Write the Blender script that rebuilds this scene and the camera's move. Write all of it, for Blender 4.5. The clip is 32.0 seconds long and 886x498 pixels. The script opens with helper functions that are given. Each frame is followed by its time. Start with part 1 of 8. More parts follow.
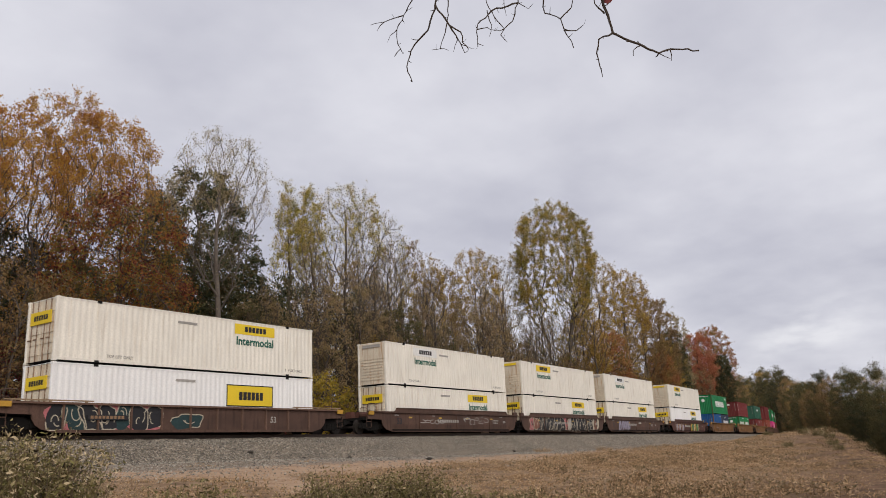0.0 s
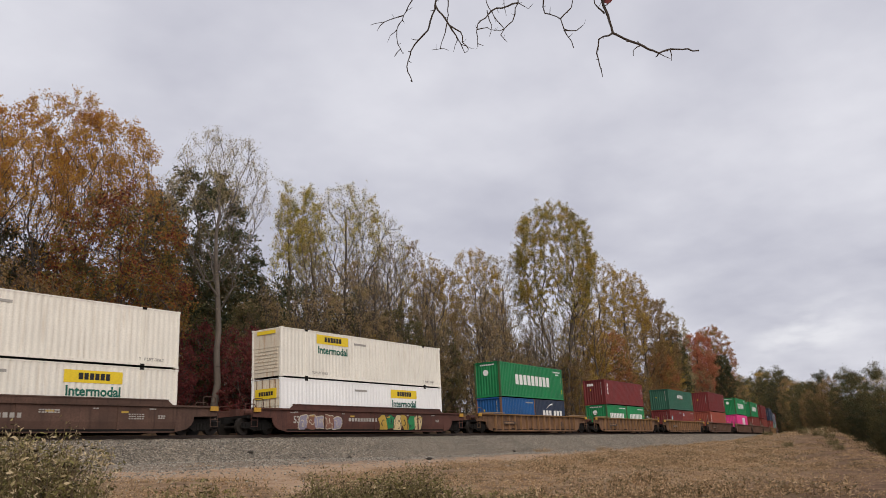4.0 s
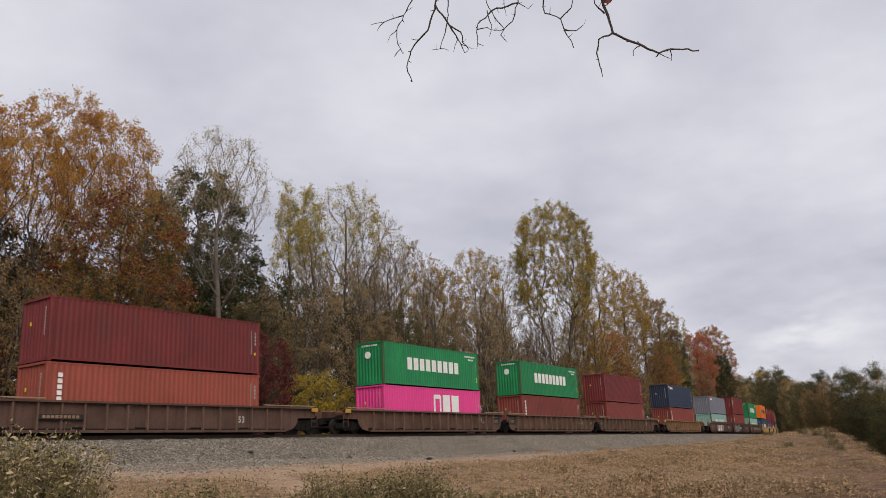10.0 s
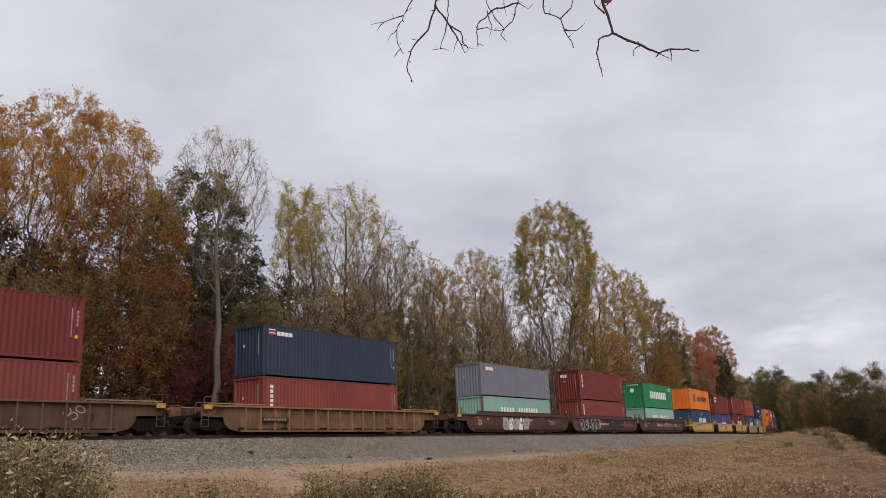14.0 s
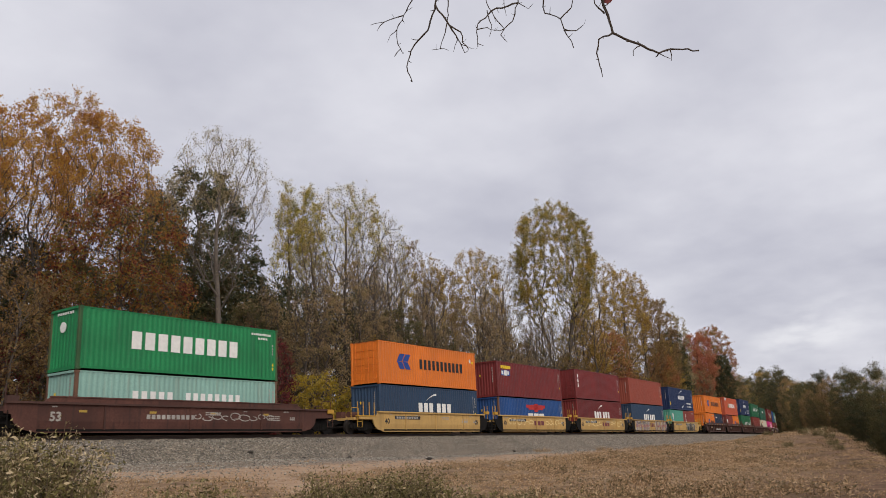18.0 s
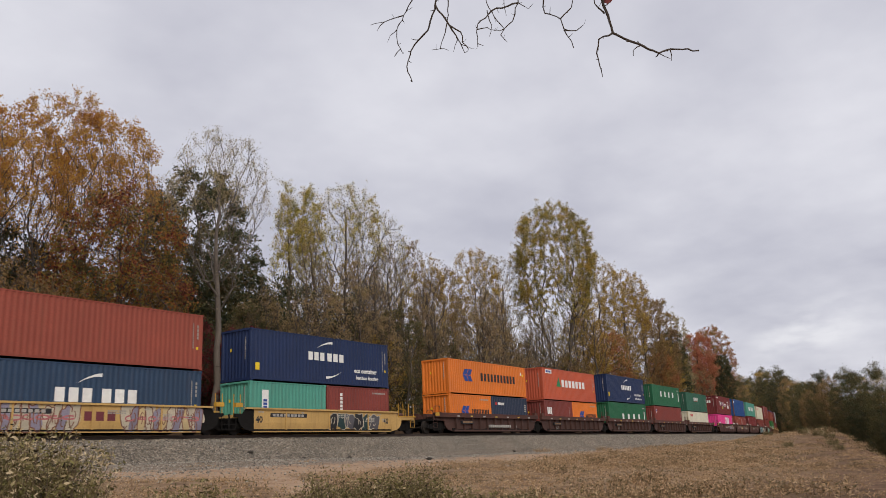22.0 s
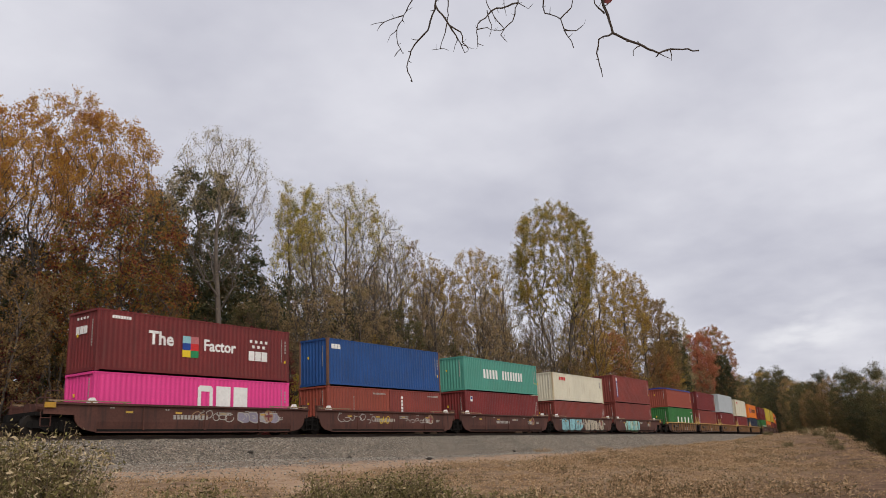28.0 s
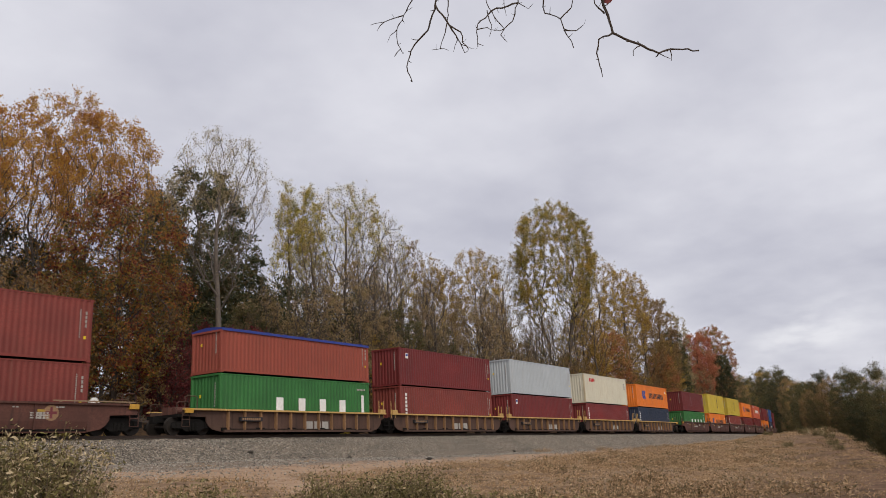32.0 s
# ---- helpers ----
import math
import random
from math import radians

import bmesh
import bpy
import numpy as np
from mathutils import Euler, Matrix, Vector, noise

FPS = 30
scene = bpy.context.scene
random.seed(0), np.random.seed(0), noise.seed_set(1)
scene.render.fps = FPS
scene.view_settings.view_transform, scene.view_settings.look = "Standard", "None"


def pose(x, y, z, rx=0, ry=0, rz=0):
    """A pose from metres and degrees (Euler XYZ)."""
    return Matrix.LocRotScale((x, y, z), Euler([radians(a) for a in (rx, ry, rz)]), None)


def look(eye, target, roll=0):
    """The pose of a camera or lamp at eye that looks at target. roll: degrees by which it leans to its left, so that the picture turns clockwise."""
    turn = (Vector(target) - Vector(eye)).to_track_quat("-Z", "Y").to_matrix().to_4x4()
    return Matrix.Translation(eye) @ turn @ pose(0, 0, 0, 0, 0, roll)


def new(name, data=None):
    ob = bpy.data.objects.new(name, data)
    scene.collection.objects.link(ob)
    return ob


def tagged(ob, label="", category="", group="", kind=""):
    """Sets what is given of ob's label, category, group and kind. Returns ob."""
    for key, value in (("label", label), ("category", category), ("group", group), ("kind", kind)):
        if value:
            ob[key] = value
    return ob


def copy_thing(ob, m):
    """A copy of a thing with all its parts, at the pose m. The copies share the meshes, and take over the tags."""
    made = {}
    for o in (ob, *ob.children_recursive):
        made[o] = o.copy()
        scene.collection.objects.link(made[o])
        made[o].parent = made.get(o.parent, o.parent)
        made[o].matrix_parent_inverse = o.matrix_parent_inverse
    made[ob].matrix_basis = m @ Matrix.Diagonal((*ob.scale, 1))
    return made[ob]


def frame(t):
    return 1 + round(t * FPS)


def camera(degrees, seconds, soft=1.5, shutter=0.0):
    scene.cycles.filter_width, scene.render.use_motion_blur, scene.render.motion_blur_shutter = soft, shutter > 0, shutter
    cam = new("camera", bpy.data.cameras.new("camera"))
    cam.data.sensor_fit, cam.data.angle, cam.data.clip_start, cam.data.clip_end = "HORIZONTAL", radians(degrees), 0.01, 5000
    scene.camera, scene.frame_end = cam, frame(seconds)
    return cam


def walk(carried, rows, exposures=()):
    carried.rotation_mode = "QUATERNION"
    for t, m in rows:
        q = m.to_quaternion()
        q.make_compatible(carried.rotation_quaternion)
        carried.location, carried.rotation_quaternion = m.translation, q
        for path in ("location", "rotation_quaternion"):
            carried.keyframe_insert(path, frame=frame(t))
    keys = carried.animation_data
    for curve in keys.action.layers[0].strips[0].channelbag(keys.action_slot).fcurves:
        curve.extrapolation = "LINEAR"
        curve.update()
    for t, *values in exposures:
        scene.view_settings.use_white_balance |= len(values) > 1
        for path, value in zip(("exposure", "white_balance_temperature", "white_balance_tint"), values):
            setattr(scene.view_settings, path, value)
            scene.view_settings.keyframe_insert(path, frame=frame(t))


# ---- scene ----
# ---------------------------------------------------------------- camera: stands still on the bank beside the line
cam = camera(57.454, 32.0, soft=0.8, shutter=0.08)
EYE = (0.0, -35.959, -1.582)
YAW, PITCH = radians(53.882), radians(14.339)
AIM = (EYE[0] + math.sin(YAW) * math.cos(PITCH), EYE[1] + math.cos(YAW) * math.cos(PITCH), EYE[2] + math.sin(PITCH))
VIEW = look(EYE, AIM, -2.627)

# ---------------------------------------------------------------- light: pale overcast sky, soft sun behind the cloud
scene.view_settings.exposure = 0.0
SUN_EL, SUN_AZ = radians(38), radians(215)       # azimuth clockwise from +y
world = bpy.data.worlds.new("overcast_sky")
scene.world = world
world.use_nodes = True
wn = world.node_tree.nodes
wl = world.node_tree.links
wn.clear()
w_out = wn.new("ShaderNodeOutputWorld")
w_bg = wn.new("ShaderNodeBackground")
w_sky = wn.new("ShaderNodeTexSky")
w_sky.sky_type, w_sky.sun_disc = "NISHITA", False
w_sky.sun_elevation, w_sky.sun_rotation = SUN_EL, SUN_AZ
w_sky.air_density, w_sky.dust_density = 1.0, 3.0
w_co = wn.new("ShaderNodeTexCoord")
w_sep = wn.new("ShaderNodeSeparateXYZ")
wl.new(w_co.outputs["Generated"], w_sep.inputs[0])


def wmath(op, a, b, clamp=False):
    n = wn.new("ShaderNodeMath")
    n.operation, n.use_clamp = op, clamp
    for i, v in enumerate((a, b)):
        if isinstance(v, (int, float)):
            n.inputs[i].default_value = v
        else:
            wl.new(v, n.inputs[i])
    return n.outputs[0]


# cloud sheet: the way up is flattened so that the banks stretch out towards the horizon
w_div = wmath("ADD", wmath("MAXIMUM", w_sep.outputs[2], 0.0), 0.22)
w_comb = wn.new("ShaderNodeCombineXYZ")
wl.new(wmath("DIVIDE", w_sep.outputs[0], w_div), w_comb.inputs[0])
wl.new(wmath("DIVIDE", w_sep.outputs[1], w_div), w_comb.inputs[1])
w_n1 = wn.new("ShaderNodeTexNoise")
w_n1.inputs["Scale"].default_value, w_n1.inputs["Detail"].default_value = 0.9, 5.0
w_n1.inputs["Roughness"].default_value = 0.5
wl.new(w_comb.outputs[0], w_n1.inputs["Vector"])
w_n2 = wn.new("ShaderNodeTexNoise")
w_n2.inputs["Scale"].default_value, w_n2.inputs["Detail"].default_value = 3.2, 6.0
wl.new(w_comb.outputs[0], w_n2.inputs["Vector"])
w_mix = wmath("ADD", wmath("MULTIPLY", w_n1.outputs["Fac"], 0.7), wmath("MULTIPLY", w_n2.outputs["Fac"], 0.3))
w_ramp = wn.new("ShaderNodeValToRGB")
w_ramp.color_ramp.elements[0].position, w_ramp.color_ramp.elements[1].position = 0.385, 0.635
w_ramp.color_ramp.elements[0].color = (0.545, 0.545, 0.63, 1)
w_ramp.color_ramp.elements[1].color = (0.85, 0.845, 0.905, 1)
wl.new(w_mix, w_ramp.inputs[0])
# a thin break in the cloud low over the valley, torn by the same cloud noise
w_brk = wn.new("ShaderNodeVectorMath")
w_brk.operation = "SUBTRACT"
w_brk.inputs[1].default_value = (0.972, 0.205, 0.117)
wl.new(w_co.outputs["Generated"], w_brk.inputs[0])


def wdot(axis_):
    n = wn.new("ShaderNodeVectorMath")
    n.operation = "DOT_PRODUCT"
    n.inputs[1].default_value = axis_
    wl.new(w_brk.outputs[0], n.inputs[0])
    return n.outputs["Value"]


w_n3 = wn.new("ShaderNodeTexNoise")
w_n3.inputs["Scale"].default_value, w_n3.inputs["Detail"].default_value = 17.0, 4.0
w_str3 = wn.new("ShaderNodeVectorMath")
w_str3.operation = "MULTIPLY"
w_str3.inputs[1].default_value = (1.0, 1.0, 2.6)
wl.new(w_co.outputs["Generated"], w_str3.inputs[0])
wl.new(w_str3.outputs[0], w_n3.inputs["Vector"])
w_u, w_v = wdot((0.20, -0.95, 0.30)), wdot((-0.05, 0.30, 0.95))
w_far = wmath("ADD", wmath("POWER", wmath("DIVIDE", w_u, 0.085), 2.0), wmath("POWER", wmath("DIVIDE", w_v, 0.034), 2.0))
w_gap = wmath("MULTIPLY", wmath("SUBTRACT", 1.0, w_far, True), wmath("MULTIPLY", wmath("SUBTRACT", w_n3.outputs["Fac"], 0.36, True), 4.2), True)
w_break = wn.new("ShaderNodeMix")
w_break.data_type = "RGBA"
w_break.inputs["B"].default_value = (0.93, 0.925, 0.96, 1)
wl.new(wmath("MULTIPLY", w_gap, 0.65), w_break.inputs["Factor"])
wl.new(w_ramp.outputs[0], w_break.inputs["A"])
w_skymul = wn.new("ShaderNodeMix")
w_skymul.data_type = "RGBA"
w_skymul.inputs["Factor"].default_value = 0.90
w_str = wn.new("ShaderNodeVectorMath")
w_str.operation = "SCALE"
w_str.inputs["Scale"].default_value = 0.06
wl.new(w_sky.outputs[0], w_str.inputs[0])
wl.new(w_str.outputs[0], w_skymul.inputs["A"])
wl.new(w_break.outputs["Result"], w_skymul.inputs["B"])
wl.new(w_skymul.outputs["Result"], w_bg.inputs["Color"])
w_bg.inputs["Strength"].default_value = 1.0
wl.new(w_bg.outputs[0], w_out.inputs[0])

sun_data = bpy.data.lights.new("sun", "SUN")
sun_data.energy, sun_data.angle, sun_data.color = 1.88, radians(45), (1.0, 0.905, 0.77)
sun = new("sun", sun_data)
_sv = Vector((math.sin(SUN_AZ) * math.cos(SUN_EL), math.cos(SUN_AZ) * math.cos(SUN_EL), math.sin(SUN_EL)))
sun.matrix_world = look(tuple(_sv * 100), (0, 0, 0))

# ---------------------------------------------------------------- small mesh kit


class Geo:
    """Collects vertices and faces for one mesh."""

    def __init__(self):
        self.v, self.f = [], []

    def quad(self, a, b, c, d):
        n = len(self.v)
        self.v += [a, b, c, d]
        self.f.append((n, n + 1, n + 2, n + 3))

    def poly(self, pts):
        n = len(self.v)
        self.v += list(pts)
        self.f.append(tuple(range(n, n + len(pts))))

    def box(self, x0, x1, y0, y1, z0, z1):
        n = len(self.v)
        self.v += [(x0, y0, z0), (x1, y0, z0), (x1, y1, z0), (x0, y1, z0), (x0, y0, z1), (x1, y0, z1), (x1, y1, z1), (x0, y1, z1)]
        self.f += [tuple(n + i for i in q) for q in ((0, 3, 2, 1), (4, 5, 6, 7), (0, 1, 5, 4), (1, 2, 6, 5), (2, 3, 7, 6), (3, 0, 4, 7))]

    def bbox(self, x0, x1, y0, y1, z0, z1, b=0.02):
        """A box with chamfered upright and long edges."""
        pts = [(x0 + b, y0), (x1 - b, y0), (x1, y0 + b), (x1, y1 - b), (x1 - b, y1), (x0 + b, y1), (x0, y1 - b), (x0, y0 + b)]
        self.prism_z(pts, z0, z1)

    def prism_z(self, pts, z0, z1):
        n, k = len(self.v), len(pts)
        self.v += [(x, y, z0) for x, y in pts] + [(x, y, z1) for x, y in pts]
        self.f += [(n + i, n + (i + 1) % k, n + k + (i + 1) % k, n + k + i) for i in range(k)]
        self.f += [tuple(n + k - 1 - i for i in range(k)), tuple(n + k + i for i in range(k))]

    def prism_y(self, pts, y0, y1):
        """pts: (x, z), counter-clockwise seen from -y."""
        n, k = len(self.v), len(pts)
        self.v += [(x, y0, z) for x, z in pts] + [(x, y1, z) for x, z in pts]
        self.f += [(n + (i + 1) % k, n + i, n + k + i, n + k + (i + 1) % k) for i in range(k)]
        self.f += [tuple(n + i for i in range(k)), tuple(n + k + k - 1 - i for i in range(k))]

    def prism_x(self, pts, x0, x1):
        """pts: (y, z)."""
        n, k = len(self.v), len(pts)
        self.v += [(x0, y, z) for y, z in pts] + [(x1, y, z) for y, z in pts]
        self.f += [(n + i, n + (i + 1) % k, n + k + (i + 1) % k, n + k + i) for i in range(k)]
        self.f += [tuple(n + k - 1 - i for i in range(k)), tuple(n + k + i for i in range(k))]

    def tube(self, pts, radii, sides=5):
        """A tapering tube along pts."""
        n0 = len(self.v)
        pts = [Vector(p) for p in pts]
        for i, p in enumerate(pts):
            d = (pts[min(i + 1, len(pts) - 1)] - pts[max(i - 1, 0)])
            d = d.normalized() if d.length > 1e-9 else Vector((0, 0, 1))
            a = d.cross(Vector((0.31, 0.95, 0.02)) if abs(d.y) < 0.9 else Vector((1, 0, 0))).normalized()
            b = d.cross(a)
            r = radii[i]
            for k in range(sides):
                w = 2 * math.pi * k / sides
                q = p + a * (r * math.cos(w)) + b * (r * math.sin(w))
                self.v.append((q.x, q.y, q.z))
        for i in range(len(pts) - 1):
            for k in range(sides):
                a0, a1 = n0 + i * sides + k, n0 + i * sides + (k + 1) % sides
                self.f.append((a0, a1, a1 + sides, a0 + sides))
        self.f.append(tuple(n0 + sides - 1 - k for k in range(sides)))
        e = n0 + (len(pts) - 1) * sides
        self.f.append(tuple(e + k for k in range(sides)))

    def disc_y(self, x, z, r, y0, y1, n=16):
        self.prism_y([(x + r * math.cos(2 * math.pi * i / n), z + r * math.sin(2 * math.pi * i / n)) for i in range(n)], y0, y1)

    def mesh(self, name, material=None, smooth=False):
        me = bpy.data.meshes.new(name)
        me.from_pydata(self.v, [], self.f)
        if smooth:
            me.polygons.foreach_set("use_smooth", [True] * len(self.f))
        if material:
            me.materials.append(material)
        me.update()
        return me


def part(name, geo, material, parent, label="", smooth=False):
    """Links a Geo or a ready mesh as one object under a thing or a part."""
    me = geo.mesh(name, material, smooth) if isinstance(geo, Geo) else geo
    ob = new(name, me)
    ob.parent = parent
    if label:
        ob["label"] = label
    return ob


MESHES = {}


def shared(key, material, build):
    """One mesh for every repeat of a part."""
    if (key, material.name) not in MESHES:
        g = Geo()
        build(g)
        MESHES[(key, material.name)] = g.mesh(key[0], material)
    return MESHES[(key, material.name)]


# ---------------------------------------------------------------- materials


def mat(name, base, rough=0.7, metal=0.0, dark=0.75, light=1.2, big=0.6, fine=14.0, bump=0.15, stretch=(1, 1, 1), rust=0.0, rust_col=(0.09, 0.035, 0.02), vary=0.0, spec=0.32):
    m = bpy.data.materials.new(name)
    m.use_nodes = True
    nt = m.node_tree
    nd, lk = nt.nodes, nt.links
    b = nd["Principled BSDF"]
    b.inputs["Metallic"].default_value = metal
    b.inputs["Specular IOR Level"].default_value = spec
    co = nd.new("ShaderNodeTexCoord")
    info = nd.new("ShaderNodeObjectInfo")
    off = nd.new("ShaderNodeVectorMath")
    off.operation = "MULTIPLY_ADD"
    rv = nd.new("ShaderNodeCombineXYZ")
    for i, k in enumerate((37.0, 11.0, 5.0)):
        mm = nd.new("ShaderNodeMath")
        mm.operation = "MULTIPLY"
        mm.inputs[1].default_value = k
        lk.new(info.outputs["Random"], mm.inputs[0])
        lk.new(mm.outputs[0], rv.inputs[i])
    lk.new(co.outputs["Object"], off.inputs[0])
    off.inputs[1].default_value = stretch
    lk.new(rv.outputs[0], off.inputs[2])

    def noise_tex(scale, detail):
        n = nd.new("ShaderNodeTexNoise")
        n.inputs["Scale"].default_value, n.inputs["Detail"].default_value = scale, detail
        lk.new(off.outputs[0], n.inputs["Vector"])
        return n.outputs["Fac"]

    def mix_rgb(fac, a, c, blend="MIX"):
        n = nd.new("ShaderNodeMix")
        n.data_type, n.blend_type = "RGBA", blend
        for s, v in (("Factor", fac), ("A", a), ("B", c)):
            if hasattr(v, "is_output"):
                lk.new(v, n.inputs[s])
            elif s == "Factor":
                n.inputs[s].default_value = v
            else:
                n.inputs[s].default_value = (*v, 1)
        return n.outputs["Result"]

    def ramp(v, lo, hi):
        n = nd.new("ShaderNodeMapRange")
        n.inputs["From Min"].default_value, n.inputs["From Max"].default_value = lo, hi
        lk.new(v, n.inputs["Value"])
        return n.outputs["Result"]

    n_big, n_fine = noise_tex(big, 4), noise_tex(fine, 5)
    c = mix_rgb(ramp(n_big, 0.3, 0.7), [x * dark for x in base], [min(x * light, 0.95) for x in base])
    c = mix_rgb(ramp(n_fine, 0.35, 0.85), c, [x * max(dark, 0.72) * 0.9 for x in base])
    if vary:
        hs = nd.new("ShaderNodeHueSaturation")
        r = nd.new("ShaderNodeMapRange")
        r.inputs["To Min"].default_value, r.inputs["To Max"].default_value = 1 - vary, 1 + vary
        lk.new(info.outputs["Random"], r.inputs["Value"])
        lk.new(r.outputs["Result"], hs.inputs["Value"])
        lk.new(c, hs.inputs["Color"])
        c = hs.outputs["Color"]
    if rust:
        st = nd.new("ShaderNodeVectorMath")
        st.operation = "MULTIPLY"
        st.inputs[1].default_value = (2.6, 2.6, 0.22)
        lk.new(off.outputs[0], st.inputs[0])
        n = nd.new("ShaderNodeTexNoise")
        n.inputs["Scale"].default_value, n.inputs["Detail"].default_value = 2.2, 6
        lk.new(st.outputs[0], n.inputs["Vector"])
        k = nd.new("ShaderNodeMath")
        k.operation = "MULTIPLY"
        k.inputs[1].default_value = rust
        lk.new(ramp(n.outputs["Fac"], 0.52, 0.78), k.inputs[0])
        c = mix_rgb(k.outputs[0], c, rust_col)
    lk.new(c, b.inputs["Base Color"])
    rr = nd.new("ShaderNodeMapRange")
    rr.inputs["To Min"].default_value, rr.inputs["To Max"].default_value = max(rough - 0.12, 0.05), min(rough + 0.15, 1)
    lk.new(n_big, rr.inputs["Value"])
    lk.new(rr.outputs["Result"], b.inputs["Roughness"])
    if bump:
        bp = nd.new("ShaderNodeBump")
        bp.inputs["Strength"].default_value, bp.inputs["Distance"].default_value = bump, 0.02
        lk.new(n_fine, bp.inputs["Height"])
        lk.new(bp.outputs[0], b.inputs["Normal"])
    return m


def leaf_mat(name, cols, rough=0.7, translucent=0.5):
    """Leaves whose colours differ from leaf to leaf and from bough to bough."""
    m = bpy.data.materials.new(name)
    m.use_nodes = True
    nd, lk = m.node_tree.nodes, m.node_tree.links
    b = nd["Principled BSDF"]
    b.inputs["Roughness"].default_value = rough
    b.inputs["Specular IOR Level"].default_value = 0.25
    geo = nd.new("ShaderNodeNewGeometry")
    co = nd.new("ShaderNodeTexCoord")
    n = nd.new("ShaderNodeTexNoise")
    n.inputs["Scale"].default_value, n.inputs["Detail"].default_value = 0.55, 3
    lk.new(co.outputs["Object"], n.inputs["Vector"])
    a = nd.new("ShaderNodeMath")
    a.operation = "MULTIPLY_ADD"
    a.inputs[1].default_value, a.inputs[2].default_value = 0.55, -0.62
    lk.new(geo.outputs["Random Per Island"], a.inputs[0])
    s = nd.new("ShaderNodeMath")
    s.operation = "ADD"
    s.use_clamp = True
    w = nd.new("ShaderNodeMath")
    w.operation = "MULTIPLY"
    w.inputs[1].default_value = 1.7
    lk.new(n.outputs["Fac"], w.inputs[0])
    lk.new(w.outputs[0], s.inputs[0])
    lk.new(a.outputs[0], s.inputs[1])
    r = nd.new("ShaderNodeValToRGB")
    els = r.color_ramp.elements
    while len(els) < len(cols):
        els.new(0.5)
    for i, c in enumerate(cols):
        els[i].position = 0.2 + 0.6 * i / max(len(cols) - 1, 1)
        els[i].color = (*c, 1)
    lk.new(s.outputs[0], r.inputs[0])
    lk.new(r.outputs[0], b.inputs["Base Color"])
    t = nd.new("ShaderNodeBsdfTranslucent")
    lk.new(r.outputs[0], t.inputs["Color"])
    mx = nd.new("ShaderNodeMixShader")
    mx.inputs[0].default_value = translucent
    lk.new(b.outputs[0], mx.inputs[1])
    lk.new(t.outputs[0], mx.inputs[2])
    lk.new(mx.outputs[0], nd["Material Output"].inputs[0])
    return m


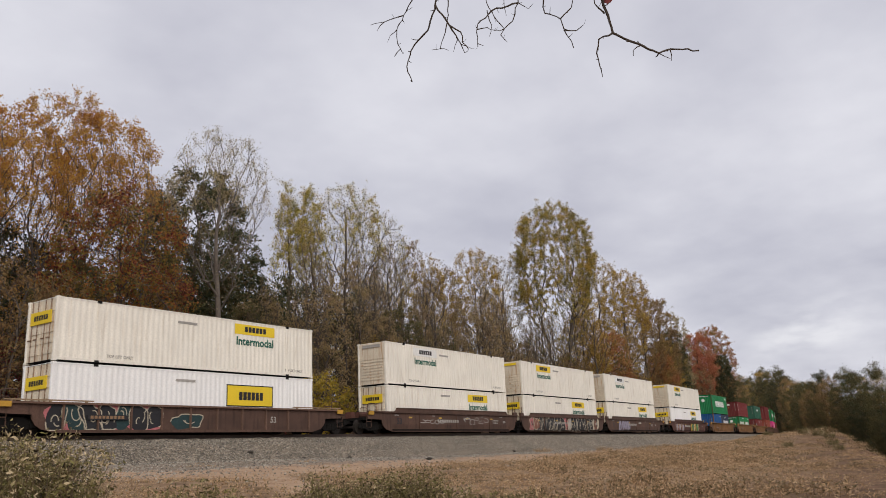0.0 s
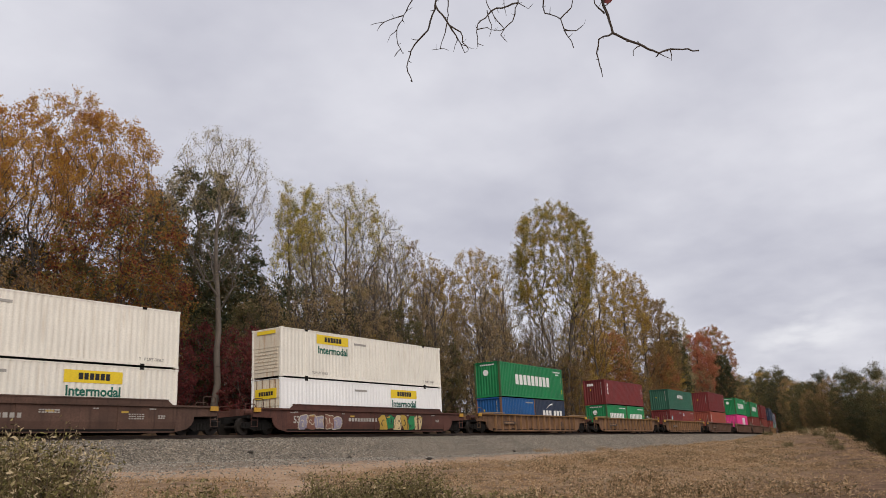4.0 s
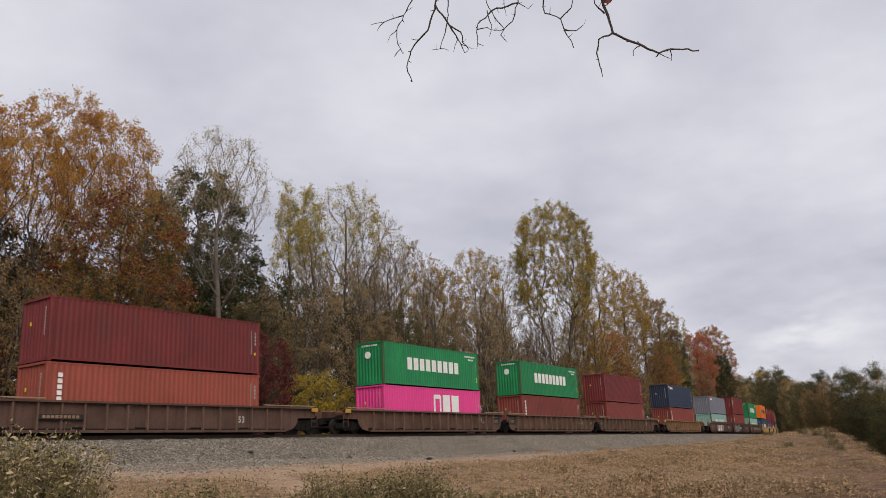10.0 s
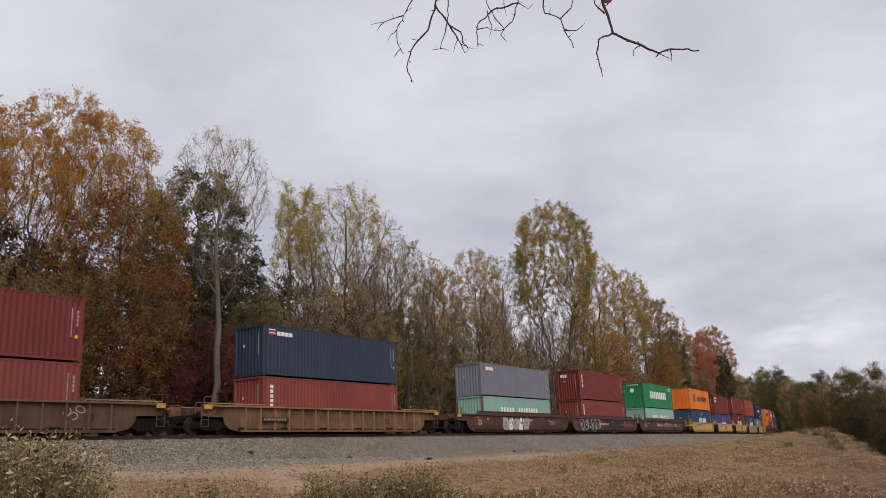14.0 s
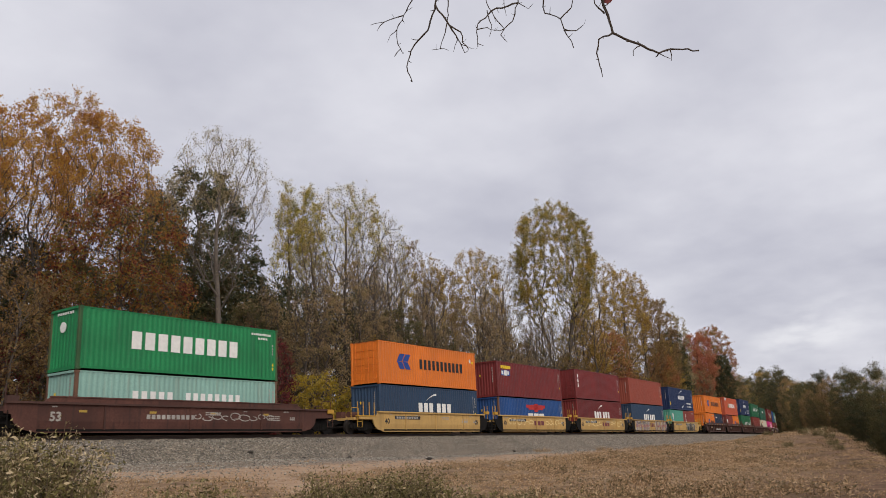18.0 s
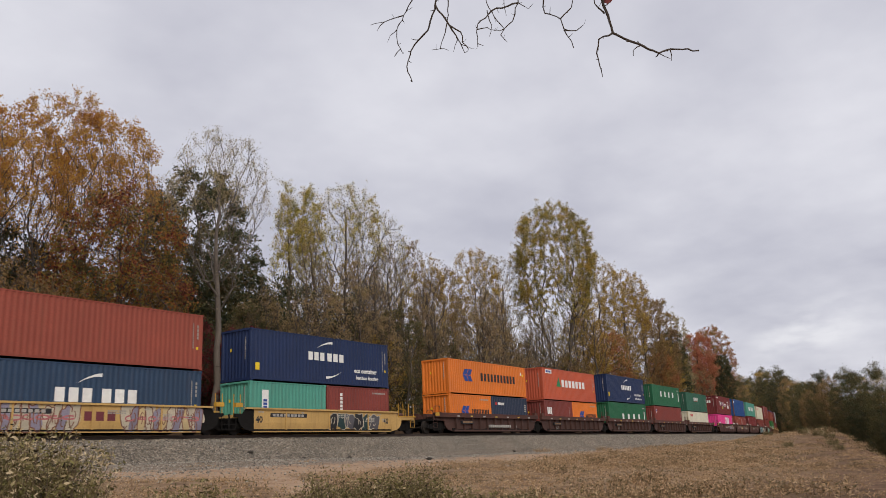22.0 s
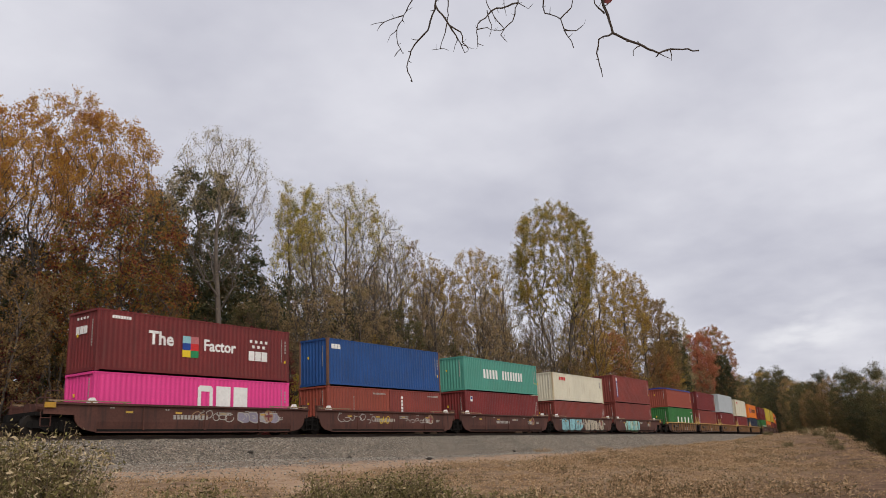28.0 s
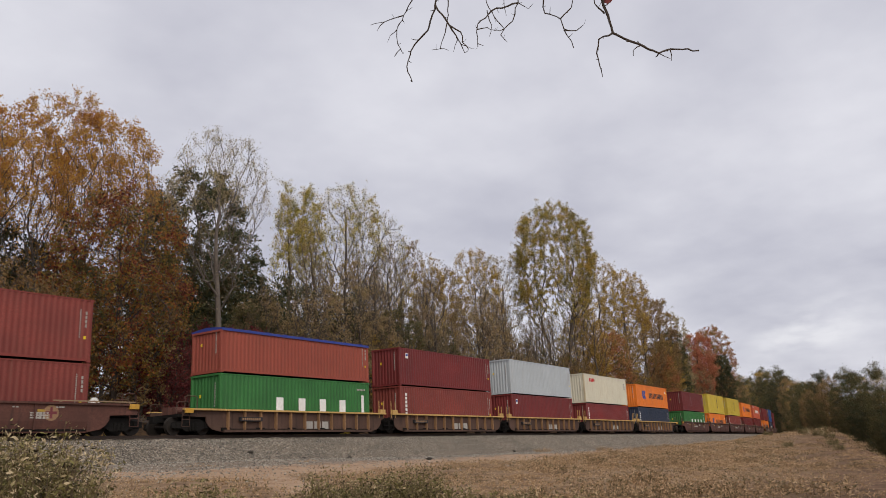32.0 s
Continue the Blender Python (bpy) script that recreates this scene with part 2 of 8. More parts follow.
RUST = (0.10, 0.04, 0.022)
PAINT = {
    "white": mat("white_paint", (0.83, 0.795, 0.715), 0.55, rust=0.38, rust_col=(0.35, 0.25, 0.16), dark=0.92, light=1.06, bump=0.05, vary=0.05),
    "bright": mat("bright_white_paint", (0.86, 0.86, 0.86), 0.5, rust=0.1, rust_col=(0.45, 0.42, 0.38), dark=0.95, light=1.04, bump=0.05, vary=0.03),
    "green": mat("green_paint", (0.014, 0.22, 0.075), 0.5, rust=0.55, rust_col=(0.02, 0.09, 0.045), bump=0.05, vary=0.12, dark=0.76, light=1.2),
    "darkgreen": mat("dark_green_paint", (0.03, 0.115, 0.075), 0.55, rust=0.55, rust_col=(0.03, 0.06, 0.045), bump=0.05, vary=0.06, dark=0.76, light=1.2),
    "leafgreen": mat("leaf_green_paint", (0.035, 0.155, 0.04), 0.55, rust=0.5, rust_col=(0.03, 0.08, 0.03), bump=0.05, vary=0.08, dark=0.76, light=1.2),
    "blue": mat("blue_paint", (0.017, 0.070, 0.235), 0.5, rust=0.55, rust_col=(0.04, 0.05, 0.10), bump=0.05, vary=0.08, dark=0.8, light=1.2),
    "azure": mat("azure_blue_paint", (0.010, 0.085, 0.26), 0.5, rust=0.5, rust_col=(0.04, 0.06, 0.10), bump=0.05, dark=0.85, light=1.15),
    "pine": mat("pine_green_paint", (0.020, 0.125, 0.058), 0.55, rust=0.55, rust_col=(0.02, 0.07, 0.04), bump=0.05, vary=0.05, dark=0.8, light=1.15),
    "slateblue": mat("slate_blue_paint", (0.026, 0.055, 0.108), 0.55, rust=0.5, rust_col=(0.04, 0.045, 0.07), bump=0.05, vary=0.06, dark=0.82, light=1.15),
    "navy": mat("navy_paint", (0.024, 0.036, 0.068), 0.5, rust=0.5, rust_col=(0.03, 0.035, 0.06), bump=0.05, vary=0.12, dark=0.76, light=1.2),
    "royal": mat("deep_royal_paint", (0.012, 0.027, 0.088), 0.5, rust=0.4, rust_col=(0.03, 0.035, 0.08), bump=0.05, dark=0.8, light=1.15),
    "maroon": mat("maroon_paint", (0.165, 0.025, 0.025), 0.55, rust=0.6, rust_col=(0.10, 0.035, 0.03), bump=0.05, vary=0.15, dark=0.76, light=1.2),
    "red": mat("oxide_red_paint", (0.205, 0.043, 0.034), 0.55, rust=0.55, rust_col=(0.15, 0.05, 0.035), bump=0.05, vary=0.12, dark=0.76, light=1.2),
    "brick": mat("faded_orange_red_paint", (0.28, 0.064, 0.042), 0.6, rust=0.55, rust_col=(0.22, 0.075, 0.045), bump=0.05, vary=0.08, dark=0.85, light=1.12),
    "coral": mat("coral_red_paint", (0.48, 0.095, 0.045), 0.55, rust=0.4, rust_col=(0.28, 0.07, 0.04), bump=0.05, vary=0.05, dark=0.88, light=1.1),
    "pink": mat("magenta_paint", (0.72, 0.055, 0.26), 0.5, rust=0.1, rust_col=(0.4, 0.06, 0.18), bump=0.05, vary=0.03, dark=0.92, light=1.06),
    "orange": mat("orange_paint", (0.74, 0.195, 0.026), 0.5, rust=0.4, rust_col=(0.40, 0.11, 0.03), bump=0.05, vary=0.06, dark=0.82, light=1.12),
    "grey": mat("slate_grey_paint", (0.17, 0.18, 0.22), 0.55, rust=0.55, rust_col=(0.12, 0.10, 0.10), bump=0.05, dark=0.88, light=1.12),
    "palegrey": mat("pale_grey_paint", (0.42, 0.46, 0.49), 0.55, rust=0.2, rust_col=(0.25, 0.22, 0.2), bump=0.05, dark=0.92, light=1.08),
    "seafoam": mat("seafoam_paint", (0.24, 0.42, 0.37), 0.55, rust=0.55, rust_col=(0.25, 0.27, 0.22), bump=0.05, vary=0.06, dark=0.9, light=1.1),
    "teal": mat("teal_paint", (0.08, 0.30, 0.235), 0.55, rust=0.5, rust_col=(0.10, 0.18, 0.14), bump=0.05, vary=0.06, dark=0.88, light=1.1),
    "cream": mat("cream_paint", (0.63, 0.60, 0.48), 0.55, rust=0.5, rust_col=(0.40, 0.30, 0.18), bump=0.05, vary=0.05, dark=0.93, light=1.06),
    "yellow": mat("mustard_paint", (0.52, 0.39, 0.05), 0.55, rust=0.4, rust_col=(0.35, 0.22, 0.05), bump=0.05, vary=0.05, dark=0.82, light=1.12),
}
CAR = {
    "brown": mat("weathered_brown_steel", (0.098, 0.055, 0.041), 0.75, rust=0.9, rust_col=(0.04, 0.024, 0.018), dark=0.55, light=1.35, vary=0.12),
    "redbrown": mat("red_brown_steel", (0.10, 0.042, 0.032), 0.75, rust=0.85, rust_col=(0.03, 0.02, 0.018), dark=0.6, light=1.3, vary=0.10),
    "tan": mat("rusty_tan_steel", (0.155, 0.085, 0.047), 0.8, rust=0.9, rust_col=(0.045, 0.028, 0.022), dark=0.45, light=1.65, big=0.9, vary=0.12),
    "edge": mat("worn_tan_edge_steel", (0.27, 0.148, 0.055), 0.8, rust=0.6, rust_col=(0.12, 0.06, 0.035), dark=0.6, light=1.2, vary=0.12),
    "rustbrown": mat("rust_brown_steel", (0.108, 0.058, 0.039), 0.8, rust=0.9, rust_col=(0.05, 0.03, 0.022), dark=0.55, light=1.4, big=0.9, vary=0.10),
    # paler steels for outstanding parts; the contrast paints in the recessed bays' shade
    "ribbrown": mat("lit_worn_brown_steel", (0.15, 0.088, 0.064), 0.8, rust=0.5, rust_col=(0.07, 0.042, 0.03), dark=0.7, light=1.25, vary=0.1),
    "ribtan": mat("tan_rib_steel", (0.27, 0.15, 0.075), 0.8, rust=0.5, rust_col=(0.14, 0.07, 0.04), dark=0.7, light=1.2, vary=0.1),
    "darkbrown": mat("dark_brown_steel", (0.075, 0.037, 0.030), 0.75, rust=0.5, rust_col=(0.03, 0.02, 0.018), dark=0.75, light=1.25, vary=0.10),
    "ochre": mat("worn_yellow_steel", (0.56, 0.355, 0.125), 0.65, rust=0.45, rust_col=(0.20, 0.11, 0.05), dark=0.8, light=1.12, vary=0.06),
    # base colour lowered further to carry the shadow below the wagons
    "black": mat("sooty_black_steel", (0.012, 0.011, 0.0105), 0.85, dark=0.7, light=1.5, spec=0.12),
}
BLACK = CAR["black"]
GUIDE = mat("pale_guide_bar", (0.30, 0.21, 0.13), 0.8, rust=0.6, rust_col=(0.14, 0.08, 0.05), dark=0.7)
RUSTY_POST = mat("rusted_post", (0.16, 0.085, 0.055), 0.8, rust=0.6, dark=0.7, light=1.3)
RUSTY_GREEN = mat("rusted_green_post", (0.05, 0.12, 0.05), 0.75, rust=0.95, rust_col=(0.14, 0.065, 0.035), dark=0.7, light=1.2)
STAINED = mat("rust_stained_white_steel", (0.74, 0.66, 0.53), 0.65, rust=1.0, rust_col=(0.42, 0.22, 0.085), dark=0.82, light=1.08, vary=0.06)
RUSTY_BAR = mat("rusty_locking_bar", (0.20, 0.12, 0.07), 0.7, rust=0.5, dark=0.7, light=1.3)
RUSTY_CREAM = mat("rusted_cream_post", (0.55, 0.47, 0.32), 0.75, rust=0.9, rust_col=(0.22, 0.12, 0.06), dark=0.85, light=1.1)
STEEL = mat("worn_rail_steel", (0.10, 0.075, 0.06), 0.45, metal=0.7, dark=0.7, light=1.3)
YELLOW = mat("safety_yellow_paint", (0.52, 0.29, 0.04), 0.6, rust=0.4, rust_col=(0.2, 0.1, 0.04))
# wheels darker than bare steel: the underframe's shade is in their colour
WHEEL = mat("shaded_wheel_steel", (0.03, 0.025, 0.022), 0.65, metal=0.3, dark=0.7, light=1.4)
INK = {
    "white": mat("white_lettering", (0.80, 0.80, 0.78), 0.6, dark=0.9, light=1.05, bump=0.0, fine=6),
    "dull": mat("faded_white_marking", (0.42, 0.40, 0.37), 0.65, dark=0.7, light=1.1, bump=0.0, fine=6),
    "black": mat("black_lettering", (0.022, 0.022, 0.026), 0.6, bump=0.0),
    "green": mat("dark_green_lettering", (0.012, 0.12, 0.085), 0.6, bump=0.0),
    "yellow": mat("yellow_decal", (0.80, 0.58, 0.03), 0.55, bump=0.0, dark=0.9, light=1.05),
    "bone": mat("bone_white_spray", (0.50, 0.44, 0.34), 0.65, bump=0.0, dark=0.8),
    "deepgreen": mat("deep_teal_spray", (0.02, 0.045, 0.048), 0.6, bump=0.0),
    "greyspray": mat("grey_spray", (0.10, 0.095, 0.11), 0.6, bump=0.0),
    "brownspray": mat("brown_spray", (0.22, 0.10, 0.07), 0.65, bump=0.0),
    "pale": mat("pale_cream_spray", (0.72, 0.56, 0.27), 0.65, bump=0.0, dark=0.9),
    "tanyellow": mat("faded_yellow_tape", (0.50, 0.33, 0.06), 0.6, bump=0.0, dark=0.7),
    "blue": mat("blue_emblem", (0.02, 0.065, 0.30), 0.55, bump=0.0),
    "red": mat("red_emblem", (0.55, 0.03, 0.03), 0.55, bump=0.0),
    "cyan": mat("pale_blue_spray", (0.28, 0.55, 0.60), 0.6, bump=0.0),
    "mint": mat("mint_spray", (0.45, 0.62, 0.52), 0.6, bump=0.0),
    "lilac": mat("lilac_spray", (0.28, 0.255, 0.33), 0.6, bump=0.0),
    "pink": mat("dusty_pink_spray", (0.46, 0.15, 0.16), 0.6, bump=0.0),
    "tri": mat("emerald_emblem", (0.02, 0.22, 0.08), 0.55, bump=0.0),
    "cream": mat("cream_spray", (0.62, 0.48, 0.26), 0.6, bump=0.0),
    "tanmark": mat("faded_tan_mark", (0.30, 0.18, 0.10), 0.7, bump=0.0),
    "purple": mat("dark_red_mark", (0.18, 0.04, 0.05), 0.6, bump=0.0),
}
# ---------------------------------------------------------------- the line: one long left-hand curve; rail top is z = 0
R = 1020.7


def track(s, d=0.0, z=0.0):
    """The point s metres along the line, d metres to its inner side (the wood)."""
    a = s / R
    return Vector(((R - d) * math.sin(a), R - (R - d) * math.cos(a), z))


def track_pose(s, z=0.0):
    return Matrix.Translation(track(s, 0, z)) @ Matrix.Rotation(s / R, 4, "Z")


def run(t):
    """Metres that the train has rolled after t seconds."""
    return 17.694 * t + 0.0151 * t * t


def smooth(x):
    x = min(max(x, 0.0), 1.0)
    return x * x * (3 - 2 * x)


EDGE_S = [-400, 0, 20, 30, 38, 50, 62, 77, 95, 115, 190, 300, 900]
EDGE_D = [-60, -60, -46, -35.6, -30.4, -28.4, -26.8, -23.9, -21.2, -18.9, -15.2, -13.0, -12.5]


def ground_z(x, y):
    r = math.hypot(x, y - R)
    s, d = R * math.atan2(x, R - y), R - r
    nz = noise.noise(Vector((x * 0.09, y * 0.09, 0.0))) * 0.16 + noise.noise(Vector((x * 0.35, y * 0.35, 3.0))) * 0.07
    if d > 0:
        if d < 5:
            return -1.35
        z = -1.3 + 2.55 * smooth((d - 5) / 5) - 0.3 * smooth((d - 12) / 6) + 10.0 * smooth((d - 22) / 70) + nz * 1.2
        return z
    if d > -3.9:
        return -1.75
    z = -1.62 - 0.018 * (-5 - d) if d > -12 else -1.75 - 0.054 * (-12 - d)
    z = max(z, -3.3)
    z += 0.26 * (1 - smooth((s - 22) / 22)) * math.exp(-((d + 5.2) / 2.6) ** 2)
    edge = float(np.interp(s, EDGE_S, EDGE_D))
    berm = smooth((s - 55) / 55) * 1.2
    z += berm * smooth((-d - 9.5) / 6.0)
    if d < edge:
        z = min(z, z - 0.95 * (edge - d) + 0.6 * (1 - math.exp(-(edge - d) / 0.8)))
    z = max(z, -9.0 - 0.004 * (-d))
    if s > 330:      # the valley closes against a rise
        z += (-1.5 + 8 * smooth((-d - 9) / 25) - z) * smooth((s - 330) / 60)
    if d < -5.5:
        z += nz * smooth((-d - 5.5) / 5)
    return z


M_GROUND = bpy.data.materials.new("dry_grass_and_dirt")


def ground_material(m):
    m.use_nodes = True
    nd, lk = m.node_tree.nodes, m.node_tree.links
    b = nd["Principled BSDF"]
    b.inputs["Roughness"].default_value = 0.95
    b.inputs["Specular IOR Level"].default_value = 0.15
    co = nd.new("ShaderNodeTexCoord")

    def tex(scale, detail=5):
        n = nd.new("ShaderNodeTexNoise")
        n.inputs["Scale"].default_value, n.inputs["Detail"].default_value = scale, detail
        lk.new(co.outputs["Object"], n.inputs["Vector"])
        return n.outputs["Fac"]

    def ramp(v, stops):
        r = nd.new("ShaderNodeValToRGB")
        e = r.color_ramp.elements
        while len(e) < len(stops):
            e.new(0.5)
        for i, (p, c) in enumerate(stops):
            e[i].position, e[i].color = p, (*c, 1)
        lk.new(v, r.inputs[0])
        return r.outputs[0]

    def mixc(f, a, c):
        n = nd.new("ShaderNodeMix")
        n.data_type = "RGBA"
        for k, v in (("Factor", f), ("A", a), ("B", c)):
            lk.new(v, n.inputs[k])
        return n.outputs["Result"]

    # grass tones kept low so gaps between the tufts look shadowed
    grass = ramp(tex(1.6, 9), [(0.3, (0.115, 0.073, 0.042)), (0.45, (0.20, 0.128, 0.076)), (0.6, (0.30, 0.205, 0.128)), (0.75, (0.16, 0.122, 0.06))])
    dirt = ramp(tex(1.1, 8), [(0.3, (0.26, 0.16, 0.098)), (0.5, (0.37, 0.245, 0.158)), (0.62, (0.41, 0.285, 0.19)), (0.75, (0.38, 0.30, 0.225))])
    grit = ramp(tex(16, 6), [(0.32, (0.15, 0.11, 0.075)), (0.5, (0.36, 0.25, 0.165)), (0.68, (0.50, 0.385, 0.27))])
    speck = nd.new("ShaderNodeMapRange")
    speck.inputs["From Min"].default_value, speck.inputs["From Max"].default_value = 0.42, 0.62
    speck.inputs["To Max"].default_value = 0.8
    lk.new(tex(4.5, 5), speck.inputs["Value"])
    dirt = mixc(speck.outputs["Result"], dirt, grit)
    # bare earth runs along the line in a strip, with ragged edges
    at = nd.new("ShaderNodeAttribute")
    at.attribute_name = "bare"
    a = nd.new("ShaderNodeMath")
    a.operation = "ADD"
    lk.new(at.outputs["Fac"], a.inputs[0])
    k = nd.new("ShaderNodeMapRange")
    k.inputs["From Min"].default_value, k.inputs["From Max"].default_value = 0.3, 0.7
    k.inputs["To Min"].default_value, k.inputs["To Max"].default_value = -0.35, 0.35
    lk.new(tex(0.5, 6), k.inputs["Value"])
    lk.new(k.outputs["Result"], a.inputs[1])
    f = nd.new("ShaderNodeMapRange")
    f.inputs["From Min"].default_value, f.inputs["From Max"].default_value = 0.4, 0.6
    lk.new(a.outputs[0], f.inputs["Value"])
    c = mixc(f.outputs["Result"], grass, dirt)
    # crushed stone strewn out from the ballast over the dirt
    gv = nd.new("ShaderNodeAttribute")
    gv.attribute_name = "gravel"
    peb = nd.new("ShaderNodeTexVoronoi")
    peb.inputs["Scale"].default_value = 15
    lk.new(co.outputs["Object"], peb.inputs["Vector"])
    stone = ramp(peb.outputs["Color"], [(0.0, (0.05, 0.042, 0.034)), (0.45, (0.15, 0.125, 0.10)), (0.75, (0.27, 0.23, 0.185)), (1.0, (0.45, 0.40, 0.33))])
    gs = nd.new("ShaderNodeMath")
    gs.operation = "MULTIPLY_ADD"
    gs.inputs[1].default_value = 1.6
    lk.new(tex(2.2, 7), gs.inputs[0])
    k2 = nd.new("ShaderNodeMath")
    k2.operation = "MULTIPLY_ADD"
    k2.inputs[1].default_value, k2.inputs[2].default_value = 1.5, -1.35
    lk.new(gv.outputs["Fac"], k2.inputs[0])
    lk.new(k2.outputs[0], gs.inputs[2])
    g2 = nd.new("ShaderNodeMapRange")
    g2.inputs["From Min"].default_value, g2.inputs["From Max"].default_value = 0.1, 0.4
    g2.inputs["To Max"].default_value = 0.85
    lk.new(gs.outputs[0], g2.inputs["Value"])
    c = mixc(g2.outputs["Result"], c, stone)
    # rotting leaves under the wood, coloured darker to stand in for the shade there
    wd = nd.new("ShaderNodeAttribute")
    wd.attribute_name = "wood"
    shaded_litter = ramp(tex(3.0, 8), [(0.3, (0.03, 0.021, 0.015)), (0.55, (0.065, 0.042, 0.026)), (0.7, (0.11, 0.066, 0.036))])
    c = mixc(wd.outputs["Fac"], c, shaded_litter)
    # reddish earth on the bank's outer fall, darkened as the side turned from the sun
    cl = nd.new("ShaderNodeAttribute")
    cl.attribute_name = "shaded_clay"
    shaded_clay = ramp(tex(0.9, 9), [(0.3, (0.06, 0.036, 0.02)), (0.5, (0.125, 0.07, 0.04)), (0.66, (0.17, 0.10, 0.06)), (0.78, (0.09, 0.07, 0.034))])
    c = mixc(cl.outputs["Fac"], c, shaded_clay)
    lk.new(c, b.inputs["Base Color"])
    bp = nd.new("ShaderNodeBump")
    bp.inputs["Strength"].default_value, bp.inputs["Distance"].default_value = 0.9, 0.08
    lk.new(tex(9, 6), bp.inputs["Height"])
    lk.new(bp.outputs[0], b.inputs["Normal"])


ground_material(M_GROUND)


def bare_strip(s, d):
    """How bare the ground is: a strip of dirt along the foot of the ballast, and a path down the bank."""
    wide = float(np.interp(s, [0, 14, 21, 34, 53, 80, 120], [14.0, 13.5, 14.8, 14.6, 10.6, 8.0, 6.5]))
    w = 1 - smooth((-d - wide - 2.0 * noise.noise(Vector((s * 0.14, d * 0.1, 7)))) / 2.6)
    path = 9.2 + (d + 30) * 0.55
    return max(w, math.exp(-((s - path) / 1.1) ** 2) if -34 < d < -10 else 0.0)


def strewn(s, d):
    """How thickly crushed stone lies strewn beyond the foot of the ballast."""
    wide = float(np.interp(s, [0, 16, 20, 26, 34, 60, 100], [2.0, 3.0, 9.0, 13.0, 12.0, 7.0, 5.0]))
    return 1 - smooth((-d - 5.5) / wide) if d > -20 else 0.0


def outer_fall(s, d):
    """How far a spot lies out on the falling side of the bank."""
    if d > -5:
        return 0.0
    edge = float(np.interp(s, [0, 12, 19, 38, 50, 62, 77, 95, 115, 190, 900], [-38, -34, -33, -31, -28.4, -26.8, -23.9, -21.2, -18.9, -15.2, -12.5]))
    wide = 5.5 + 3.5 * smooth((s - 25) / 25)
    return 0.95 * smooth((edge + wide - d) / wide) * smooth((s - 8) / 8)


def stretched(n, core, reach):
    """Grid lines dense in the middle, spreading out to the horizon."""
    u = np.linspace(-1, 1, n)
    return core * u + (reach - core) * np.sign(u) * np.abs(u) ** 7


def build_ground():
    xs, ys = 55 + stretched(260, 190, 3500), -8 + stretched(240, 120, 3500)
    vs, bare, wood, shaded_clay, gravel = [], [], [], [], []
    for y in ys:
        for x in xs:
            far = max(abs(x - 55) - 500, abs(y) - 400, 0)
            z = ground_z(x, y) if far < 400 else -2.0
            vs.append((x, y, z))
            r = math.hypot(x, y - R)
            s, d = R * math.atan2(x, R - y), R - r
            w = bare_strip(s, d)
            if d > 6:
                w = 0.0
            bare.append(w)
            wood.append(smooth((d - 2.5) / 2.5))
            shaded_clay.append(outer_fall(s, d))
            gravel.append(strewn(s, d) if d < 0 else 0.0)
    n = len(xs)
    fs = [(j * n + i, j * n + i + 1, (j + 1) * n + i + 1, (j + 1) * n + i) for j in range(len(ys) - 1) for i in range(n - 1)]
    me = bpy.data.meshes.new("ground")
    me.from_pydata(vs, [], fs)
    a = me.attributes.new("bare", "FLOAT", "POINT")
    a.data.foreach_set("value", bare)
    a = me.attributes.new("shaded_clay", "FLOAT", "POINT")
    a.data.foreach_set("value", shaded_clay)
    a = me.attributes.new("gravel", "FLOAT", "POINT")
    a.data.foreach_set("value", gravel)
    a = me.attributes.new("wood", "FLOAT", "POINT")
    a.data.foreach_set("value", wood)
    me.polygons.foreach_set("use_smooth", [True] * len(fs))
    me.materials.append(M_GROUND)
    return tagged(new("ground", me), "bank of dry brown grass and reddish dirt beside the line", "ground", kind="structure")


build_ground()


def sweep(profile, s0, s1, step, name, material, closed=True, rough=0.0):
    """A strip with the given (d, z) profile laid along the line."""
    ss = np.arange(s0, s1 + 0.01, step)
    k = len(profile)
    vs, fs = [], []
    for s in ss:
        for i, (d, z) in enumerate(profile):
            p = track(s, d, z)
            if rough:
                q = noise.noise(Vector((s * 2.1, d * 2.1, 1.0))) + 0.6 * noise.noise(Vector((s * 6, d * 6, 2.0)))
                p.z += rough * q
            vs.append(tuple(p))
    m = k if closed else k - 1
    for j in range(len(ss) - 1):
        for i in range(m):
            a, b = j * k + i, j * k + (i + 1) % k
            fs.append((a, a + k, b + k, b))
    me = bpy.data.meshes.new(name)
    me.from_pydata(vs, [], fs)
    me.materials.append(material)
    return me


M_BALLAST = bpy.data.materials.new("grey_granite_ballast")


